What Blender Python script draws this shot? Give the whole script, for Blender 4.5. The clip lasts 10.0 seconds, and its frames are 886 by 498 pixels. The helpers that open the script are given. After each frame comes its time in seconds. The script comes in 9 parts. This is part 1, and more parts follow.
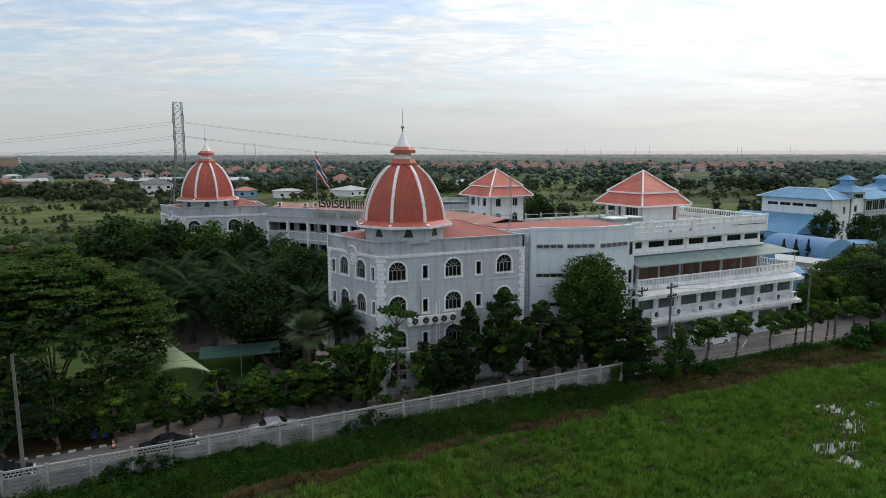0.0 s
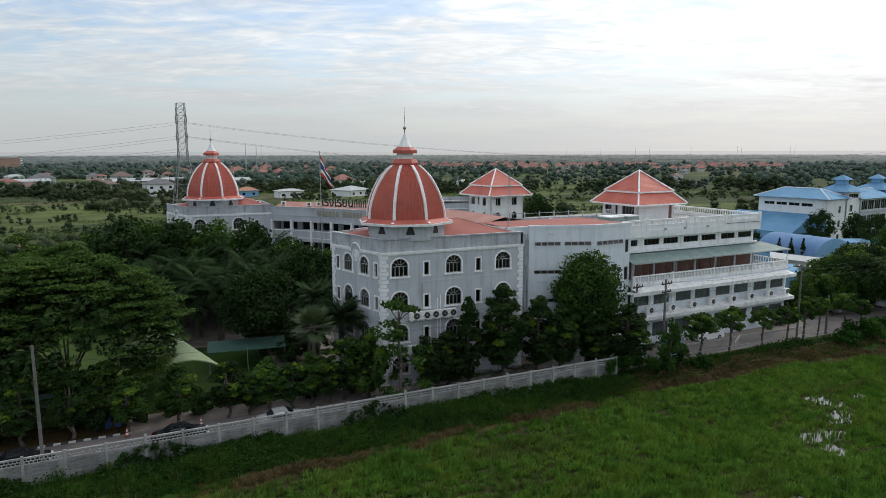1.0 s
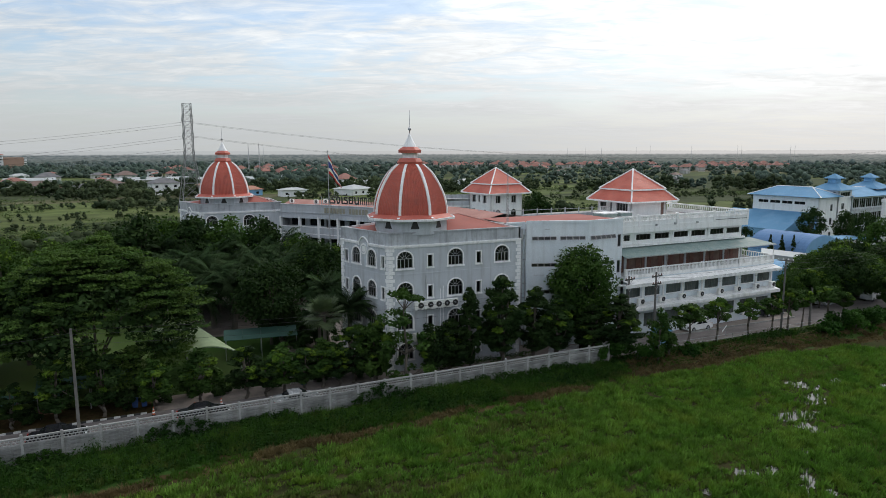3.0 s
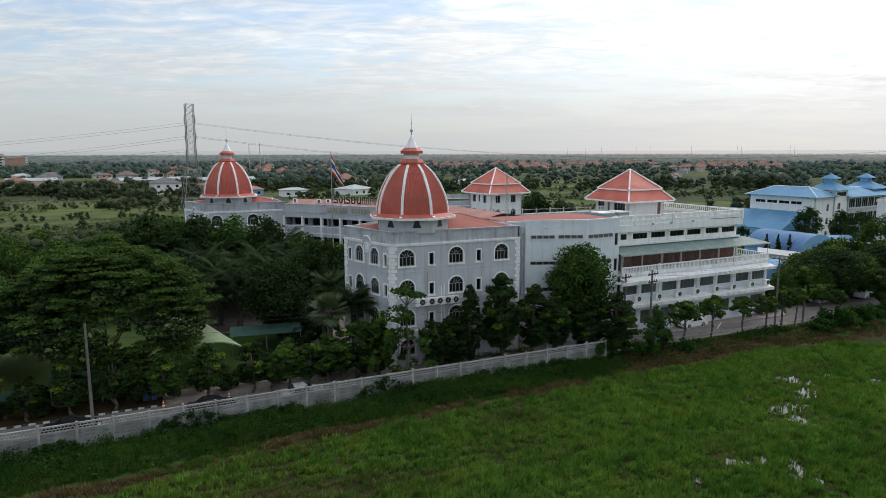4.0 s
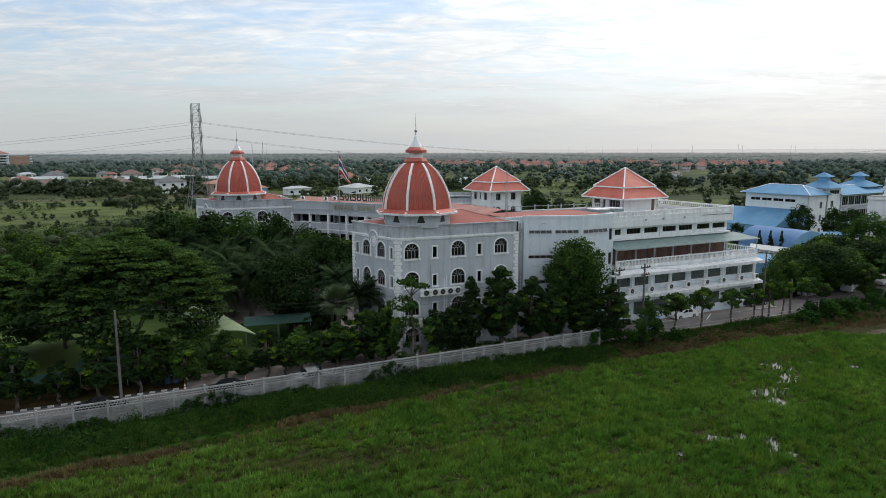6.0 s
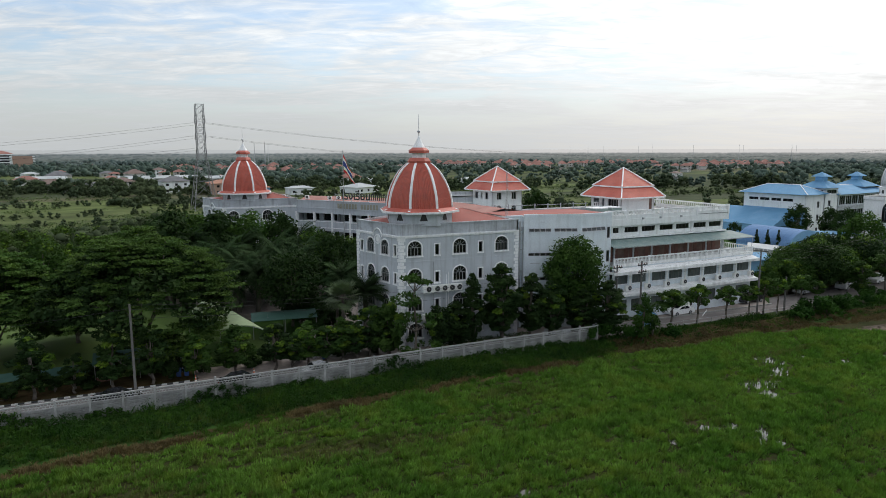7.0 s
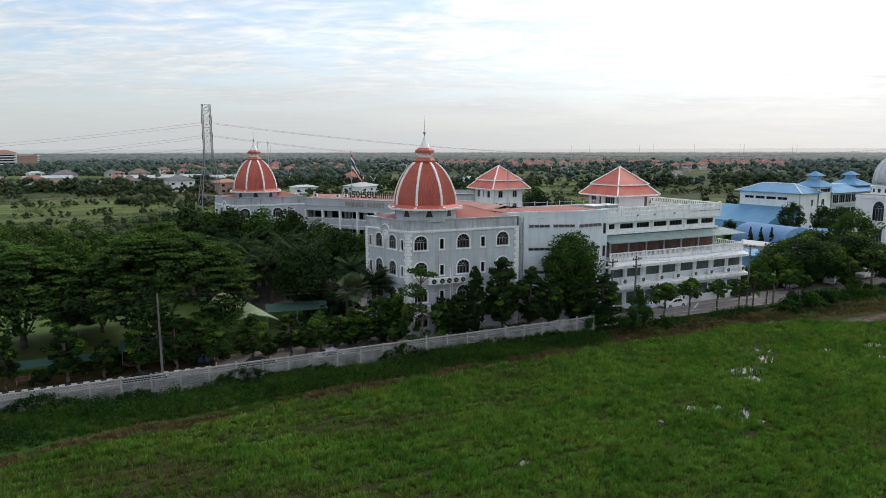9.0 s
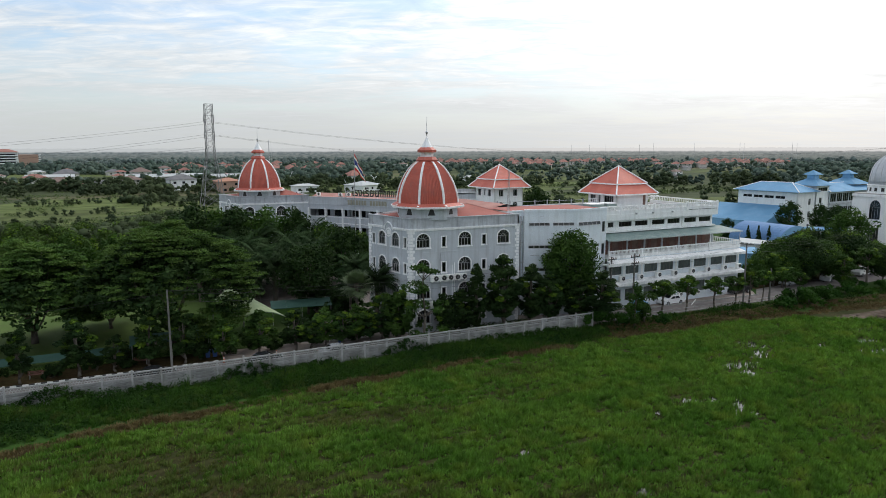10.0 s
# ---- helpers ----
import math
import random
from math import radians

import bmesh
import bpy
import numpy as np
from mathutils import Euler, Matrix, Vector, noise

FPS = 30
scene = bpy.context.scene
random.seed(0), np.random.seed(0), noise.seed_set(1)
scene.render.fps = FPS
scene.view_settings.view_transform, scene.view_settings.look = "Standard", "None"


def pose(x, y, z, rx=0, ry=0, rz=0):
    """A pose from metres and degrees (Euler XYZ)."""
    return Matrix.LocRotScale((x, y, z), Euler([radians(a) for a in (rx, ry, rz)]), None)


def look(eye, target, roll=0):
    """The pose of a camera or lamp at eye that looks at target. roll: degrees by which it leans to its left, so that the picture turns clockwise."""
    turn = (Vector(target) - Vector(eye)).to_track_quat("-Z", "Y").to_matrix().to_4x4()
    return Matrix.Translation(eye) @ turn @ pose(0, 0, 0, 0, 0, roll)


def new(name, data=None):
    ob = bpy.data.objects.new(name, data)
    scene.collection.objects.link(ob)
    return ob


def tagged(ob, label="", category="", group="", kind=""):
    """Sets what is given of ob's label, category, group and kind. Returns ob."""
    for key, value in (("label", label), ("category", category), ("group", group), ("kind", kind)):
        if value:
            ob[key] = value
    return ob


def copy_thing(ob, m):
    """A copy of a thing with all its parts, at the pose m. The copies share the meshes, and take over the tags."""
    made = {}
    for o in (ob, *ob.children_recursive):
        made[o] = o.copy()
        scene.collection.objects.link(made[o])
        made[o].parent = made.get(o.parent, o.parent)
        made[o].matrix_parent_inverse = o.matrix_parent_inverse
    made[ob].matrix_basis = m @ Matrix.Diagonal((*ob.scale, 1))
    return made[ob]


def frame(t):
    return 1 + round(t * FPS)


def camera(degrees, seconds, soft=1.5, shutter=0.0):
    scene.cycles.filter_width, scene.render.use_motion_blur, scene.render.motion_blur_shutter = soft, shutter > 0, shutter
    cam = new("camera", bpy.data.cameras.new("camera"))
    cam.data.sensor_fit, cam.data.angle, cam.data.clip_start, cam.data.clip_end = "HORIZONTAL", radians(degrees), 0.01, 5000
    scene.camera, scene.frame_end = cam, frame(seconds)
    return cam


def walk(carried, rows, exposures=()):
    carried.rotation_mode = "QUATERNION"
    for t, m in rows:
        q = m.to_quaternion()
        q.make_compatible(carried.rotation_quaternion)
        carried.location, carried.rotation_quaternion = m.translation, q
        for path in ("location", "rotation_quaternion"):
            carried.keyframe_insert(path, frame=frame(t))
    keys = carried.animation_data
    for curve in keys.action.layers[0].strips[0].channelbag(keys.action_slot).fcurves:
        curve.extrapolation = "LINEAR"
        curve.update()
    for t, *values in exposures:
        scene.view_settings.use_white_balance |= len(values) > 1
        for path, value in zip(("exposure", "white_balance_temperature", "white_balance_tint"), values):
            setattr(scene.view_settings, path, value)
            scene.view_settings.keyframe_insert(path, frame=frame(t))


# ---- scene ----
cam = camera(68.3, 10.0, soft=0.78)
PATH = [
    (0, (-19.7, -59.873, 24.274), (-18.9, -58.064, 23.98), -0.1),
    (0.5, (-20.183, -60.88, 24.292), (-19.383, -59.071, 23.998), -0.1),
    (1, (-20.609, -61.842, 24.246), (-19.81, -60.032, 23.953), -0.1),
    (1.5, (-21.168, -62.928, 24.229), (-20.369, -61.118, 23.936), -0.1),
    (2, (-21.626, -64.019, 24.27), (-20.829, -62.209, 23.977), -0.1),
    (2.5, (-22.123, -65.042, 24.258), (-21.327, -63.231, 23.963), -0.1),
    (4, (-23.45, -67.668, 24.378), (-22.655, -65.857, 24.083), -0.1),
    (4.5, (-23.89, -68.574, 24.39), (-23.095, -66.763, 24.093), -0.1),
    (5, (-24.303, -69.549, 24.359), (-23.51, -67.737, 24.063), -0.1),
    (5.5, (-24.825, -70.592, 24.393), (-24.033, -68.78, 24.095), -0.1),
    (7, (-26.368, -73.708, 24.479), (-25.581, -71.894, 24.18), -0.1),
    (7.5, (-26.885, -74.667, 24.488), (-26.099, -72.852, 24.189), -0.1),
    (8, (-27.445, -75.772, 24.52), (-26.66, -73.957, 24.22), -0.2),
    (8.5, (-28.003, -76.842, 24.549), (-27.22, -75.026, 24.249), -0.1),
    (9, (-28.615, -77.909, 24.573), (-27.832, -76.093, 24.272), -0.1),
    (9.5, (-29.055, -78.752, 24.593), (-28.273, -76.936, 24.293), -0.1),
    (10, (-29.53, -79.43, 24.65), (-28.748, -77.615, 24.346), -0.1),
]
walk(cam, [(t, look(eye, target, roll)) for t, eye, target, roll in PATH],
     [(0.0, 0.0), (4.0, 0.04), (7.0, 0.06), (10.0, 0.19)])

# ---------------------------------------------------------------- light
SUN_AZ, SUN_EL = radians(62), radians(38)   # bearing from +y towards +x
sun_dir = Vector((math.sin(SUN_AZ) * math.cos(SUN_EL), math.cos(SUN_AZ) * math.cos(SUN_EL), math.sin(SUN_EL)))
sun = new("sun", bpy.data.lights.new("sun", "SUN"))
sun.data.energy, sun.data.angle, sun.data.color = 0.9, radians(16), (1.0, 0.95, 0.88)
sun.matrix_world = look(sun_dir * 300, (0, 0, 0))


def cloudy_world():
    """An overcast sky: thin broken cloud over a clear sky, brighter round the veiled sun."""
    w = bpy.data.worlds.new("overcast")
    scene.world = w
    w.use_nodes = True
    nt = w.node_tree
    nt.nodes.clear()
    N, K = nt.nodes.new, nt.links.new
    out, bg = N("ShaderNodeOutputWorld"), N("ShaderNodeBackground")
    sky = N("ShaderNodeTexSky")
    sky.sky_type, sky.sun_disc = "NISHITA", False
    sky.sun_elevation, sky.sun_rotation = SUN_EL, SUN_AZ
    sky.dust_density, sky.air_density, sky.ozone_density = 0.6, 1.0, 3.0
    skys = N("ShaderNodeVectorMath")
    skys.operation = "SCALE"
    skys.inputs["Scale"].default_value = 0.15
    K(sky.outputs[0], skys.inputs[0])
    tc, sep = N("ShaderNodeTexCoord"), N("ShaderNodeSeparateXYZ")
    K(tc.outputs["Generated"], sep.inputs[0])

    def m(op, a, b=None, clamp=False):
        n = N("ShaderNodeMath")
        n.operation, n.use_clamp = op, clamp
        for i, v in enumerate((a, b)):
            if v is None:
                continue
            if isinstance(v, (int, float)):
                n.inputs[i].default_value = v
            else:
                K(v, n.inputs[i])
        return n.outputs[0]
    up = m("MAXIMUM", sep.outputs[2], 0.0)
    den = m("ADD", up, 0.09)
    px, py = m("DIVIDE", sep.outputs[0], den), m("DIVIDE", sep.outputs[1], den)
    # cloud layer seen in perspective, drawn out across the wind
    rx = m("ADD", m("MULTIPLY", px, 0.91), m("MULTIPLY", py, -0.41))
    ry = m("ADD", m("MULTIPLY", px, 0.41), m("MULTIPLY", py, 0.91))
    comb = N("ShaderNodeCombineXYZ")
    K(m("MULTIPLY", rx, 0.55), comb.inputs[0])
    K(m("MULTIPLY", ry, 0.95), comb.inputs[1])

    def noise_tex(scale, detail, rough, dist):
        n = N("ShaderNodeTexNoise")
        n.inputs["Scale"].default_value, n.inputs["Detail"].default_value = scale, detail
        n.inputs["Roughness"].default_value, n.inputs["Distortion"].default_value = rough, dist
        K(comb.outputs[0], n.inputs["Vector"])
        return n.outputs[0]
    big, fine, wisp = noise_tex(0.75, 5, 0.6, 0.5), noise_tex(2.6, 6, 0.62, 0.9), noise_tex(5.5, 5, 0.6, 1.2)
    mixd = m("ADD", m("ADD", m("MULTIPLY", big, 0.5), m("MULTIPLY", fine, 0.32)), m("MULTIPLY", wisp, 0.18))
    cover = N("ShaderNodeMapRange")
    cover.interpolation_type = "SMOOTHSTEP"
    cover.inputs["From Min"].default_value, cover.inputs["From Max"].default_value = 0.41, 0.575
    K(mixd, cover.inputs["Value"])
    # glow of the veiled sun
    dot = N("ShaderNodeVectorMath")
    dot.operation = "DOT_PRODUCT"
    K(tc.outputs["Generated"], dot.inputs[0])
    dot.inputs[1].default_value = sun_dir
    glow = m("POWER", m("MAXIMUM", dot.outputs["Value"], 0.0), 5.0)
    bright = m("ADD", m("MULTIPLY", glow, 0.85), 0.72)
    thick = m("ADD", m("ADD", m("MULTIPLY", fine, 0.75), m("MULTIPLY", wisp, 0.65)), 0.31)
    cl = N("ShaderNodeCombineXYZ")
    zen = m("ADD", m("MULTIPLY", m("MULTIPLY", up, up), 0.42), 1.0)   # cloud overhead is brighter than low down
    val = m("MULTIPLY", m("MULTIPLY", bright, thick), zen)
    K(m("MULTIPLY", val, 0.968), cl.inputs[0])
    K(val, cl.inputs[1])
    K(m("MULTIPLY", val, 1.018), cl.inputs[2])
    # blue gaps, then cloud, then the dull warm murk near the horizon
    mx = N("ShaderNodeMix")
    mx.data_type = "RGBA"
    K(m("ADD", m("ADD", m("MULTIPLY", cover.outputs[0], 0.62), 0.30), m("MULTIPLY", glow, 0.9), True), mx.inputs["Factor"])
    K(skys.outputs[0], mx.inputs["A"])
    K(cl.outputs[0], mx.inputs["B"])
    murk = N("ShaderNodeMapRange")
    murk.interpolation_type = "SMOOTHSTEP"
    murk.inputs["From Min"].default_value, murk.inputs["From Max"].default_value = 0.0, 0.17
    murk.inputs["To Min"].default_value, murk.inputs["To Max"].default_value = 0.92, 0.0
    K(up, murk.inputs["Value"])
    mc = N("ShaderNodeCombineXYZ")
    mv = m("ADD", m("MULTIPLY", glow, 0.62), 0.535)
    K(m("MULTIPLY", mv, m("ADD", m("MULTIPLY", glow, 0.2), 0.94)), mc.inputs[0])
    K(m("MULTIPLY", mv, 0.985), mc.inputs[1])
    K(m("MULTIPLY", mv, m("ADD", m("MULTIPLY", glow, -0.15), 1.01)), mc.inputs[2])
    mh = N("ShaderNodeMix")
    mh.data_type = "RGBA"
    K(murk.outputs[0], mh.inputs["Factor"])
    K(mx.outputs["Result"], mh.inputs["A"])
    K(mc.outputs[0], mh.inputs["B"])
    K(mh.outputs["Result"], bg.inputs["Color"])
    bg.inputs["Strength"].default_value = 1.0
    K(bg.outputs[0], out.inputs[0])


cloudy_world()


# ---------------------------------------------------------------- materials
def material(name, a, b, rough=0.8, scale=1.0, fine=12.0, bump=0.0, metal=0.0, stain=None, streak=None, island=0.0, leaf=0.0, spec=0.5, stretch=(1, 1, 1), grainy=(0.86, 1.12)):
    """a and b: two colours mixed by broad noise; fine: scale of the grain; stain: (colour, amount) patches;
    streak: (colour, amount) runs of dirt down a wall; island: spread of brightness from piece to piece; leaf: light let through."""
    mt = bpy.data.materials.new(name)
    mt.use_nodes = True
    nt = mt.node_tree
    N, K = nt.nodes.new, nt.links.new
    bs = nt.nodes["Principled BSDF"]
    geo = N("ShaderNodeNewGeometry")
    mp = N("ShaderNodeMapping")
    mp.inputs["Scale"].default_value = stretch
    K(geo.outputs["Position"], mp.inputs["Vector"])

    def nz(s, detail=4.0, vec=None):
        n = N("ShaderNodeTexNoise")
        n.inputs["Scale"].default_value, n.inputs["Detail"].default_value = s, detail
        K(vec or mp.outputs[0], n.inputs["Vector"])
        return n.outputs[0]

    def ramp(v, lo, hi, t0=0.0, t1=1.0):
        r = N("ShaderNodeMapRange")
        r.inputs["From Min"].default_value, r.inputs["From Max"].default_value = lo, hi
        r.inputs["To Min"].default_value, r.inputs["To Max"].default_value = t0, t1
        K(v, r.inputs["Value"])
        return r.outputs[0]

    def mix(f, x, y, mode="MIX"):
        n = N("ShaderNodeMix")
        n.data_type, n.blend_type = "RGBA", mode
        for key, v in (("Factor", f), ("A", x), ("B", y)):
            if isinstance(v, (int, float)):
                n.inputs[key].default_value = v
            elif isinstance(v, tuple):
                n.inputs[key].default_value = (*v, 1)
            else:
                K(v, n.inputs[key])
        return n.outputs["Result"]
    col = mix(ramp(nz(scale), 0.35, 0.65), a, b)
    grain = nz(fine, 3.0)
    g = N("ShaderNodeCombineColor")
    gv = ramp(grain, 0.25, 0.75, *grainy)
    for i in range(3):
        K(gv, g.inputs[i])
    col = mix(1.0, col, g.outputs[0], "MULTIPLY")
    if stain:
        col = mix(ramp(nz(scale * 2.7, 6.0), 0.52, 0.7, 0.0, stain[1]), col, stain[0])
    if streak:
        sm = N("ShaderNodeMapping")
        sm.inputs["Scale"].default_value = (1.3, 1.3, 0.10)
        K(geo.outputs["Position"], sm.inputs["Vector"])
        col = mix(ramp(nz(1.6, 6.0, sm.outputs[0]), 0.5, 0.74, 0.0, streak[1]), col, streak[0])
    if island:
        oi = N("ShaderNodeObjectInfo")
        tot = N("ShaderNodeMath")
        tot.operation = "ADD"
        K(geo.outputs["Random Per Island"], tot.inputs[0])
        K(oi.outputs["Random"], tot.inputs[1])
        c = N("ShaderNodeCombineColor")
        v = ramp(tot.outputs[0], 0.0, 2.0, 1 - island, 1 + island)
        for i in range(3):
            K(v, c.inputs[i])
        col = mix(1.0, col, c.outputs[0], "MULTIPLY")
    K(col, bs.inputs["Base Color"])
    bs.inputs["Metallic"].default_value = metal
    bs.inputs["Specular IOR Level"].default_value = spec
    K(ramp(grain, 0.2, 0.8, max(rough - 0.08, 0.02), min(rough + 0.08, 1)), bs.inputs["Roughness"])
    if bump:
        bp = N("ShaderNodeBump")
        bp.inputs["Strength"].default_value, bp.inputs["Distance"].default_value = 0.6, bump
        K(grain, bp.inputs["Height"])
        K(bp.outputs[0], bs.inputs["Normal"])
    if leaf:
        tr, ms = N("ShaderNodeBsdfTranslucent"), N("ShaderNodeMixShader")
        K(mix(1.0, col, (1.0, 1.25, 0.55), "MULTIPLY"), tr.inputs[0])
        ms.inputs[0].default_value = leaf
        K(bs.outputs[0], ms.inputs[1])
        K(tr.outputs[0], ms.inputs[2])
        K(ms.outputs[0], nt.nodes["Material Output"].inputs[0])
    return mt


def glass(name, tint):
    """A window pane: lets part of the view through and mirrors the sky at a slant."""
    mt = bpy.data.materials.new(name)
    mt.use_nodes = True
    nt = mt.node_tree
    N, K = nt.nodes.new, nt.links.new
    nt.nodes.remove(nt.nodes["Principled BSDF"])
    tr, gl, fr, ms = N("ShaderNodeBsdfTransparent"), N("ShaderNodeBsdfGlossy"), N("ShaderNodeFresnel"), N("ShaderNodeMixShader")
    tr.inputs[0].default_value = (*tint, 1)
    gl.inputs["Roughness"].default_value = 0.04
    fr.inputs[0].default_value = 1.5
    K(fr.outputs[0], ms.inputs[0])
    K(tr.outputs[0], ms.inputs[1])
    K(gl.outputs[0], ms.inputs[2])
    K(ms.outputs[0], nt.nodes["Material Output"].inputs[0])
    return mt


M = {}
M["wall"] = material("pale_grey_painted_render", (0.475, 0.505, 0.54), (0.56, 0.59, 0.625), 0.85, 0.35, 14, 0.01, stain=((0.44, 0.45, 0.46), 0.4), streak=((0.27, 0.27, 0.27), 0.5))
M["parapet"] = material("weathered_parapet_render", (0.40, 0.42, 0.45), (0.52, 0.545, 0.58), 0.9, 0.6, 14, 0.01, stain=((0.25, 0.25, 0.25), 0.45), streak=((0.16, 0.16, 0.16), 0.6))
M["white"] = material("white_painted_render", (0.83, 0.855, 0.86), (0.89, 0.90, 0.90), 0.8, 0.5, 14, 0.008, streak=((0.50, 0.50, 0.48), 0.32))
M["blockwall"] = material("pale_blue_white_render", (0.70, 0.765, 0.815), (0.77, 0.82, 0.86), 0.85, 0.4, 14, 0.008, stain=((0.60, 0.64, 0.66), 0.35), streak=((0.42, 0.44, 0.45), 0.28))
M["trim"] = material("white_painted_trim", (0.86, 0.865, 0.87), (0.91, 0.91, 0.91), 0.7, 0.8, 18, 0.004, streak=((0.42, 0.41, 0.39), 0.45))
M["slab"] = material("dirty_white_concrete_slab", (0.76, 0.77, 0.77), (0.88, 0.88, 0.87), 0.85, 0.5, 10, 0.01, stain=((0.46, 0.46, 0.45), 0.4), streak=((0.36, 0.36, 0.35), 0.45))
M["red"] = material("red_metal_roof_sheet", (0.45, 0.097, 0.064), (0.52, 0.125, 0.086), 0.55, 0.5, 9, 0.004, stain=((0.30, 0.10, 0.08), 0.4), streak=((0.33, 0.09, 0.07), 0.4))
M["redflat"] = material("faded_red_roof_sheet", (0.32, 0.10, 0.08), (0.37, 0.13, 0.105), 0.75, 0.3, 9, 0.004, spec=0.25, stain=((0.29, 0.12, 0.10), 0.5))
M["ridge"] = material("weathered_pink_ridge_sheet", (0.42, 0.22, 0.19), (0.52, 0.32, 0.28), 0.75, 0.6, 9, spec=0.25)
M["roofpale"] = material("sun_bleached_red_sheet", (0.36, 0.175, 0.145), (0.44, 0.235, 0.20), 0.8, 0.3, 9, 0.004, spec=0.2, stain=((0.30, 0.17, 0.15), 0.4))
M["redtile"] = material("red_roof_tile", (0.47, 0.10, 0.065), (0.54, 0.14, 0.095), 0.6, 0.4, 9, 0.004, stain=((0.38, 0.11, 0.08), 0.4), island=0.08)
M["glass"] = glass("window_glass", (0.30, 0.33, 0.34))
# the dimness of unlit rooms is put into this grey
M["dark"] = material("darkened_interior_grey", (0.14, 0.14, 0.14), (0.19, 0.19, 0.18), 0.9, 1, 8)
M["framedark"] = material("dark_bronze_frame", (0.10, 0.10, 0.10), (0.14, 0.14, 0.135), 0.5, 2, 20, metal=0.3)
M["wingglass"] = material("grey_tinted_glass", (0.085, 0.10, 0.10), (0.13, 0.15, 0.148), 0.18, 0.6, 4, spec=0.5)
M["frame"] = material("grey_aluminium_frame", (0.42, 0.43, 0.45), (0.5, 0.51, 0.52), 0.45, 2, 20, metal=0.4)
M["brickred"] = material("red_brown_partition", (0.150, 0.088, 0.068), (0.215, 0.130, 0.104), 0.75, 1.5, 16, 0.004, streak=((0.1, 0.05, 0.04), 0.5))
M["awning"] = material("green_metal_awning_sheet", (0.17, 0.25, 0.24), (0.24, 0.31, 0.29), 0.5, 0.7, 7, 0.003, stain=((0.32, 0.33, 0.31), 0.6))
M["steel"] = material("galvanised_steel", (0.34, 0.35, 0.36), (0.45, 0.46, 0.46), 0.45, 3, 20, metal=0.7)
M["pylon"] = material("weathered_pylon_steel", (0.20, 0.205, 0.21), (0.27, 0.27, 0.27), 0.6, 3, 10, metal=0.3)
M["acwhite"] = material("off_white_sheet_metal", (0.86, 0.86, 0.84), (0.90, 0.90, 0.88), 0.5, 2, 20, streak=((0.4, 0.36, 0.3), 0.4))
M["black"] = material("black_plastic", (0.015, 0.015, 0.016), (0.03, 0.03, 0.03), 0.5, 3, 20)
M["rubber"] = material("tyre_rubber", (0.02, 0.02, 0.02), (0.03, 0.03, 0.03), 0.85, 3, 20)
M["concrete"] = material("weathered_concrete", (0.30, 0.295, 0.28), (0.40, 0.39, 0.37), 0.9, 0.8, 10, 0.01, streak=((0.18, 0.17, 0.16), 0.5))
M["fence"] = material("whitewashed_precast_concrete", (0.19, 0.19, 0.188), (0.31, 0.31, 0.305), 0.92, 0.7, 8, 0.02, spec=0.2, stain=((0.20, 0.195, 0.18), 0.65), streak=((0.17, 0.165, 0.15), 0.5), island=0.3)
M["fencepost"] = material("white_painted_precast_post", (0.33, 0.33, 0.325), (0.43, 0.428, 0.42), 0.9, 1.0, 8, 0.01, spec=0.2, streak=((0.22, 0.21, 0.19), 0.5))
M["road"] = material("worn_grey_road_concrete", (0.17, 0.15, 0.145), (0.24, 0.215, 0.205), 0.95, 0.35, 6, 0.012, spec=0.2, stain=((0.11, 0.10, 0.095), 0.6), stretch=(0.35, 1.2, 1))
M["paving"] = material("dusty_paving", (0.24, 0.20, 0.175), (0.32, 0.27, 0.24), 0.92, 0.3, 5, 0.01, stain=((0.16, 0.14, 0.13), 0.5))
M["polegrey"] = material("dark_weathered_pole_concrete", (0.11, 0.105, 0.10), (0.17, 0.16, 0.15), 0.9, 0.8, 8, 0.01)
M["kerbw"] = material("white_kerb_paint", (0.55, 0.55, 0.54), (0.68, 0.68, 0.66), 0.8, 2, 10)
M["kerbk"] = material("black_kerb_paint", (0.03, 0.03, 0.03), (0.05, 0.05, 0.05), 0.8, 2, 10)
M["earth"] = material("red_brown_earth", (0.042, 0.029, 0.013), (0.076, 0.052, 0.024), 0.97, 0.6, 3.5, 0.06, spec=0.06, stain=((0.045, 0.06, 0.018), 0.6), grainy=(0.6, 1.3))
M["mud"] = material("wet_grey_mud", (0.060, 0.042, 0.028), (0.115, 0.088, 0.066), 0.92, 0.7, 3, 0.06, spec=0.12, stain=((0.19, 0.165, 0.135), 0.6), stretch=(0.25, 1.4, 1), grainy=(0.55, 1.35))
M["lawn"] = material("mown_lawn", (0.072, 0.128, 0.018), (0.098, 0.158, 0.025), 0.9, 0.12, 6, 0.02, stain=((0.10, 0.12, 0.03), 0.4))
M["grass"] = material("rice_grass_blade", (0.080, 0.174, 0.026), (0.142, 0.246, 0.042), 0.8, 0.13, 1.3, island=0.5, leaf=0.25, spec=0.12, stain=((0.19, 0.25, 0.04), 0.7), grainy=(0.5, 1.5))
M["olivegrass"] = material("yellowing_grass_blade", (0.100, 0.142, 0.034), (0.155, 0.185, 0.055), 0.85, 0.3, 1.1, island=0.45, leaf=0.2, spec=0.12, stain=((0.13, 0.10, 0.045), 0.7), grainy=(0.65, 1.3))
M["soil"] = material("wet_dark_paddy_soil", (0.028, 0.032, 0.011), (0.046, 0.044, 0.018), 0.95, 0.3, 3.0, 0.04, spec=0.04, stain=((0.035, 0.055, 0.014), 0.7), grainy=(0.6, 1.3))
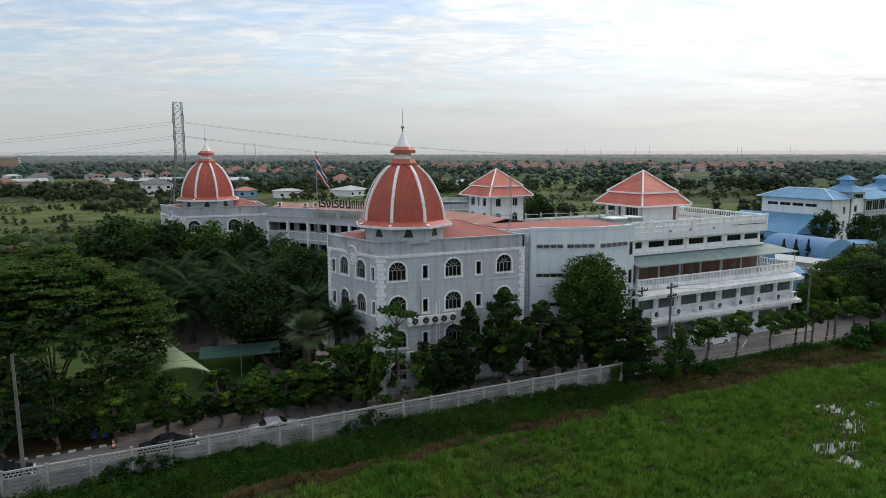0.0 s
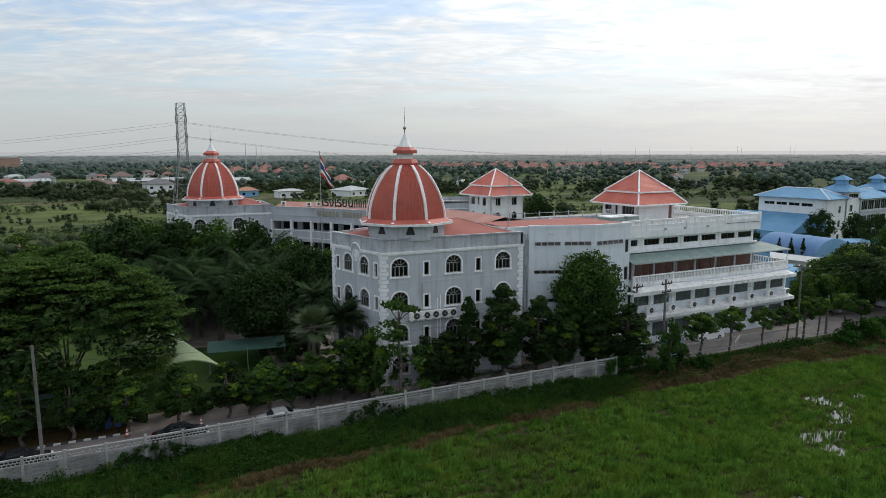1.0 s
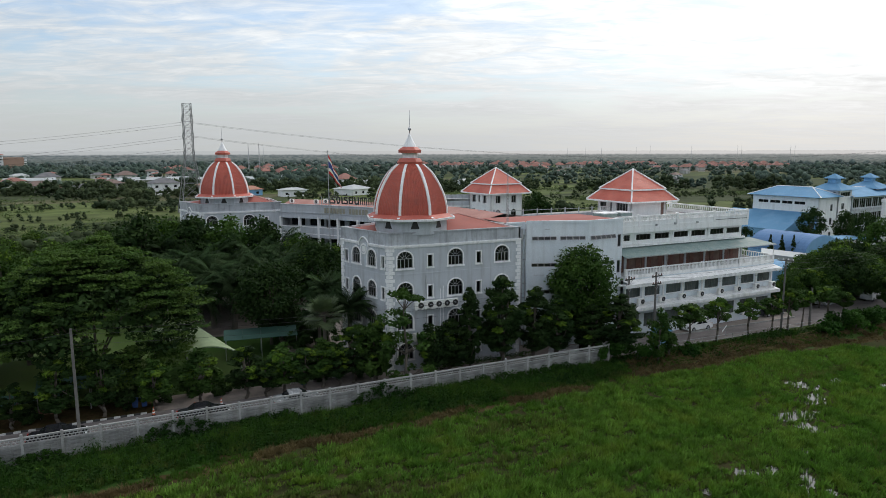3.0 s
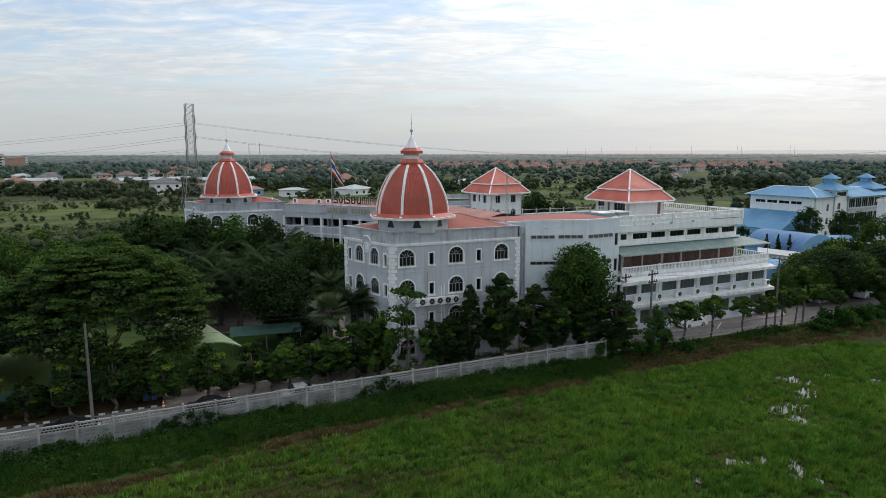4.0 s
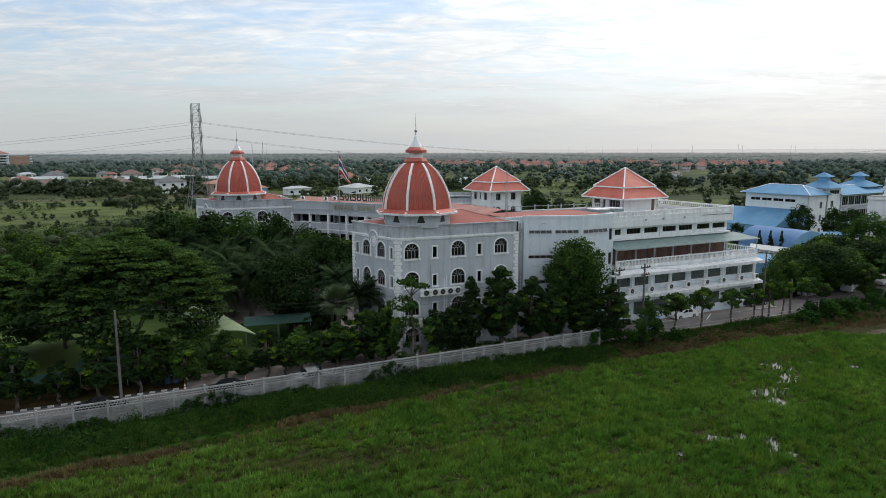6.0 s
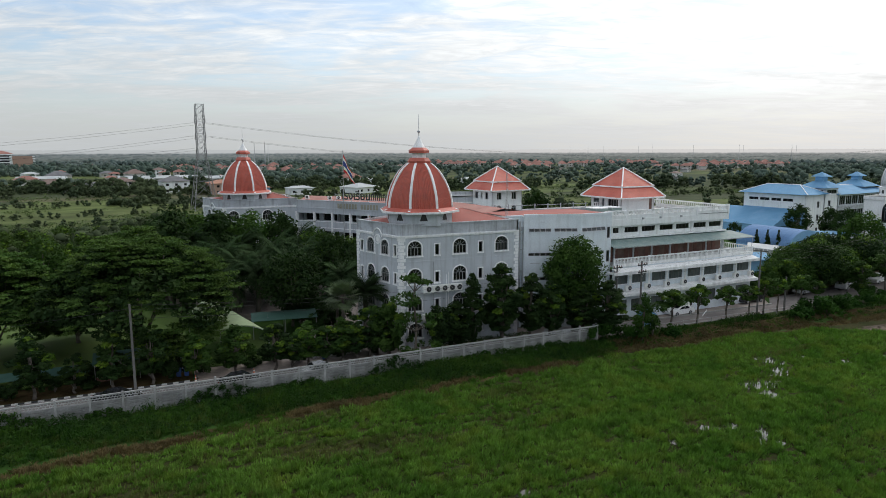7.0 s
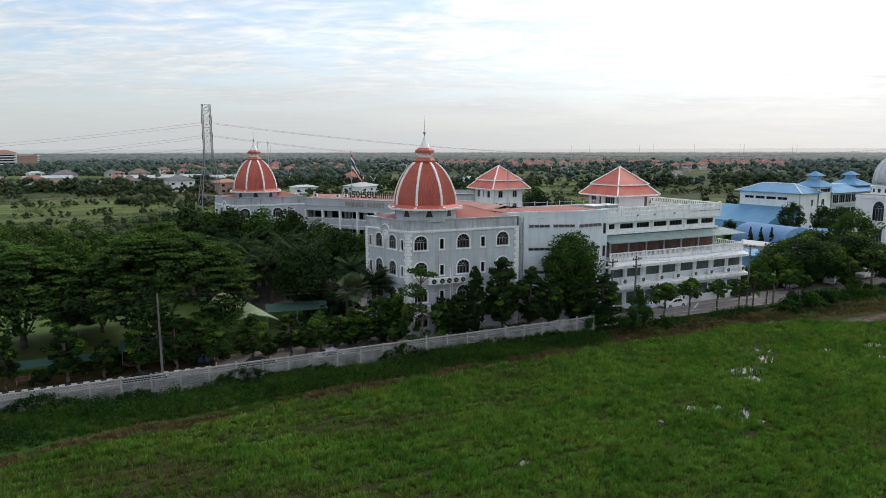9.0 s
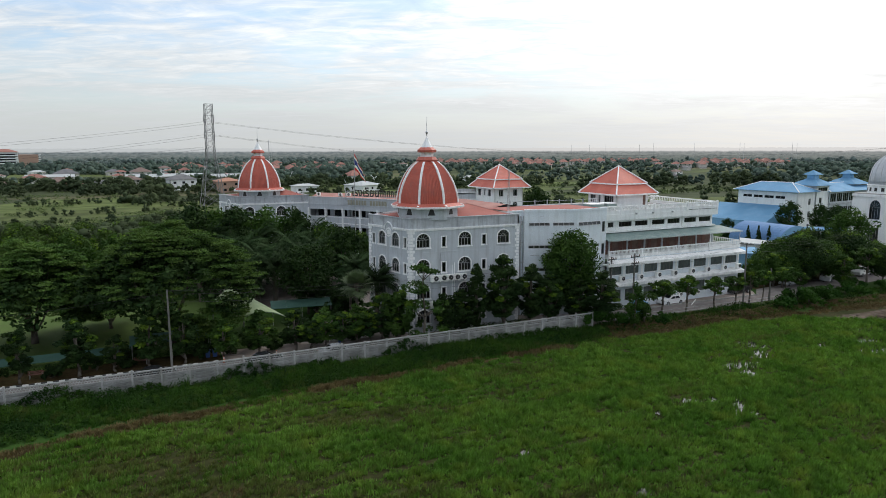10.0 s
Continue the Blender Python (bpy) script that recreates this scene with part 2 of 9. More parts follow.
M["weed"] = material("rank_weed_leaf", (0.014, 0.046, 0.007), (0.032, 0.080, 0.011), 0.85, 0.25, 2.0, island=0.45, leaf=0.2, spec=0.12)
M["weedlight"] = material("bright_bank_grass", (0.030, 0.080, 0.012), (0.062, 0.122, 0.019), 0.85, 0.3, 1.4, island=0.45, leaf=0.25, spec=0.12, stain=((0.09, 0.085, 0.03), 0.6), grainy=(0.65, 1.3))
M["drygrass"] = material("dry_brown_grass", (0.088, 0.060, 0.021), (0.150, 0.110, 0.040), 0.9, 0.4, 2.0, island=0.3, leaf=0.1)
M["bark"] = material("grey_brown_bark", (0.085, 0.07, 0.055), (0.14, 0.12, 0.10), 0.95, 1.5, 9, 0.03, stretch=(1, 1, 0.3))
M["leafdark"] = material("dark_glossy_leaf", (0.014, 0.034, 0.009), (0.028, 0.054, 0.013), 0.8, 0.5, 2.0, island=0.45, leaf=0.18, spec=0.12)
M["leafmid"] = material("green_leaf", (0.025, 0.060, 0.011), (0.050, 0.096, 0.018), 0.8, 0.4, 2.0, island=0.45, leaf=0.2, spec=0.12)
M["leafnew"] = material("yellow_green_young_leaf", (0.070, 0.140, 0.016), (0.13, 0.20, 0.024), 0.8, 0.8, 2.0, island=0.3, leaf=0.25, spec=0.12)
M["leaflight"] = material("light_green_leaf", (0.036, 0.068, 0.016), (0.066, 0.108, 0.025), 0.85, 0.3, 1.5, island=0.45, leaf=0.2, spec=0.1)
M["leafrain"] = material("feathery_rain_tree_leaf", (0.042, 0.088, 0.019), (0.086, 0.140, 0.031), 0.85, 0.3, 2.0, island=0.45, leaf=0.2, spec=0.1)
M["palm"] = material("palm_leaflet", (0.018, 0.038, 0.014), (0.042, 0.070, 0.028), 0.85, 0.5, 2.0, island=0.5, leaf=0.12, spec=0.06)
M["fanpalm"] = material("grey_green_fan_leaf", (0.056, 0.084, 0.036), (0.100, 0.138, 0.060), 0.8, 0.5, 2.0, island=0.3, leaf=0.15)
M["canopy"] = material("pale_green_fabric", (0.24, 0.31, 0.17), (0.30, 0.37, 0.21), 0.8, 0.6, 8, 0.004, streak=((0.2, 0.27, 0.18), 0.4))
M["teal"] = material("teal_shade_sheet", (0.022, 0.072, 0.056), (0.034, 0.094, 0.074), 0.75, 0.6, 8)
M["blueroof"] = material("blue_roof_sheet", (0.12, 0.28, 0.45), (0.155, 0.325, 0.505), 0.75, 0.15, 6, 0.003, spec=0.2, stain=((0.23, 0.38, 0.55), 0.4))
M["bluewall"] = material("pale_blue_painted_render", (0.20, 0.42, 0.66), (0.24, 0.47, 0.70), 0.75, 0.3, 8, streak=((0.17, 0.33, 0.5), 0.4))
M["bluevault"] = material("deep_blue_vault_sheet", (0.10, 0.205, 0.385), (0.14, 0.255, 0.445), 0.75, 0.2, 6, spec=0.25)
M["silver"] = material("silver_dome_sheet", (0.42, 0.44, 0.47), (0.52, 0.54, 0.56), 0.4, 0.5, 8, metal=0.5)
M["carwhite"] = material("white_car_paint", (0.82, 0.82, 0.82), (0.86, 0.86, 0.86), 0.2, 2, 20)
M["cardark"] = material("black_car_paint", (0.012, 0.013, 0.016), (0.02, 0.02, 0.024), 0.18, 2, 20)
M["carsilver"] = material("silver_car_paint", (0.42, 0.43, 0.45), (0.48, 0.49, 0.5), 0.25, 2, 20, metal=0.4)
M["carglass"] = material("tinted_car_glass", (0.010, 0.012, 0.014), (0.016, 0.018, 0.02), 0.12, 2, 20, spec=0.25)
M["lampred"] = material("red_tail_lamp", (0.4, 0.02, 0.02), (0.45, 0.03, 0.03), 0.25, 2, 20)
M["lampwhite"] = material("clear_headlamp", (0.6, 0.62, 0.64), (0.7, 0.7, 0.7), 0.15, 2, 20)
M["flagred"] = material("red_flag_cloth", (0.45, 0.03, 0.04), (0.52, 0.05, 0.06), 0.85, 3, 20, leaf=0.2)
M["flagwhite"] = material("white_flag_cloth", (0.68, 0.68, 0.7), (0.75, 0.75, 0.76), 0.85, 3, 20, leaf=0.2)
M["flagblue"] = material("blue_flag_cloth", (0.035, 0.05, 0.22), (0.05, 0.07, 0.27), 0.85, 3, 20, leaf=0.2)
M["gold"] = material("dull_gold_lettering", (0.36, 0.34, 0.27), (0.42, 0.40, 0.32), 0.5, 2, 20, metal=0.3)
M["woodred"] = material("red_brown_bench_paint", (0.145, 0.062, 0.046), (0.20, 0.092, 0.066), 0.7, 2, 16)
M["cone"] = material("orange_plastic", (0.55, 0.11, 0.03), (0.6, 0.15, 0.05), 0.6, 2, 16)
M["bluebin"] = material("blue_plastic_bin", (0.03, 0.08, 0.25), (0.05, 0.11, 0.3), 0.5, 2, 16)
M["roofgrey"] = material("grey_roof_tile", (0.11, 0.11, 0.12), (0.16, 0.16, 0.165), 0.8, 0.3, 4)
M["roofbrown"] = material("brown_roof_tile", (0.15, 0.10, 0.085), (0.2, 0.14, 0.12), 0.8, 0.3, 4)
M["roofred"] = material("terracotta_roof_tile", (0.235, 0.104, 0.082), (0.30, 0.138, 0.108), 0.8, 0.05, 2, island=0.25)
M["rooforange"] = material("orange_roof_tile", (0.36, 0.17, 0.11), (0.42, 0.21, 0.14), 0.8, 0.3, 4)
M["shed"] = material("pale_shed_sheet", (0.36, 0.385, 0.395), (0.46, 0.48, 0.48), 0.75, 0.1, 4)
M["housewall"] = material("house_render", (0.50, 0.48, 0.45), (0.62, 0.60, 0.57), 0.85, 0.1, 4)
M["peach"] = material("peach_render", (0.38, 0.25, 0.19), (0.44, 0.29, 0.22), 0.85, 0.1, 4)
M["fieldleaf"] = material("hedgerow_foliage", (0.054, 0.080, 0.044), (0.098, 0.124, 0.062), 0.95, 0.05, 0.5, island=0.5, leaf=0.15, spec=0.05, grainy=(0.7, 1.25))
M["scrub"] = material("pasture_scrub_foliage", (0.072, 0.102, 0.046), (0.112, 0.146, 0.062), 0.95, 0.05, 0.5, island=0.4, leaf=0.15, spec=0.05, grainy=(0.7, 1.25))
# these two foliages are greyed and paled by haze mixed into their colours
M["midleaf"] = material("hazed_distant_foliage", (0.070, 0.104, 0.086), (0.116, 0.152, 0.120), 0.95, 0.02, 0.2, island=0.35, leaf=0.15, spec=0.05, grainy=(0.7, 1.3))
M["farleaf"] = material("hazed_woodland_foliage", (0.100, 0.135, 0.126), (0.155, 0.19, 0.176), 0.95, 0.012, 0.15, island=0.45, leaf=0.15, spec=0.05, grainy=(0.7, 1.3))
# steel of the far masts, paled by haze put into its colour
M["palesteel"] = material("hazed_mast_steel", (0.42, 0.43, 0.45), (0.5, 0.5, 0.52), 0.6, 0.5, 4)
M["water"] = material("still_brown_water", (0.035, 0.034, 0.028), (0.05, 0.048, 0.04), 0.06, 0.5, 1.5, 0.004, spec=0.5)


# ---------------------------------------------------------------- mesh helpers
def mesh_object(name, bm, mat, parent=None, smooth=False):
    me = bpy.data.meshes.new(name)
    bm.to_mesh(me)
    bm.free()
    for mt in (mat if isinstance(mat, (list, tuple)) else [mat]):
        me.materials.append(mt)
    if smooth:
        for p in me.polygons:
            p.use_smooth = True
    ob = new(name, me)
    ob.parent = parent
    return ob


def part(name, bm, mat, parent, label="", smooth=False):
    """One mesh under a thing or a part, in the coordinates of its thing."""
    return tagged(mesh_object(name, bm, mat, parent, smooth), label)


def again(name, mesh, parent, m=None, label=""):
    """One more piece on a mesh that is already there."""
    ob = new(name, mesh)
    ob.parent = parent
    if m is not None:
        ob.matrix_basis = m
    return tagged(ob, label)


def thing(name, m, label, category, group="", kind=""):
    ob = new(name)
    ob.empty_display_size = 0.3
    ob.matrix_basis = m
    return tagged(ob, label, category, group, kind)


def box(bm, x0, x1, y0, y1, z0, z1, m=None):
    mm = Matrix.Translation(((x0 + x1) / 2, (y0 + y1) / 2, (z0 + z1) / 2)) @ Matrix.Diagonal((x1 - x0, y1 - y0, z1 - z0, 1))
    r = bmesh.ops.create_cube(bm, size=1, matrix=mm if m is None else m @ mm)
    return r["verts"]


def boxes(*rows, m=None):
    bm = bmesh.new()
    for r in rows:
        box(bm, *r, m=m)
    return bm


def face(bm, *pts):
    return bm.faces.new([bm.verts.new(p) for p in pts])


def tube(bm, a, b, r0, r1=None, seg=6):
    a, b = Vector(a), Vector(b)
    d = b - a
    m = Matrix.Translation((a + b) / 2) @ d.to_track_quat("Z", "Y").to_matrix().to_4x4()
    bmesh.ops.create_cone(bm, cap_ends=True, segments=seg, radius1=r0, radius2=r0 if r1 is None else r1, depth=d.length, matrix=m)


def lathe(bm, profile, n, turn=0.0, cap=True, centre=(0, 0)):
    """Rings of n corners at (radius, z), joined upwards."""
    rings = []
    for r, z in profile:
        rings.append([bm.verts.new((centre[0] + r * math.cos(turn + 2 * math.pi * k / n), centre[1] + r * math.sin(turn + 2 * math.pi * k / n), z)) for k in range(n)])
    for a, b in zip(rings, rings[1:]):
        for k in range(n):
            bm.faces.new((a[k], a[(k + 1) % n], b[(k + 1) % n], b[k]))
    if cap:
        bm.faces.new(list(reversed(rings[0])))
        bm.faces.new(rings[-1])


def prism(bm, outline, z0, z1):
    """An upright prism on a plan outline (counter-clockwise)."""
    lo, hi = [bm.verts.new((x, y, z0)) for x, y in outline], [bm.verts.new((x, y, z1)) for x, y in outline]
    n = len(outline)
    for k in range(n):
        bm.faces.new((lo[k], lo[(k + 1) % n], hi[(k + 1) % n], hi[k]))
    bm.faces.new(hi)
    bm.faces.new(list(reversed(lo)))


def raw(name, verts, faces, mat, parent=None, index=None, smooth=False):
    me = bpy.data.meshes.new(name)
    me.from_pydata([tuple(v) for v in verts], [], [tuple(f) for f in faces])
    for mt in (mat if isinstance(mat, (list, tuple)) else [mat]):
        me.materials.append(mt)
    if index is not None:
        me.polygons.foreach_set("material_index", index)
    if smooth:
        me.polygons.foreach_set("use_smooth", [True] * len(me.polygons))
    ob = new(name, me)
    ob.parent = parent
    return ob


def arc(u0, u1, zs, zt, n=10):
    """Points of a half ellipse from (u0, zs) over its crown at zt to (u1, zs)."""
    c, r = (u0 + u1) / 2, (u1 - u0) / 2
    return [(c - r * math.cos(math.pi * k / n), zs + (zt - zs) * math.sin(math.pi * k / n)) for k in range(n + 1)]


def wall_sheet(bm, m, length, z0, z1, openings, thick=0.25):
    """A wall along +x of m, facing its -y, pierced by openings (u0, u1, bottom, top, spring or None)."""
    us = sorted({0.0, length, *[o[0] for o in openings], *[o[1] for o in openings]})
    zs = sorted({z0, z1, *[o[2] for o in openings], *[o[3] for o in openings]})

    def q(*pts):
        bm.faces.new([bm.verts.new(m @ Vector(p)) for p in pts])
    for a, b in zip(us, us[1:]):
        for c, d in zip(zs, zs[1:]):
            u, z = (a + b) / 2, (c + d) / 2
            if any(o[0] < u < o[1] and o[2] < z < o[3] for o in openings):
                continue
            q((a, 0, c), (b, 0, c), (b, 0, d), (a, 0, d))
            q((b, thick, c), (a, thick, c), (a, thick, d), (b, thick, d))
    for a, b, c, d, spring in openings:
        q((a, 0, c), (a, thick, c), (b, thick, c), (b, 0, c))
        top = d if spring is None else spring
        q((a, thick, c), (a, 0, c), (a, 0, top), (a, thick, top))
        q((b, 0, c), (b, thick, c), (b, thick, top), (b, 0, top))
        if spring is None:
            q((a, thick, d), (a, 0, d), (b, 0, d), (b, thick, d))
        else:
            pts = arc(a, b, spring, d)
            for (ua, za), (ub, zb) in zip(pts, pts[1:]):
                q((ua, 0, za), (ub, 0, zb), (ub, 0, d), (ua, 0, d))
                q((ub, thick, zb), (ua, thick, za), (ua, thick, d), (ub, thick, d))
                q((ua, thick, za), (ua, 0, za), (ub, 0, zb), (ub, thick, zb))
    for a, b in ((0, 0), (length, length)):
        q((a, 0, z0), (b, thick, z0), (b, thick, z1), (a, 0, z1))
    q((0, 0, z1), (length, 0, z1), (length, thick, z1), (0, thick, z1))


WINDOW_MESHES = {}


def window(parent, m, w, h, spring=None, trim=0.16, cols=4, glass_mat=None):
    """A window of w x h with its foot at the middle of m, facing -y: proud surround > pane, mullions, sill."""
    key = (round(w, 2), round(h, 2), spring, trim, cols)
    if key not in WINDOW_MESHES:
        a, b = -w / 2, w / 2
        # proud surround
        bm = bmesh.new()
        if spring is None:
            box(bm, a - trim, a, -0.07, 0.1, 0, h + trim)
            box(bm, b, b + trim, -0.07, 0.1, 0, h + trim)
            box(bm, a, b, -0.07, 0.1, h, h + trim)
        else:
            inner = [(a, 0)] + arc(a, b, spring, h, 14) + [(b, 0)]
            outer = [(a - trim, 0)] + arc(a - trim, b + trim, spring, h + trim, 14) + [(b + trim, 0)]
            for k in range(len(inner) - 1):
                i0, i1, o0, o1 = inner[k], inner[k + 1], outer[k], outer[k + 1]
                face(bm, (o0[0], -0.07, o0[1]), (i0[0], -0.07, i0[1]), (i1[0], -0.07, i1[1]), (o1[0], -0.07, o1[1]))
                face(bm, (o1[0], -0.07, o1[1]), (o1[0], 0.0, o1[1]), (o0[0], 0.0, o0[1]), (o0[0], -0.07, o0[1]))
                face(bm, (i0[0], -0.07, i0[1]), (i0[0], 0.1, i0[1]), (i1[0], 0.1, i1[1]), (i1[0], -0.07, i1[1]))
        sur = bpy.data.meshes.new("window")
        bm.to_mesh(sur)
        bm.free()
        sur.materials.append(M["trim"])
        # mullions
        bm = bmesh.new()
        top = h if spring is None else spring
        t = 0.035
        for k in range(cols + 1):
            u = a + (b - a) * k / cols
            box(bm, u - t, u + t, 0.10, 0.16, 0, top)
        for z in (t, top):
            box(bm, a, b, 0.105, 0.155, z - t, z + t)
        if spring is not None:
            for ang in (36, 72, 108, 144):
                c, s = math.cos(radians(ang)), math.sin(radians(ang))
                tube(bm, (0.25 * w * 0.5 * c, 0.13, spring + 0.25 * (h - spring) * s), (w / 2 * c, 0.13, spring + (h - spring) * s), 0.028, seg=4)
            pts = arc(-w * 0.14, w * 0.14, spring, spring + (h - spring) * 0.3, 6)
            for p0, p1 in zip(pts, pts[1:]):
                tube(bm, (p0[0], 0.13, p0[1]), (p1[0], 0.13, p1[1]), 0.026, seg=4)
        mul = bpy.data.meshes.new("mullions")
        bm.to_mesh(mul)
        bm.free()
        mul.materials.append(M["frame"])
        bm = bmesh.new()
        pts = [(a, 0), (b, 0)] + ([(b, h), (a, h)] if spring is None else list(reversed(arc(a, b, spring, h, 14))))
        face(bm, *[(u, 0.14, z) for u, z in pts])
        pane = bpy.data.meshes.new("pane")
        bm.to_mesh(pane)
        bm.free()
        pane.materials.append(M["glass"])
        bm = boxes((a - trim - 0.06, b + trim + 0.06, -0.13, 0.1, -0.16, 0.0))
        sill = bpy.data.meshes.new("sill")
        bm.to_mesh(sill)
        bm.free()
        sill.materials.append(M["trim"])
        WINDOW_MESHES[key] = (sur, mul, pane, sill)
    sur, mul, pane, sill = WINDOW_MESHES[key]
    ob = again("window", sur, parent, m)
    again("mullions", mul, ob)
    p = again("pane", pane, ob)
    p.visible_shadow = False
    again("sill", sill, ob)
    return ob


def ac_mesh():
    """An outdoor cooling unit 0.85 wide: body, fan guard, fan."""
    bm = boxes((-0.42, 0.42, -0.32, 0.0, 0.0, 0.62))
    bmesh.ops.bevel(bm, geom=bm.edges[:], offset=0.02, segments=1)
    box(bm, -0.36, -0.2, -0.3, -0.05, -0.08, 0.0)
    box(bm, 0.2, 0.36, -0.3, -0.05, -0.08, 0.0)
    body = bpy.data.meshes.new("cooling_unit")
    bm.to_mesh(body)
    bm.free()
    body.materials.append(M["acwhite"])
    bm = bmesh.new()
    lathe(bm, [(0.25, 0), (0.25, 0.03), (0.2, 0.035), (0.05, 0.02)], 20)
    bmesh.ops.transform(bm, verts=bm.verts, matrix=Matrix.Translation((0.13, -0.322, 0.31)) @ Matrix.Rotation(radians(90), 4, "X"))
    guard = bpy.data.meshes.new("fan_guard")
    bm.to_mesh(guard)
    bm.free()
    guard.materials.append(M["black"])
    bm = bmesh.new()
    for k in range(5):
        a = 2 * math.pi * k / 5
        tube(bm, (0.14 + 0.05 * math.cos(a), -0.362, 0.31 + 0.05 * math.sin(a)), (0.14 + 0.19 * math.cos(a), -0.362, 0.31 + 0.19 * math.sin(a)), 0.006, seg=4)
    lathe(bm, [(0.05, -0.37), (0.05, -0.355)], 10)
    fan = bpy.data.meshes.new("fan")
    bmesh.ops.transform(bm, verts=[v for v in bm.verts if abs(v.co.x) < 0.06 and v.co.y > -0.1], matrix=Matrix.Translation((0.14, -0.36, 0.31)) @ Matrix.Rotation(radians(90), 4, "X") @ Matrix.Translation((0, 0, 0.36)))
    bm.to_mesh(fan)
    bm.free()
    fan.materials.append(M["frame"])
    bm = boxes((-0.44, 0.44, -0.04, 0.28, -0.11, -0.08), (-0.34, -0.30, 0.1, 0.32, -0.11, -0.06), (0.30, 0.34, 0.1, 0.32, -0.11, -0.06))
    br = bpy.data.meshes.new("bracket")
    bm.to_mesh(br)
    bm.free()
    br.materials.append(M["frame"])
    return body, guard, fan, br


AC_BODY, AC_GUARD, AC_FAN, AC_BRACKET = ac_mesh()


def cooling_unit(m, group, label="off-white outdoor cooling unit with a round black fan"):
    ob = new("cooling_unit", AC_BODY)
    ob.matrix_basis = m
    tagged(ob, label, "air conditioner", group)
    again("fan_guard", AC_GUARD, ob)
    again("fan", AC_FAN, ob)
    again("bracket", AC_BRACKET, ob)
    return ob


# ---------------------------------------------------------------- ground
FENCE_X0, FENCE_X1 = -66.4, 24.35


def fence_y(x):
    return -6.75 + 0.028 * (x - 21) if x < 21 else -6.75


TRACK = ((-110, -30), (-45, -17.6), (-30, -15.0), (-19, -13.2), (2, -11.6), (22, -9.9), (46, -9.6), (60, -11.2), (78, -12.5), (140, -14))


def track_y(x):
    """The foot track along the edge of the paddy."""
    return float(np.interp(x, [p[0] for p in TRACK], [p[1] for p in TRACK])) + 0.35 * math.sin(x * 0.31) + 0.2 * math.sin(x * 0.93)


def bank_top(x):
    return fence_y(x) - 0.4 if x < 25.2 else -5.9


def ground_z(x, y):
    """Campus level 0; the paddy lies 0.85 lower, past a bank with a foot track at its toe."""
    d = bank_top(x) - y
    if d <= 0:
        return 0.0
    s = min(d / (bank_top(x) - track_y(x)), 1.0)
    z = -0.85 * s * s * (3 - 2 * s)
    if s >= 1.0:
        z += 0.05 * noise.noise((x * 0.25, y * 0.25, 3.0))
    else:
        z += 0.12 * noise.noise((x * 0.5, y * 0.5, 7.0)) * min(1, 3 * s)
    return z


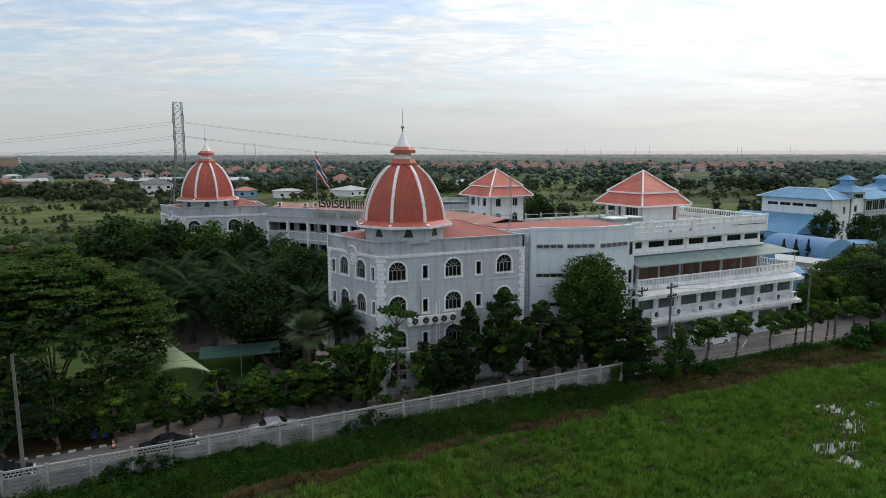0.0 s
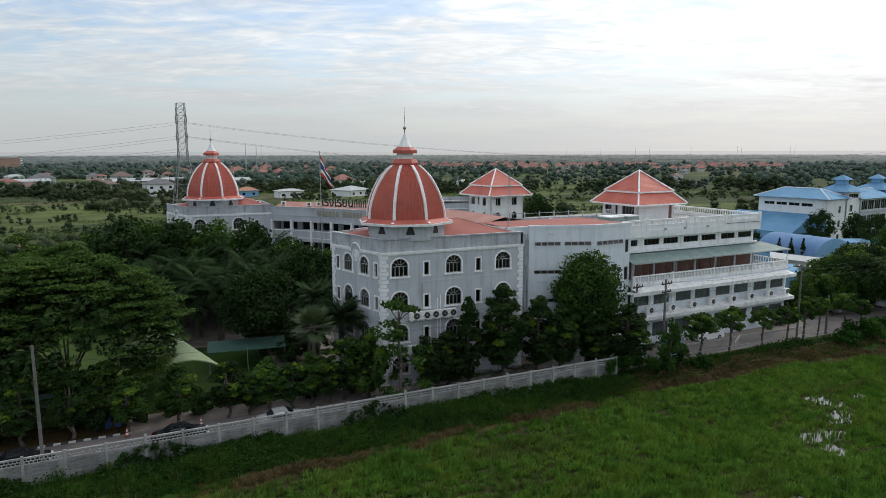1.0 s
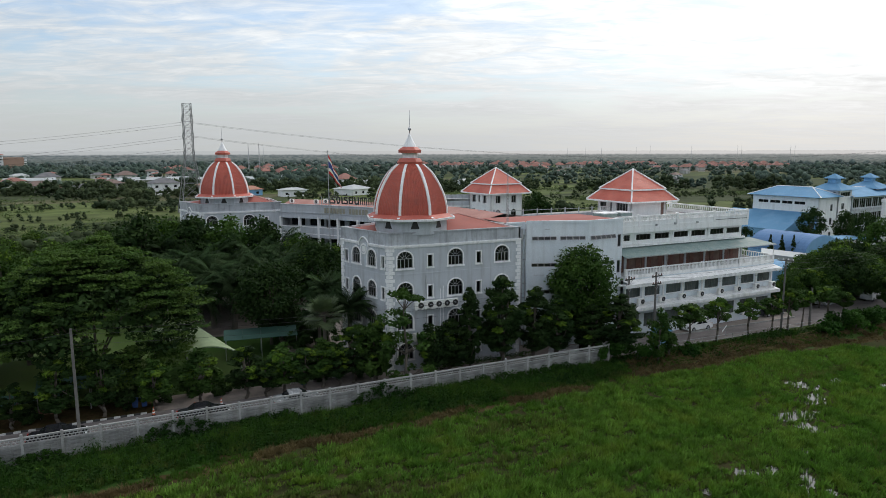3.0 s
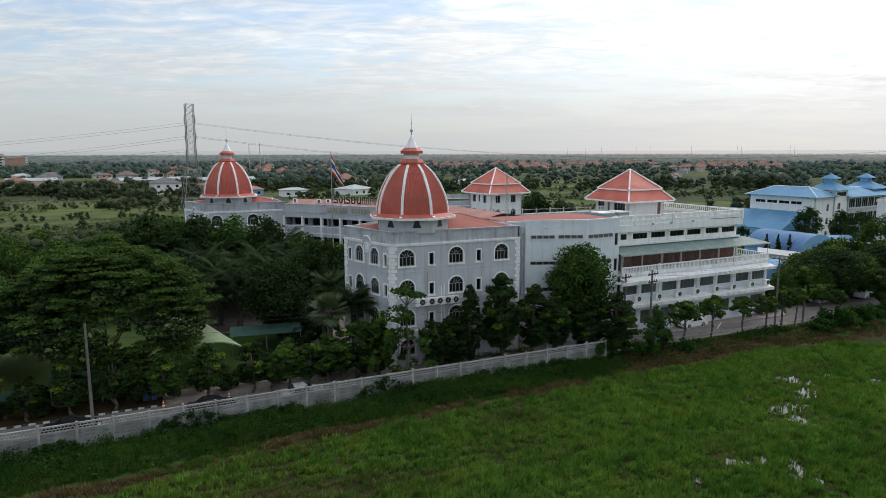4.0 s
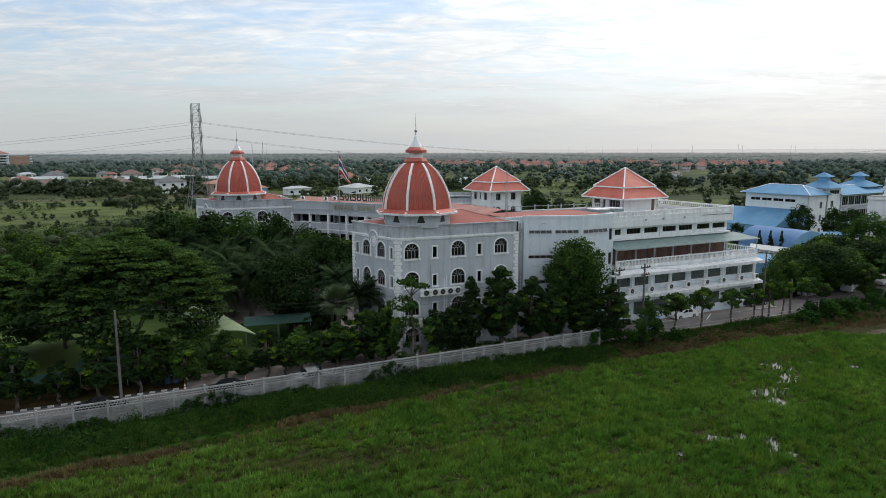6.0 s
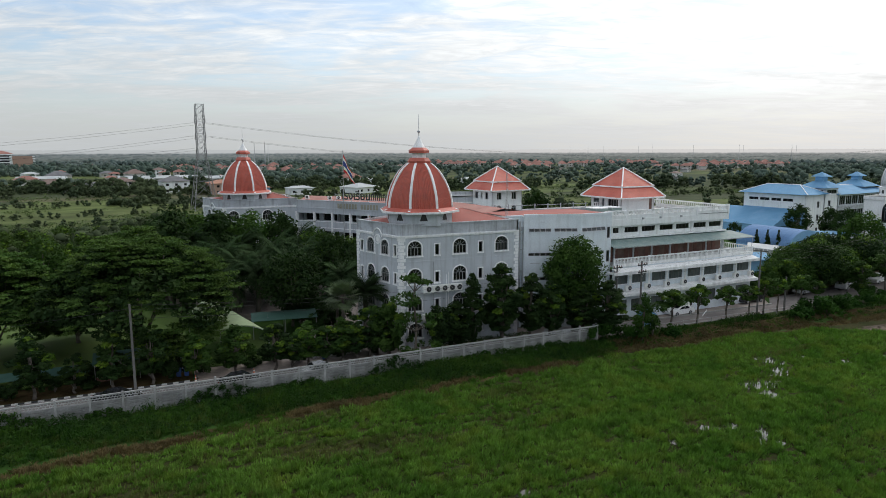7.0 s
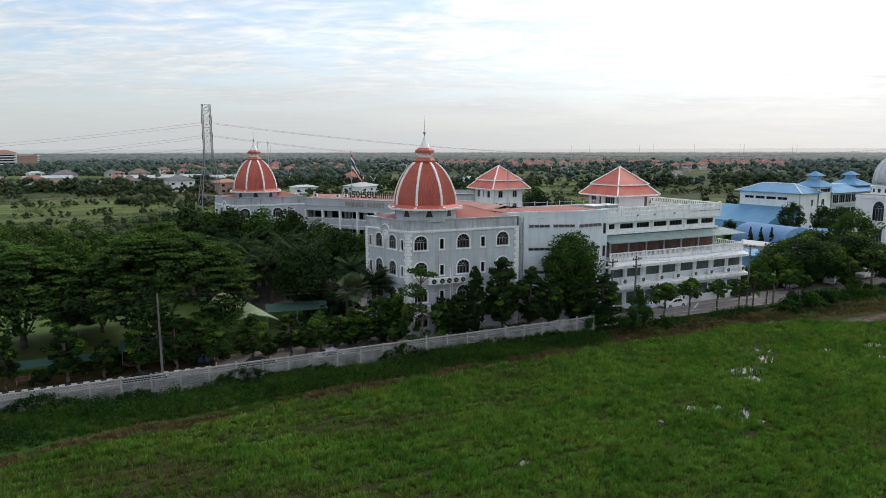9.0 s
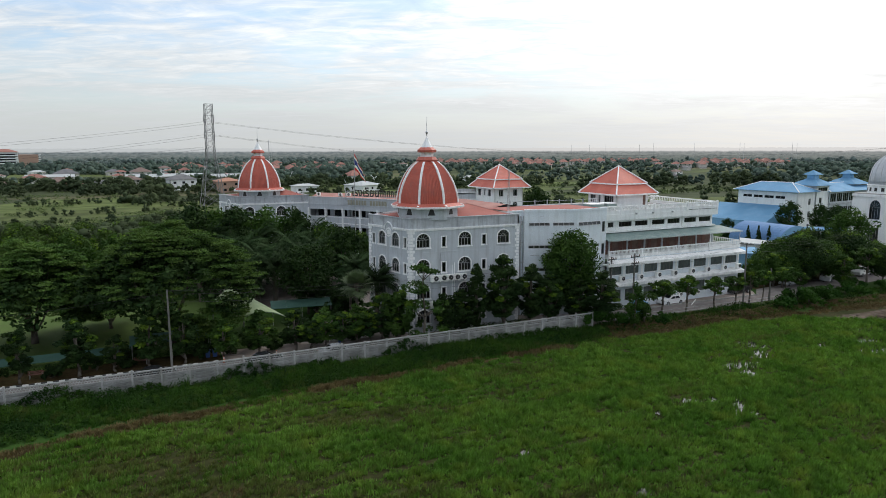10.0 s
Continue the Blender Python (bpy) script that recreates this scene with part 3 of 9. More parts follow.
def build_ground():
    xs = [-5200, -3000, -1600, -800, -400, -220, -140] + list(np.arange(-100, 131, 1.5)) + [150, 190, 260, 420, 800, 1600, 3000, 5200]
    ys = [-5200, -2500, -1000, -400, -200, -130] + list(np.arange(-100, -46, 3.0)) + list(np.arange(-46, 0, 0.8)) + [2, 10, 30, 60, 120, 250, 500, 1000, 2000, 3500, 5200]
    verts = [(x, y, ground_z(x, y)) for y in ys for x in xs]
    n = len(xs)
    faces = [(j * n + i, j * n + i + 1, (j + 1) * n + i + 1, (j + 1) * n + i) for j in range(len(ys) - 1) for i in range(n - 1)]
    mt = material("mixed_ground_of_grass_and_earth", (0.024, 0.062, 0.010), (0.040, 0.085, 0.015), 0.95, 0.02, 1.5, 0.03, spec=0.1, stain=((0.07, 0.065, 0.03), 0.5))
    # far plots of pasture and stubble beyond the trees
    nt = mt.node_tree
    N, K = nt.nodes.new, nt.links.new
    bs = nt.nodes["Principled BSDF"]
    geo = N("ShaderNodeNewGeometry")
    mp = N("ShaderNodeMapping")
    mp.inputs["Scale"].default_value, mp.inputs["Rotation"].default_value = (0.008, 0.026, 1), (0, 0, 0.42)
    vor = N("ShaderNodeTexVoronoi")
    vor.inputs["Scale"].default_value = 1.0
    K(geo.outputs["Position"], mp.inputs[0])
    K(mp.outputs[0], vor.inputs["Vector"])
    cr = N("ShaderNodeValToRGB")
    cr.color_ramp.interpolation = "CONSTANT"
    el = cr.color_ramp.elements
    el[0].position, el[0].color = 0.0, (0.054, 0.065, 0.030, 1)
    el[1].position, el[1].color = 0.22, (0.092, 0.109, 0.038, 1)
    for p, c in ((0.42, (0.067, 0.081, 0.033)), (0.58, (0.112, 0.102, 0.056)), (0.7, (0.053, 0.062, 0.031)), (0.85, (0.109, 0.135, 0.044))):
        e = el.new(p)
        e.color = (*c, 1)
    sc = N("ShaderNodeSeparateColor")
    K(vor.outputs["Color"], sc.inputs[0])
    K(sc.outputs[0], cr.inputs[0])
    sp = N("ShaderNodeSeparateXYZ")
    K(geo.outputs["Position"], sp.inputs[0])
    rg = N("ShaderNodeMapRange")
    rg.inputs["From Min"].default_value, rg.inputs["From Max"].default_value = 70, 95
    rg.inputs["To Max"].default_value = 0.85
    K(sp.outputs[1], rg.inputs["Value"])
    mx = N("ShaderNodeMix")
    mx.data_type = "RGBA"
    old = bs.inputs["Base Color"].links[0].from_socket
    K(rg.outputs[0], mx.inputs["Factor"])
    K(old, mx.inputs["A"])
    # rough sward: clumps and worn streaks within each plot
    rough, rr, vary = N("ShaderNodeTexNoise"), N("ShaderNodeMapRange"), N("ShaderNodeMix")
    rough.inputs["Scale"].default_value, rough.inputs["Detail"].default_value = 0.09, 7.0
    rr.inputs["From Min"].default_value, rr.inputs["From Max"].default_value = 0.3, 0.7
    rr.inputs["To Min"].default_value, rr.inputs["To Max"].default_value = 0.55, 1.4
    K(geo.outputs["Position"], rough.inputs["Vector"])
    K(rough.outputs[0], rr.inputs["Value"])
    vary.data_type, vary.blend_type = "RGBA", "MULTIPLY"
    vary.inputs["Factor"].default_value = 1.0
    K(cr.outputs[0], vary.inputs["A"])
    K(rr.outputs[0], vary.inputs["B"])
    K(vary.outputs["Result"], mx.inputs["B"])
    K(mx.outputs["Result"], bs.inputs["Base Color"])
    g = raw("ground", verts, faces, mt, smooth=True)
    tagged(g, "grassy and earthy ground reaching flat to the horizon", "ground", kind="structure")


build_ground()


def slab(name, outline, z0, z1, mat, label, category):
    bm = bmesh.new()
    prism(bm, outline, z0, z1)
    return tagged(mesh_object(name, bm, mat), label, category, kind="structure")


slab("road", [(-66, -6.6), (22, -5.6), (30, -5.3), (64, -4.7), (82, -2.6), (104, 0.2), (140, 6), (140, 12), (104, 5.6), (84, 4.2), (66, 2.4), (62, -1.1), (30, -1.3), (-8, -1.0), (-66, -1.9)], -0.3, 0.03, M["road"],
     "worn grey concrete road with dusty verges", "road")
slab("pavement", [(-24, -1.3), (30, -1.25), (62, -1.05), (64, 1.5), (64, 3.2), (-3, 3.0), (-3, 9.5), (8, 40), (-2, 49), (-22, 47), (-22, 24), (-9, 22), (-9, 2.5), (-24, 2.5)], -0.3, 0.06, M["paving"],
     "dusty pinkish concrete paving round the school", "pavement")
slab("lawn", [(-66, 3.4), (-24.5, 3.0), (-24.0, 34), (-66, 36)], -0.3, 0.07, M["lawn"], "short bright green mown lawn", "lawn")
slab("verge", [(-66, -1.85), (-24.2, -1.35), (-24.2, 2.9), (-66, 3.3)], -0.3, 0.045, M["earth"], "bare brown earth verge under the trees", "ground")
slab("yard", [(65.9, 2.5), (84, 4.3), (104, 5.7), (140, 12.1), (140, 34), (100, 22), (66, 12)], -0.3, 0.02, M["earth"], "bare dark earth yard under trees beside the road", "ground")


# ---------------------------------------------------------------- the school
FLOORS = (1.35, 4.75, 8.2, 11.65)      # window sills
LEFT_TURN = 108.0                      # plan angle of the pavilion's entrance front


def quoin_meshes():
    out = []
    for w in (0.62, 0.42):
        bm = boxes((-0.06, w, -0.07, 0.12, 0, 0.36))
        bmesh.ops.bevel(bm, geom=bm.edges[:], offset=0.03, segments=1)
        me = bpy.data.meshes.new("quoin")
        bm.to_mesh(me)
        bm.free()
        me.materials.append(M["trim"])
        out.append(me)
    return out


QUOINS = quoin_meshes()


def quoins(parent, m, z0, z1, flip=False):
    """Alternating blocks up a corner; m: the corner, with x along the wall."""
    z, k = z0, 0
    while z + 0.36 <= z1:
        mm = m @ Matrix.Translation((0, 0, z))
        if flip:
            mm = m @ Matrix.Translation((0, 0, z)) @ Matrix.Diagonal((-1, 1, 1, 1))
        again("quoin", QUOINS[k % 2], parent, mm)
        z += 0.42
        k += 1


def dome(parent, cx, cy, zb, turn, dz):
    """An eight-sided ribbed dome on a drum, with a lantern and finial. zb: the roof it stands on; dz: its height against the taller dome."""
    n = 8

    def rings(bm, profile, sides=8, **k):
        lathe(bm, [(r, z + dz) for r, z in profile], sides, turn, centre=(cx, cy))
    # drum, with sloping vents
    bm = bmesh.new()
    rings(bm, [(4.25, zb - dz), (4.25, 16.95)])
    drum = part("drum", bm, M["wall"], parent)
    for k in range(n):
        a = turn + math.pi / n + 2 * math.pi * k / n
        mm = Matrix.Translation((cx, cy, 0)) @ Matrix.Rotation(a + math.pi / 2, 4, "Z")
        r = 4.25 * math.cos(math.pi / n)
        bm = bmesh.new()
        for w0, w1, y, z0, z1, mi in ((0.62, 0.28, -r - 0.03, 15.86 + dz, 16.80 + dz, 0), (0.50, 0.20, -r - 0.045, 15.92 + dz, 16.74 + dz, 1)):
            f = face(bm, *[mm @ Vector(p) for p in ((-w0, y, z0), (w0, y, z0), (w1, y, z1), (-w1, y, z1))])
            f.material_index = mi
            for (p, q) in (((-w0, z0), (w0, z0)), ((w0, z0), (w1, z1)), ((w1, z1), (-w1, z1)), ((-w1, z1), (-w0, z0))):
                face(bm, mm @ Vector((q[0], y, q[1])), mm @ Vector((p[0], y, p[1])), mm @ Vector((p[0], y + 0.06, p[1])), mm @ Vector((q[0], y + 0.06, q[1]))).material_index = mi
        part("vent", bm, [M["wall"], M["black"]], drum)
    # skirt roof and its white fascia
    bm = bmesh.new()
    rings(bm, [(5.15, 17.04), (4.45, 17.42), (4.2, 17.43)])
    part("skirt_roof", bm, M["red"], parent)
    bm = bmesh.new()
    rings(bm, [(4.2, 16.86), (5.2, 16.82), (5.22, 17.05), (5.05, 17.07)])
    part("fascia", bm, M["trim"], parent, "white painted eaves board")
    prof = [(4.22, 17.36), (4.20, 17.9), (4.12, 18.5), (3.95, 19.2), (3.70, 19.9), (3.38, 20.6), (2.98, 21.3), (2.48, 22.0), (1.96, 22.5), (1.42, 22.92)]
    prof = [(r, z + dz) for r, z in prof]
    # one ridged panel a face
    for k in range(n):
        a0, a1 = turn + 2 * math.pi * k / n, turn + 2 * math.pi * (k + 1) / n
        cols = 28
        verts, faces = [], []
        nx, ny = math.cos((a0 + a1) / 2), math.sin((a0 + a1) / 2)
        for r, z in prof:
            p0, p1 = (cx + r * math.cos(a0), cy + r * math.sin(a0)), (cx + r * math.cos(a1), cy + r * math.sin(a1))
            for c in range(cols + 1):
                t, e = c / cols, 0.075 if c % 2 else 0.0
                verts.append((p0[0] + (p1[0] - p0[0]) * t + nx * e, p0[1] + (p1[1] - p0[1]) * t + ny * e, z))
        w = cols + 1
        for j in range(len(prof) - 1):
            for c in range(cols):
                faces.append((j * w + c, j * w + c + 1, (j + 1) * w + c + 1, (j + 1) * w + c))
        raw("dome_panel", verts, faces, M["red"], parent)
        # white rib along the corner
        bm = bmesh.new()
        tx, ty = -math.sin(a0), math.cos(a0)
        loops = []
        for r, z in [(4.95, 17.15 + dz)] + prof:
            loops.append([bm.verts.new((cx + (r + o) * math.cos(a0) + s * tx, cy + (r + o) * math.sin(a0) + s * ty, z)) for s, o in ((-0.15, -0.1), (-0.135, 0.17), (0.135, 0.17), (0.15, -0.1))])
        for p, q in zip(loops, loops[1:]):
            for i in range(3):
                bm.faces.new((p[i], p[i + 1], q[i + 1], q[i]))
        bm.faces.new(loops[0])
        bm.faces.new(list(reversed(loops[-1])))
        part("rib", bm, M["trim"], parent)
    bm = bmesh.new()
    rings(bm, [(1.38, 22.80), (1.50, 23.12), (1.46, 23.2), (1.22, 23.55), (0.9, 23.57)])
    part("collar", bm, M["red"], parent)
    bm = bmesh.new()
    rings(bm, [(0.90, 23.5), (0.90, 24.2)])
    part("lantern", bm, M["trim"], parent)
    bm = bmesh.new()
    rings(bm, [(0.8, 24.14), (1.32, 24.14), (1.34, 24.46), (0.86, 24.82), (0.6, 24.83)])
    part("cap_roof", bm, M["red"], parent)
    bm = bmesh.new()
    rings(bm, [(0.80, 24.78), (0.52, 25.3), (0.24, 25.85), (0.05, 26.3)], 16)
    part("spire", bm, M["trim"], parent, smooth=False)
    bm = bmesh.new()
    rings(bm, [(0.05, 26.2), (0.05, 26.60), (0.15, 26.68), (0.2, 26.80), (0.15, 26.92), (0.04, 27.0), (0.035, 27.9), (0.015, 28.9)], 10)
    part("finial", bm, M["frame"], parent, "grey metal ball and rod", True)


def emblem(parent, m):
    """A round plaster emblem under a moulded hood."""
    bm = bmesh.new()
    for (r0, r1, y) in ((0.62, 0.44, 0.09), (0.34, 0.0, 0.07)):
        for k in range(24):
            a, b = 2 * math.pi * k / 24, 2 * math.pi * (k + 1) / 24
            pts = [(r0 * math.cos(a), -y, r0 * math.sin(a)), (r0 * math.cos(b), -y, r0 * math.sin(b))]
            pts += [(r1 * math.cos(b), -y, r1 * math.sin(b)), (r1 * math.cos(a), -y, r1 * math.sin(a))] if r1 else [(0, -y, 0)]
            face(bm, *[m @ Vector(p) for p in pts])
            face(bm, *[m @ Vector(p) for p in (pts[1], pts[0], (pts[0][0], 0, pts[0][2]), (pts[1][0], 0, pts[1][2]))])
    part("emblem", bm, M["trim"], parent, "round plaster emblem")
    bm = bmesh.new()
    pts = arc(-0.95, 0.95, 0.35, 1.35, 12)
    for (a, b), (c, d) in zip(pts, pts[1:]):
        tube(bm, m @ Vector((a, -0.06, b)), m @ Vector((c, -0.06, d)), 0.09, seg=5)
    part("hood_mould", bm, M["trim"], parent)


def pavilion(origin, length, label, centre=(3.95, 3.75), dome_turn=-126.0, dome_drop=0.0, joined=False):
    P = thing("school_pavilion", pose(*origin), label, "school building", "domed corner pavilions")
    lx, ly = 9.26 * math.cos(radians(LEFT_TURN)), 9.26 * math.sin(radians(LEFT_TURN))
    m_front = Matrix.Identity(4)
    m_left = pose(lx, ly, 0, 0, 0, LEFT_TURN - 180)   # from the far end towards the corner
    arched = [1.84, 7.92, 13.85] if not joined else [1.84, 7.92]
    small = [4.82, 10.83]
    front, left = [], []
    AW, AH, SP = 1.78, 1.86, 1.05
    for zs in FLOORS:
        front += [(c - AW / 2, c + AW / 2, zs, zs + AH, zs + SP) for c in arched]
        front += [(c - 0.27, c + 0.27, zs, zs + 1.35, None) for c in small]
        left += [(c - 0.8, c + 0.8, zs, zs + AH, zs + SP) for c in (3.1, 6.1)]
        left += [(c - 0.25, c + 0.25, zs, zs + 1.35, None) for c in (1.15, 8.2)]
    bm = bmesh.new()
    wall_sheet(bm, m_front, length, 0, 14.2, front)
    wall_sheet(bm, m_left, 9.26, 0, 14.2, left)
    # rear walls, and floors within in the darkened interior grey
    back = [(length, 0.3), (length, 13), (3.2, 13), (lx + 0.1, ly)]
    for (a, b), (c, d) in zip(back, back[1:]):
        ln = math.hypot(c - a, d - b)
        wall_sheet(bm, Matrix.Translation((a, b, 0)) @ Matrix.Rotation(math.atan2(d - b, c - a), 4, "Z"), ln, 0, 14.2, [])
    wall = part("wall", bm, M["wall"], P)
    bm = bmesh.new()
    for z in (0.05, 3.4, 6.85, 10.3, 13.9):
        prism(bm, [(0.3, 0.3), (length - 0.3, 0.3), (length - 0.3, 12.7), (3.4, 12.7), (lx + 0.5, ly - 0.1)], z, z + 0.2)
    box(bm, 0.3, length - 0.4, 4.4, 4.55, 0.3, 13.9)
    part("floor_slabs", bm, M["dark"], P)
    for zs in FLOORS:
        for c in arched:
            window(wall, m_front @ pose(c, 0, zs), AW, AH, SP)
        for c in small:
            window(wall, m_front @ pose(c, 0, zs), 0.54, 1.35, None, 0.14, 1)
        for c in (3.1, 6.1):
            window(wall, m_left @ pose(c, 0, zs), 1.6, AH, SP)
        for c in (1.15, 8.2):
            window(wall, m_left @ pose(c, 0, zs), 0.5, 1.35, None, 0.14, 1)
    # parapet, cornice, string courses
    outline = [(0, 0), (length, 0), (length, 13), (3.2, 13), (lx, ly)]
    bm = bmesh.new()
    for (a, b), (c, d) in zip(outline, outline[1:] + outline[:1]):
        mm = Matrix.Translation((a, b, 0)) @ Matrix.Rotation(math.atan2(d - b, c - a), 4, "Z")
        ln = math.hypot(c - a, d - b)
        box(bm, 0, ln, 0.0, 0.22, 14.21, 15.5, mm)
    part("parapet", bm, M["parapet"], P, "weathered grey parapet with dark runs")
    bm = bmesh.new()
    for mm, ln in ((m_front, length), (m_left, 9.26)):
        box(bm, -0.1, ln + 0.1, -0.1, 0.26, 15.5, 15.62, mm)
    part("coping", bm, M["parapet"], P)
    bm = bmesh.new()
    for mm, ln, gap in ((m_front, length, None), (m_left, 9.26, (3.75, 5.45))):
        for u0, u1 in ([(-0.12, ln + 0.08)] if gap is None else [(-0.05, gap[0]), (gap[1], ln + 0.12)]):
            box(bm, u0, u1, -0.14, 0.02, 14.02, 14.22, mm)
            box(bm, u0, u1, -0.08, 0.02, 13.90, 14.02, mm)
    part("cornice", bm, M["trim"], P)
    for z in (3.95, 7.42, 10.9):
        bm = bmesh.new()
        for mm, ln in ((m_front, length), (m_left, 9.26)):
            box(bm, 0.5, ln - 0.5, -0.035, 0.02, z, z + 0.13, mm)
        part("string_course", bm, M["trim"] if z < 4 else M["wall"], P)
    quoins(P, m_front, 0.1, 13.9)
    quoins(P, m_left @ pose(9.26, 0, 0), 0.1, 13.9, True)
    if not joined:
        quoins(P, m_front @ pose(length, 0, 0), 0.1, 13.9, True)
    quoins(P, m_left, 0.1, 13.9)
    emblem(P, m_left @ pose(4.6, 0, 13.45))
    # low red roof inside the parapet, hipped away from the dome
    L = length
    bm = bmesh.new()
    a = [(0.2, 0.25, 15.25), (L - 0.25, 0.25, 15.25), (L - 0.25, 12.8, 15.25), (3.2, 12.8, 15.25), (lx + 0.4, ly - 0.1, 15.25)]
    rg = [(4.2, 5.0, 16.45), (L - 5.0, 6.6, 16.75)]
    face(bm, a[0], a[1], rg[1], rg[0])
    face(bm, a[1], a[2], rg[1])
    face(bm, a[2], a[3], rg[0], rg[1])
    face(bm, a[3], a[4], rg[0])
    face(bm, a[4], a[0], rg[0])
    part("roof", bm, M["redflat"], P, "faded red low-pitched sheet roof")
    bm = bmesh.new()
    for p, q in ((rg[1], a[1]), (rg[1], a[2]), (rg[0], rg[1])):
        tube(bm, p, q, 0.09, seg=5)
    part("hip_capping", bm, M["ridge"], P)
    dome(P, *centre, 15.3, radians(dome_turn), dome_drop)
    # rain pipes
    for x, zt in ((4.3, 10.8), (6.0, 9.1), (6.35, 9.4)):
        bm = bmesh.new()
        tube(bm, (x, -0.09, 0.2), (x, -0.09, zt), 0.05, seg=6)
        part("rain_pipe", bm, M["trim"] if x > 5 else M["frame"], P)
    return P


PAV_A = pavilion((0, 0, 0), 16.3, "pale grey four-storey pavilion with arched windows under a red ribbed dome")
PAV_B = pavilion((-15.9, 51.0, 0), 13.45, "pale grey pavilion with a red ribbed dome above palms and trees", (4.45, 3.95), -120.3, -0.32, True)

# cooling units along the front of the near pavilion
for k, u in enumerate((3.2, 4.35, 5.35, 6.35, 7.35)):
    cooling_unit(pose(u, -0.42, 7.15) @ Matrix.Scale(1.3, 4), "cooling units on the pavilion front")
for u in (3.05, 4.15, 5.25):
    cooling_unit(pose(u, -0.42, 3.62) @ Matrix.Scale(1.3, 4), "cooling units on the pavilion front")
for u, v in ((4.6, 1.35), (6.6, 0.55)):
    cooling_unit(pose(-15.9 + u - 1.6, 51.0 - 0.0 + v, 15.68), "cooling units on the far pavilion roof", "off-white cooling unit standing at the foot of a dome")


# ---- entrance wing with galleries between the pavilions
def gallery_wing():
    G = thing("gallery_wing", pose(0, 0, 0), "grey four-storey school wing with open galleries and a red roof", "school building")
    pts = [(-2.55, 51.0), (2.9, 45.3), (10.4, 35.2), (15.5, 25), (17.5, 13.2)]
    back = [(26, 14), (25, 28), (20, 39), (12, 49.5), (3, 59)]
    # floors, parapets of each gallery, recessed back walls with openings
    for z in (3.4, 6.85, 10.3, 13.75):
        bm = bmesh.new()
        prism(bm, pts + back, z - 0.25, z)
        part("gallery_floor", bm, M["wall"], G)
    for (a, b), (c, d) in zip(pts, pts[1:]):
        ln = math.hypot(c - a, d - b)
        mm = Matrix.Translation((a, b, 0)) @ Matrix.Rotation(math.atan2(d - b, c - a), 4, "Z")
        for z in (0.0, 3.4, 6.85, 10.3):
            bm = boxes((0.0, ln, -0.14, 0.06, max(z - 0.75, 0.02), z + 1.0), m=mm)
            part("spandrel", bm, M["wall"], G)
            bm = boxes((0.0, ln, -0.2, 0.1, z + 1.003, z + 1.14), (0.0, ln, -0.18, -0.143, z - 0.2, z - 0.05), m=mm)
            part("sill_band", bm, M["trim"], G)
        bm = boxes((0, ln, -0.16, 0.06, 12.85, 13.76), (-0.03, ln + 0.03, -0.26, 0.06, 13.765, 13.92), (0, ln, -0.16, 0.06, 13.925, 15.15), (-0.03, ln + 0.03, -0.24, 0.1, 15.155, 15.3), m=mm)
        part("parapet", bm, M["wall"], G)
        n = max(2, round(ln / 4.2))
        for k in range(n + 1):
            bm = boxes((ln * k / n - 0.2, ln * k / n + 0.2, -0.19, 0.3, 0.02, 13.1), m=mm)
            part("column", bm, M["trim"], G)
        bm = bmesh.new()
        ops = []
        for z in (0.0, 3.4, 6.85, 10.3):
            for k in range(n):
                u0 = ln * k / n
                ops.append((u0 + 0.5, u0 + ln / n - 0.5, z + 1.0, z + 2.5, None))
        wall_sheet(bm, mm @ Matrix.Translation((0, 2.4, 0)), ln, 0, 13.7, ops)
        part("classroom_wall", bm, M["wall"], G)
        bm = boxes((0.1, ln - 0.1, 2.62, 2.64, 0.1, 13.5), m=mm)
        part("window_band", bm, M["carglass"], G)
    bm = bmesh.new()
    for (a, b), (c, d) in zip(back, back[1:]):
        ln = math.hypot(c - a, d - b)
        wall_sheet(bm, Matrix.Translation((a, b, 0)) @ Matrix.Rotation(math.atan2(d - b, c - a), 4, "Z"), ln, 0, 15.0, [])
    part("rear_wall", bm, M["wall"], G)
    (a, b), (c, d) = back[-1], pts[0]
    ln = math.hypot(c - a, d - b)
    bm = boxes((0.3, ln - 0.25, 0.0, 0.2, 0, 13.7), m=Matrix.Translation((a, b, 0)) @ Matrix.Rotation(math.atan2(d - b, c - a), 4, "Z"))
    part("end_wall", bm, M["wall"], G)
    # red roof, falling to the front
    bm = bmesh.new()
    n = len(pts)
    bb = back[::-1]
    for k in range(n - 1):
        f0, f1 = Vector((*pts[k], 14.95)), Vector((*pts[k + 1], 14.95))
        b0, b1 = Vector((*bb[k], 15.0)), Vector((*bb[k + 1], 15.0))
        r0, r1 = (f0 + b0) / 2 + Vector((0, 0, 0.75)), (f1 + b1) / 2 + Vector((0, 0, 0.75))
        f0, f1 = f0 + (b0 - f0) * 0.03, f1 + (b1 - f1) * 0.03
        face(bm, f0, f1, r1, r0)
        face(bm, r0, r1, b1, b0)
    part("roof", bm, M["roofpale"], G, "faded red low-pitched sheet roof")
    # gold lettering on the parapet: the name as plain bars, two words
    a, b = Vector((2.7, 45.3, 0)), Vector((10.4, 35.2, 0))
    ln = (b - a).length
    mm = Matrix.Translation(a) @ Matrix.Rotation(math.atan2(b.y - a.y, b.x - a.x), 4, "Z")
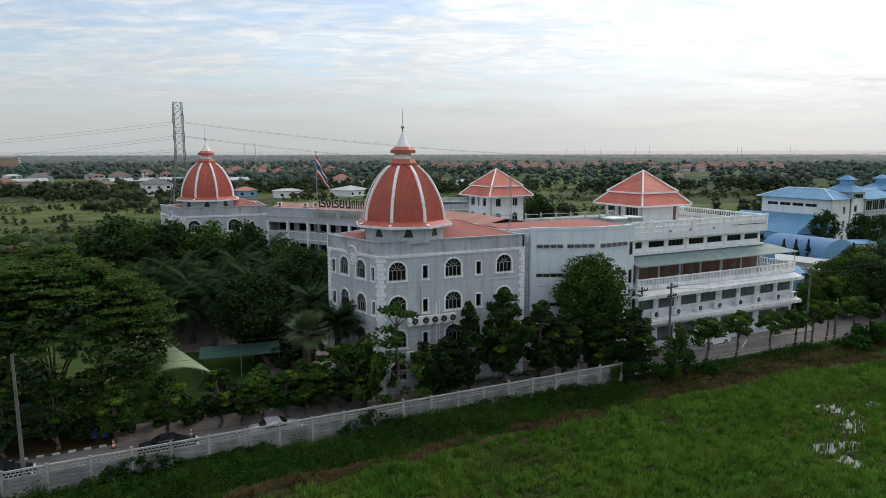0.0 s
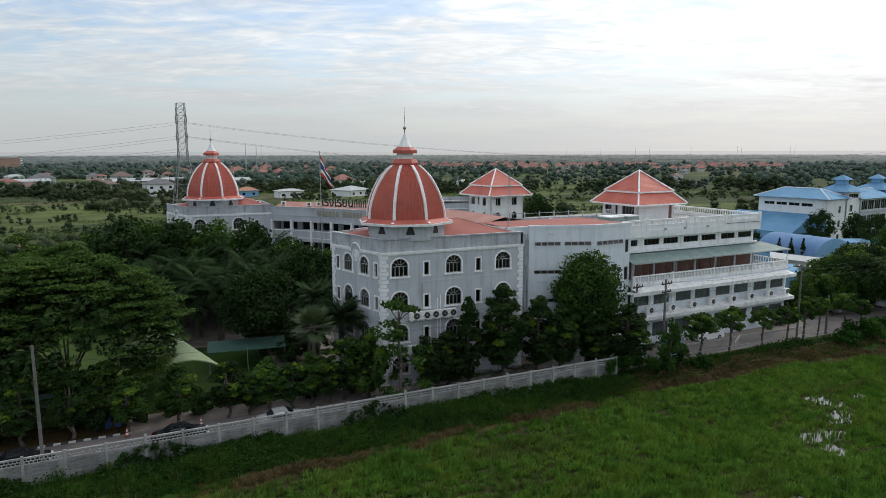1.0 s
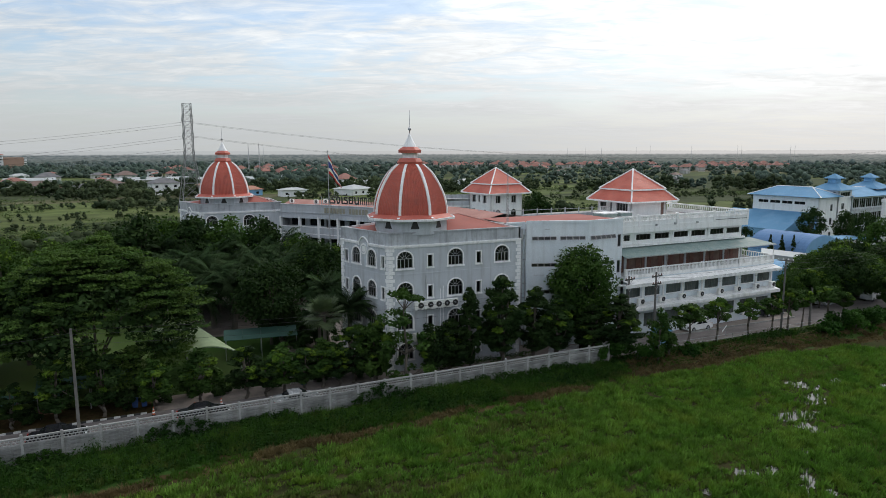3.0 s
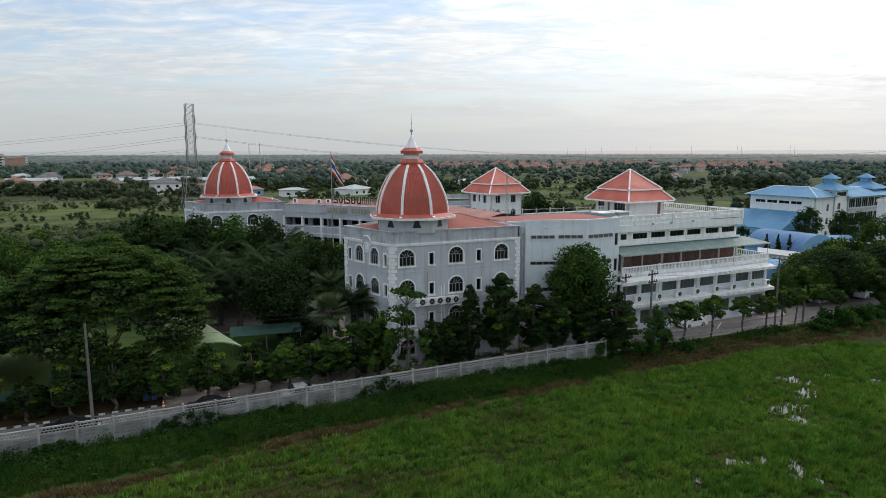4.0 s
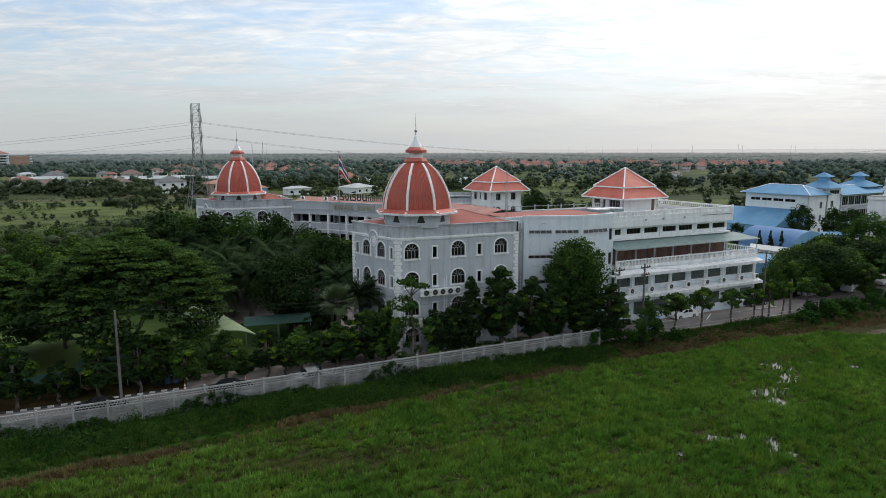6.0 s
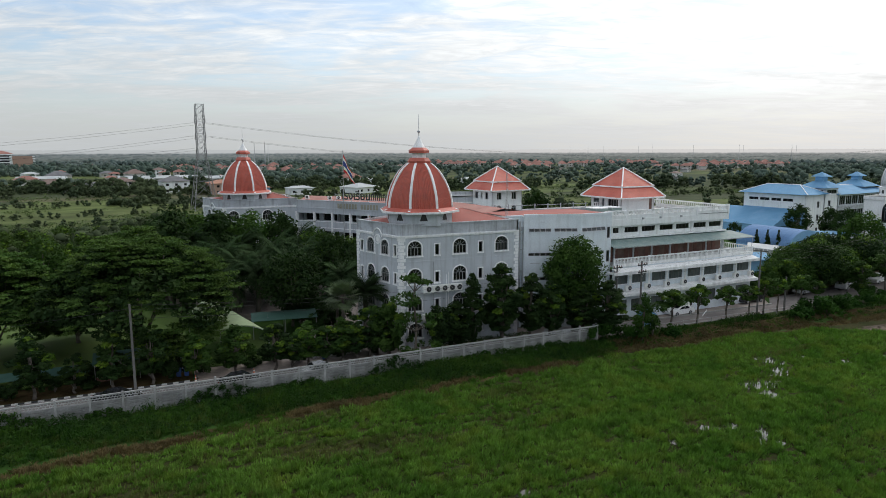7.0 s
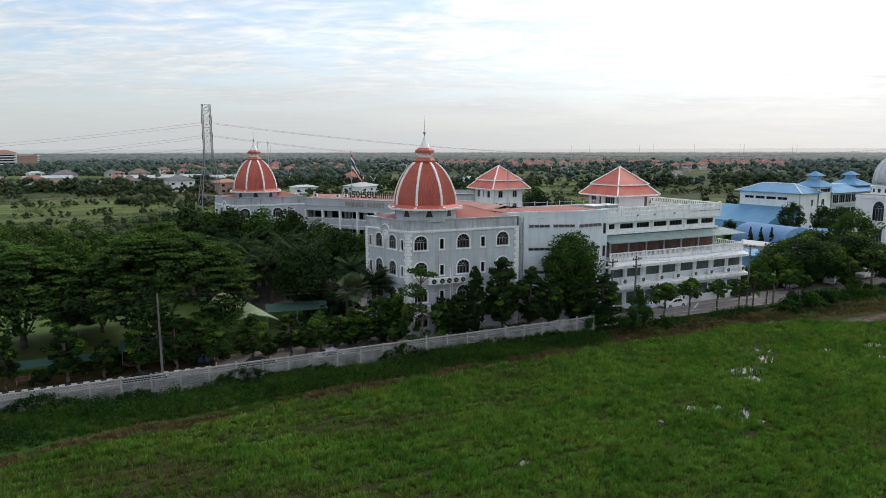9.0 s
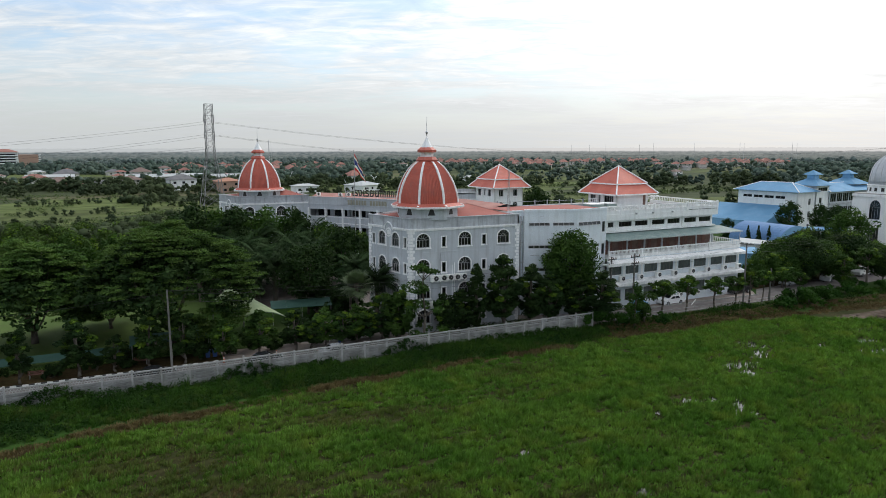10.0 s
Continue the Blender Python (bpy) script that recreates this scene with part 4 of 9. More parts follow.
    for word, n, u in (("a", 7, 1.6), ("b", 6, 6.9)):
        for k in range(n):
            bm = boxes((u + k * 0.66, u + k * 0.66 + 0.48, -0.22, -0.165, 13.95, 14.85), m=mm)
            part("letter_bar", bm, M["gold"], G)
    return G


gallery_wing()


def roof_sign():
    """Dark letters on a frame along the roof edge: the word for school, then the name as plain bars."""
    a, b = Vector((3.1, 44.2, 15.25)), Vector((11.6, 33.4, 15.25))
    ang = math.atan2(b.y - a.y, b.x - a.x)
    S = thing("roof_sign", Matrix.Translation(a) @ Matrix.Rotation(ang, 4, "Z"), "black upright sign letters on a steel rail along the roof", "sign")
    cu = bpy.data.curves.new("sign_word", "FONT")
    cu.body, cu.size, cu.extrude, cu.offset = "โรงเรียน", 2.6, 0.05, 0.035
    tmp = bpy.data.objects.new("sign_word", cu)
    me = bpy.data.meshes.new_from_object(tmp)
    bpy.data.objects.remove(tmp)
    xs = [v.co.x for v in me.vertices]
    me.transform(Matrix.Translation((1.6, 0, 0.45)) @ Matrix.Rotation(radians(90), 4, "X") @ Matrix.Diagonal((6.3 / max(max(xs) - min(xs), 0.1), 0.82, 1, 1)) @ Matrix.Translation((-min(xs), 0, 0)))
    me.materials.append(M["black"])
    tagged(again("sign_word", me, S), "black Thai lettering")
    for k in range(6):
        u = 8.15 + k * 0.82
        part("letter_bar", boxes((u, u + 0.14, -0.05, 0.05, 0.45, 1.55), (u + 0.14, u + 0.42, -0.05, 0.05, 1.38, 1.6), (u + 0.42, u + 0.56, -0.05, 0.05, 0.45, 1.5 if k % 2 else 1.75)), M["black"], S)
    part("rail", boxes((0, 13.2, 0.06, 0.12, 0.36, 0.44), (0, 13.2, 0.06, 0.12, 1.2, 1.26)), M["frame"], S)
    for k in range(8):
        bm = boxes((k * 1.85, k * 1.85 + 0.08, 0.06, 0.14, -0.4, 1.5))
        part("support", bm, M["frame"], S)


roof_sign()
for x, y in ((-5.0, 53.8), (-1.2, 50.6), (2.3, 46.9), (3.9, 46.6)):
    cooling_unit(pose(x + 0.9, y + 0.9, 15.38, 0, 0, -50), "cooling units on the gallery wing roof", "off-white cooling unit on a red roof")


# ---- plain classroom block beside the pavilion
def classroom_block():
    B = thing("classroom_block", pose(0, 0, 0), "plain off-white four-storey block with narrow window strips", "school building")
    p = [(16.32, 3.4), (18.9, 3.4), (18.9, 2.9), (26.3, 0.3), (31.95, 0.9)]
    outline = p + [(31.95, 20), (16.4, 20)]
    segs = list(zip(p, p[1:]))
    strips = {2: [(0.65, 3.75, 13.45, 13.9), (4.2, 7.4, 13.45, 13.9), (0.65, 3.9, 10.1, 10.55), (4.2, 7.4, 10.1, 10.55), (0.65, 3.9, 6.7, 7.15), (4.2, 7.4, 6.7, 7.15)],
              3: [(0.25, 4.5, 13.38, 13.88), (0.25, 4.4, 10.05, 10.5), (4.85, 5.45, 12.2, 13.8), (4.85, 5.45, 8.8, 10.45)],
              0: [(0.6, 1.7, 12.35, 13.3, ), (0.6, 1.7, 9.0, 9.95), (0.6, 1.7, 5.6, 6.5)]}
    bm = bmesh.new()
    for k, ((a, b), (c, d)) in enumerate(segs):
        mm = Matrix.Translation((a, b, 0)) @ Matrix.Rotation(math.atan2(d - b, c - a), 4, "Z")
        wall_sheet(bm, mm, math.hypot(c - a, d - b), 0, 15.5, [(*o, None) for o in strips.get(k, [])])
    q = p[-1:] + outline[5:] + p[:1]
    for (a, b), (c, d) in zip(q, q[1:]):
        wall_sheet(bm, Matrix.Translation((a, b, 0)) @ Matrix.Rotation(math.atan2(d - b, c - a), 4, "Z"), math.hypot(c - a, d - b), 0, 14.7, [])
    wall = part("wall", bm, M["blockwall"], B)
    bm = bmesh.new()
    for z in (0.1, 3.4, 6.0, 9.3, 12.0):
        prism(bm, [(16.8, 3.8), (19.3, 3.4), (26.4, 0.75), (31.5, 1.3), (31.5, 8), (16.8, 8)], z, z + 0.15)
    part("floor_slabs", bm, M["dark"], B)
    for k, rows in strips.items():
        (a, b), (c, d) = segs[k]
        mm = Matrix.Translation((a, b, 0)) @ Matrix.Rotation(math.atan2(d - b, c - a), 4, "Z")
        for u0, u1, z0, z1 in rows:
            n = max(1, round((u1 - u0) / 0.78))
            for i in range(n):
                w = (u1 - u0) / n
                x0 = u0 + i * w
                # a top-hung sash, some pushed open at the foot
                tilt = 0.12 if (z0 > 13 and k >= 2 and u1 - u0 > 1) else 0.0
                bmf = bmesh.new()
                for r in ((x0 + 0.03, x0 + 0.07, z0, z1), (x0 + w - 0.07, x0 + w - 0.03, z0, z1), (x0 + 0.03, x0 + w - 0.03, z0, z0 + 0.05), (x0 + 0.03, x0 + w - 0.03, z1 - 0.05, z1)):
                    box(bmf, r[0], r[1], 0.03, 0.08, r[2], r[3])
                for v in bmf.verts:
                    v.co.y -= tilt * 1.6 * (z1 - v.co.z) / (z1 - z0)
                bmf.transform(mm)
                sash = part("window", bmf, M["frame"], wall)
                bmp = bmesh.new()
                face(bmp, *[mm @ Vector((x, 0.06 - tilt * 1.6 * (z1 - z) / (z1 - z0), z)) for x, z in ((x0 + 0.06, z0 + 0.04), (x0 + w - 0.06, z0 + 0.04), (x0 + w - 0.06, z1 - 0.04), (x0 + 0.06, z1 - 0.04))])
                pn = part("pane", bmp, M["glass"], sash)
                pn.visible_shadow = False
    bm = bmesh.new()
    for (a, b), (c, d) in segs[2:]:
        mm = Matrix.Translation((a, b, 0)) @ Matrix.Rotation(math.atan2(d - b, c - a), 4, "Z")
        ln = math.hypot(c - a, d - b)
        box(bm, 0, ln, -0.06, 0.3, 15.5, 15.84, mm)
    box(bm, 16.4, 18.95, 3.3, 3.6, 15.5, 15.7)
    part("coping", bm, M["blockwall"], B)
    bm = bmesh.new()
    face(bm, (16.45, 3.7, 15.65), (18.95, 3.4, 15.65), (26.3, 0.7, 15.8), (31.0, 1.3, 15.8), (28.0, 7.6, 15.72), (20.5, 8.2, 15.72))
    face(bm, (28.0, 7.6, 15.72), (31.0, 1.3, 15.8), (31.9, 11.0, 15.54))
    face(bm, (20.5, 8.2, 15.72), (16.5, 11.0, 15.54), (16.45, 3.7, 15.65))
    face(bm, (20.5, 8.2, 15.72), (28.0, 7.6, 15.72), (31.9, 11.0, 15.54), (16.5, 11.0, 15.54))
    part("roof", bm, M["redflat"], B, "faded red low-pitched sheet roof")
    part("roof_deck", boxes((16.7, 31.6, 11.1, 19.7, 14.3, 14.6)), M["concrete"], B)
    # pipes in the recess
    for x, y, r in ((17.0, 3.2, 0.06), (18.4, 3.2, 0.12), (18.75, 2.95, 0.06)):
        bm = bmesh.new()
        tube(bm, (x, y, 0.1), (x, y, 14.9), r, seg=6)
        for z in (2, 5, 8, 11, 14):
            box(bm, x - r - 0.05, x + r + 0.05, y - r - 0.02, y + 0.3, z, z + 0.06)
        part("rain_pipe", bm, M["frame"], B)
    bm = boxes((18.25, 18.55, 2.9, 3.15, 13.6, 14.2))
    part("pipe_head", bm, M["frame"], B)
    for u, z in ((0.9, 8.9), (1.6, 8.9), (2.2, 14.6)):
        a, b = Vector((18.9, 2.9, 0)), Vector((26.3, 0.3, 0))
        d = (b - a).normalized()
        bm = bmesh.new()
        q0 = a + d * u
        tube(bm, (q0.x, q0.y - 0.1, z + 0.2), (q0.x + 0.5, q0.y - 0.45, z + 0.2), 0.03, seg=5)
        part("pipe_stub", bm, M["frame"], B)


classroom_block()

L_TURN = 2.6
L_ORIGIN = (31.98, 0.2)


# ---- long terraced classroom wing along the road
def long_wing():
    W = thing("terraced_wing", pose(*L_ORIGIN, 0, 0, 0, L_TURN), "white four-storey school wing with stepped terraces and green awnings", "school building")
    LEN = 28.3
    # ground and first floor wall, with wide windows between piers
    ops = []
    bays = [(0.3, 2.75), (3.55, 6.15), (7.3, 9.95), (10.65, 13.35), (14.45, 17.1), (17.9, 20.6), (21.7, 24.35), (25.1, 27.75)]
    for u0, u1 in bays:
        ops.append((u0, u1, 5.45, 6.85, None))
        ops.append((u0, u1, 1.3, 3.1, None))
    bm = bmesh.new()
    wall_sheet(bm, Matrix.Identity(4), LEN, 0, 8.0, ops)
    wall_sheet(bm, pose(LEN, 0, 0, 0, 0, 90), 18, 0, 8.0, [])
    wall = part("wall", bm, M["blockwall"], W)
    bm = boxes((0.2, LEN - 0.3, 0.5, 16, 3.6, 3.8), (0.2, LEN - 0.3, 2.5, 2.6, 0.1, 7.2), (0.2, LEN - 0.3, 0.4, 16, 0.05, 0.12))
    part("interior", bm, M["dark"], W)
    for i, (u0, u1) in enumerate(bays):
        for z0, z1 in ((5.45, 6.85), (1.3, 3.1)):
            bmf = bmesh.new()
            w = (u1 - u0) / 4
            wall_sheet(bmf, pose(u0, 0.1, 0), u1 - u0, z0, z1, [(w * k + 0.04, w * (k + 1) - 0.04, z0 + 0.06, z1 - 0.06, None) for k in range(4)], 0.06)
            wn = part("window", bmf, M["framedark"], wall)
            for k in range(4):
                a, b = u0 + (u1 - u0) * k / 4 + 0.03, u0 + (u1 - u0) * (k + 1) / 4 - 0.03
                bmp = bmesh.new()
                y = 0.14 if k % 2 else 0.125
                face(bmp, (a, y, z0 + 0.06), (b, y, z0 + 0.06), (b, y, z1 - 0.06), (a, y, z1 - 0.06))
                part("pane", bmp, M["wingglass"], wn)
        part("sill", boxes((u0 - 0.1, u1 + 0.1, -0.12, 0.05, 5.36, 5.45)), M["trim"], W)
    for u in (0.1, 3.15, 6.75, 10.3, 13.9, 17.5, 21.15, 24.75, 28.05):
        part("pier", boxes((u - 0.16, u + 0.16, -0.08, 0.0, 4.35, 7.2)), M["trim"], W)
    # projecting slabs
    for z, x1, y0, lab in ((4.02, LEN + 0.1, -1.35, "stained white canopy slab"), (7.2, LEN + 0.15, -1.4, "stained white terrace slab")):
        bm = boxes((-1.1 if z > 5 else -0.4, x1, y0, -0.002, z, z + 0.16), (-1.1 if z > 5 else -0.4, x1, y0 - 0.06, y0 + 0.16, z - 0.12, z + 0.3))
        bmesh.ops.bevel(bm, geom=[e for e in bm.edges], offset=0.03, segments=1)
        part("canopy_slab", bm, M["slab"], W, lab)
        # slanted top sheets
        n = 14
        for k in range(n):
            u0, u1 = -0.35 + (LEN + 0.4) * k / n, -0.35 + (LEN + 0.4) * (k + 1) / n - 0.03
            bm = bmesh.new()
            face(bm, (u0, y0 + 0.02, z + 0.31), (u1, y0 + 0.02, z + 0.31), (u1, -0.02, z + 0.62), (u0, -0.02, z + 0.62))
            face(bm, (u0, y0 + 0.02, z + 0.17), (u1, y0 + 0.02, z + 0.17), (u1, y0 + 0.02, z + 0.31), (u0, y0 + 0.02, z + 0.31))
            part("slab_sheet", bm, M["slab"], W)
    bm = boxes((0.0, LEN + 0.02, 0.0, 3.3, 8.0, 8.15), (-0.02, LEN + 0.05, -0.12, 0.12, 8.0, 8.42), (LEN - 0.15, LEN + 0.05, 0.12, 9, 8.0, 8.42))
    part("terrace_deck", bm, M["slab"], W)
    # terrace balustrade
    part("handrail", boxes((0, LEN, -0.1, 0.1, 9.1, 9.24), (LEN - 0.16, LEN + 0.02, 0.1, 9, 9.1, 9.24)), M["trim"], W)
    me = None
    for k in range(int(LEN / 0.26)):
        if me is None:
            b0 = part("baluster", boxes((-0.05, 0.05, -0.045, 0.045, 8.42, 9.1)), M["trim"], W)
            me = b0.data
            b0.location = (0.15, 0, 0)
        else:
            again("baluster", me, W, pose(0.15 + 0.26 * k, 0, 0))
    for k in range(20):
        again("baluster", me, W, pose(LEN - 0.06, 0.4 + 0.42 * k, 0))
    for k in range(5):
        part("newel", boxes((7.2 * k - 0.7, 7.2 * k - 0.5, -0.13, 0.13, 8.42, 9.32)) if k else boxes((0.0, 0.2, -0.13, 0.13, 8.42, 9.32)), M["trim"], W)
    # recessed red-brown partition behind the terrace
    Y2 = 3.1
    part("terrace_wall", boxes((0, 25.1, Y2, Y2 + 0.2, 8.15, 11.3), (24.9, 25.1, Y2 + 0.2, Y2 + 6, 8.15, 11.3)), M["brickred"], W, "red-brown timber and brick partition")
    for u in (0.1, 2.5, 6.15, 9.75, 13.5, 17.25, 21.15, 24.9):
        part("column", boxes((u, u + 0.3, Y2 - 0.16, Y2, 8.15, 11.2)), M["wall"], W)
    for k in range(24):
        u = 0.62 + 1.0 * k
        if (k % 4) != 3:
            part("shutter", boxes((u, u + 0.72, Y2 - 0.06, Y2 - 0.01, 8.25, 10.2)), M["woodred"], W)
        if k % 3 == 1:
            part("transom", boxes((u - 0.2, u + 1.0, Y2 - 0.05, Y2 - 0.012, 10.28, 10.75)), M["carglass"], W)
    # sloping green awning in sheets
    n = 16
    for k in range(n):
        u0, u1 = k / n, (k + 1) / n
        bm = bmesh.new()
        verts = []
        m = 14
        for i in range(m + 1):
            u = u0 + (u1 - u0) * i / m
            e = 0.035 if i % 2 else 0.0
            verts.append((bm.verts.new((0.02 + 28.7 * u, -0.15, 10.76 + e)), bm.verts.new((0.02 + 26.6 * u, Y2 - 0.02, 11.55 + e))))
        for (p, q), (r, s) in zip(verts, verts[1:]):
            bm.faces.new((p, r, s, q))
        part("awning_sheet", bm, M["awning"], W)
    part("awning_beam", boxes((0, LEN + 0.4, -0.14, -0.08, 10.66, 10.74), (0, 27.4, 1.4, 1.48, 11.02, 11.1)), M["frame"], W)
    for k in range(5):
        bm = bmesh.new()
        tube(bm, (7.0 * k + 0.1, -0.02, 9.1), (7.0 * k + 0.1, -0.1, 10.69), 0.05, seg=6)
        part("awning_post", bm, M["frame"], W)
    # top floor: wall, strip windows, heavy band, roof balustrade
    Y3 = 3.05
    TL = 24.85
    tops = [(u0, u1, 12.4, 13.18) for u0, u1 in ((0.2, 1.3), (2.3, 3.4), (4.5, 7.1), (7.82, 10.42), (11.38, 14.05), (14.7, 17.4), (18.42, 21.1), (21.75, 24.4))]
    bm = bmesh.new()
    wall_sheet(bm, Matrix.Translation((0, Y3, 0)), TL, 11.3, 14.2, [(*o, None) for o in tops])
    wall_sheet(bm, pose(TL, Y3, 0, 0, 0, 90), 15, 8.0, 14.2, [])
    up = part("upper_wall", bm, M["white"], W)
    part("upper_interior", boxes((0.1, TL - 0.3, Y3 + 2.5, Y3 + 2.6, 11.4, 14.0), (0.1, TL - 0.3, Y3 + 0.3, Y3 + 12, 11.3, 11.4)), M["dark"], W)
    for u0, u1, z0, z1 in tops:
        bmf = bmesh.new()
        w = (u1 - u0) / 4
        wall_sheet(bmf, pose(u0, Y3 + 0.09, 0), u1 - u0, z0, z1, [(w * k + 0.03, w * (k + 1) - 0.03, z0 + 0.05, z1 - 0.05, None) for k in range(4)], 0.06)
        wn = part("window", bmf, M["framedark"], up)
        bmp = bmesh.new()
        face(bmp, (u0, Y3 + 0.12, z0), (u1, Y3 + 0.12, z0), (u1, Y3 + 0.12, z1), (u0, Y3 + 0.12, z1))
        pn = part("pane", bmp, M["glass"], wn)
        pn.visible_shadow = False
    for u in (1.85, 3.95, 7.45, 10.9, 14.4, 17.9, 21.4, 24.65):
        part("pier", boxes((u - 0.12, u + 0.12, Y3 - 0.07, Y3, 11.9, 13.6)), M["trim"], W)
    part("ledge", boxes((0, TL + 0.3, Y3 - 0.5, Y3 - 0.002, 11.62, 11.86)), M["slab"], W)
    part("roof_band", boxes((0, TL + 0.3, Y3 - 0.85, Y3 + 0.3, 13.55, 14.5), (0, TL + 0.26, Y3 - 0.78, Y3 + 0.3, 14.504, 15.0), (TL + 0.02, TL + 0.3, Y3 + 0.3, Y3 + 15, 13.55, 15.0)), M["white"], W, "streaked white roof edge band")
    part("roof_deck", boxes((0, TL + 0.6, Y3 + 0.3, 24, 14.2, 14.4)), M["concrete"], W)
    part("roof_rail", boxes((0.1, TL + 0.35, Y3 - 0.86, Y3 - 0.62, 15.6, 15.78), (0.1, TL + 0.3, Y3 - 0.80, Y3 - 0.66, 15.0, 15.1), (TL + 0.05, TL + 0.35, Y3 - 0.6, Y3 + 15, 15.6, 15.78), (9.0, TL + 0.3, 16, 16.2, 15.7, 15.86)), M["trim"], W)
    me = None
    for k in range(int((TL - 0.2) / 0.28)):
        mm = pose(0.3 + 0.28 * k, Y3 - 0.74, 0)
        if me is None:
            b0 = part("roof_baluster", boxes((-0.055, 0.055, -0.055, 0.055, 15.1, 15.6)), M["trim"], W)
            b0.matrix_basis = mm
            me = b0.data
        else:
            again("roof_baluster", me, W, mm)
    for k in range(36):
        again("roof_baluster", me, W, pose(TL + 0.2, Y3 - 0.3 + 0.42 * k, 0))
        again("roof_baluster", me, W, pose(9.2 + 0.42 * k, 16.1, 0.1))
    for u in (4.1, 11.0, 18.15, TL + 0.1):
        part("roof_newel", boxes((u - 0.16, u + 0.16, Y3 - 0.92, Y3 - 0.58, 14.4, 15.95)), M["trim"], W)
    part("water_pipe", boxes((18.4, TL + 0.2, Y3 - 0.90, Y3 - 0.85, 14.60, 14.66)), M["black"], W)
    for u in (7.0, 10.4, 14.6):
        part("scupper", boxes((u, u + 0.22, Y3 - 1.1, Y3 - 0.85, 14.35, 14.62)), M["frame"], W)
    return W


long_wing()
mL = pose(*L_ORIGIN, 0, 0, 0, L_TURN)
for u in (2.3, 5.9, 9.6, 13.0, 16.8, 20.25, 24.1, 27.5):
    cooling_unit(mL @ pose(u - 0.1, -0.55, 4.62) @ Matrix.Scale(1.2, 4), "cooling units along the terraced wing")
for u in (14.6, 18.4, 22.2):
    cooling_unit(mL @ pose(u, -0.37, 1.0), "cooling units along the terraced wing")


# ---- square towers with two-tier red roofs
def roof_tower(cx, cy, turn, z0, ztop, tall):
    T = thing("roof_tower", pose(cx, cy, 0, 0, 0, turn), "white square tower with a two-tier red tiled roof and white hips", "tower", "red-roofed towers")
    h, zt = 3.65, ztop - 0.05
    rows = []
    if tall:
        rows = [[(c - 0.55, c + 0.55, zt - 1.85, zt - 0.45, None) for c in (1.6, 5.3)], [(c - 0.6, c + 0.6, zt - 4.7, zt - 3.05, zt - 3.6) for c in (1.6, 5.3)], [(c - 0.6, c + 0.6, zt - 8.2, zt - 6.5, zt - 7.1) for c in (1.6, 5.3)]]
    bm = bmesh.new()
    wins = []
    for k in range(4):
        mm = Matrix.Rotation(math.pi / 2 * k, 4, "Z") @ Matrix.Translation((-h, -h, 0))
        ops = []
        if tall:
            ops = [o for r in rows for o in r]
            if k == 3:
                ops = ops + [(3.15, 3.65, zt - 1.75, zt - 0.5, None)]
        elif k == 3:
            ops = [(0.6, 2.0, zt - 1.65, zt - 0.3, None), (2.75, 3.3, zt - 1.65, zt - 0.3, None), (4.2, 6.6, zt - 1.75, zt - 0.3, None)]
        elif k == 0:
            ops = [(6.15, 6.85, z0 + 0.1, zt - 0.25, None)]
        wall_sheet(bm, mm, 2 * h, z0, zt, ops, 0.2)
        wins += [(mm, o, k) for o in ops]
    wall = part("wall", bm, M["white"], T)
    part("interior", boxes((-h + 1, h - 1, -h + 1, h - 1, z0 + 0.05, zt - 0.1)), M["dark"], T)
    for mm, o, k in wins:
        if not tall and k == 0:
            part("door", boxes((o[0] + 0.03, o[1] - 0.03, 0.08, 0.14, o[2], o[3] - 0.03), m=mm), M["brickred"], T, "brown timber door")
            continue
        window(wall, mm @ pose((o[0] + o[1]) / 2, 0, o[2]), o[1] - o[0], o[3] - o[2], None if o[4] is None else round(o[4] - o[2], 2), 0.1, 2 if o[1] - o[0] < 1.5 else 4)
    tiers = ((4.85, ztop - 0.02, 3.35, ztop + 1.6), (3.5, ztop + 1.72, 0.05, ztop + 4.66))
    for r0, za, r1, zb in tiers:
        bm = bmesh.new()
        s0 = [(-r0, -r0), (r0, -r0), (r0, r0), (-r0, r0)]
        for k in range(4):
            (a, b), (c, d) = s0[k], s0[(k + 1) % 4]
            f = r1 / r0
            # tile courses as shallow steps
            n = 10 if r1 > 1 else 18
            for i in range(n):
                t0, t1 = i / n, (i + 1) / n
                g0, g1 = 1 + (f - 1) * t0, 1 + (f - 1) * t1
                zz0, zz1 = za + (zb - za) * t0, za + (zb - za) * t1
                face(bm, (a * g0, b * g0, zz0 + 0.014), (c * g0, d * g0, zz0 + 0.014), (c * g1, d * g1, zz1), (a * g1, b * g1, zz1))
                face(bm, (a * g0, b * g0, zz0), (c * g0, d * g0, zz0), (c * g0, d * g0, zz0 + 0.014), (a * g0, b * g0, zz0 + 0.014))
        face(bm, *[(x, y, za - 0.02) for x, y in reversed(s0)])
        part("roof", bm, M["redtile"], T)
        for k in range(4):
            a, b = s0[k]
            bm = bmesh.new()
            tube(bm, (a * 1.02, b * 1.02, za + 0.02), (a * r1 / r0, b * r1 / r0, zb + 0.06), 0.14, 0.11, seg=6)
            part("hip_capping", bm, M["trim"], T)
        bm = bmesh.new()
        for k in range(4):
            mm = Matrix.Rotation(math.pi / 2 * k, 4, "Z")
            box(bm, -r0 - 0.06, r0 + 0.06, -r0 - 0.06, -r0 + 0.06, za - 0.14, za + 0.07, mm)
        part("eaves_board", bm, M["trim"], T)
    bm = bmesh.new()
    lathe(bm, [(0.16, ztop + 4.6), (0.2, ztop + 4.72), (0.05, ztop + 4.86)], 8)
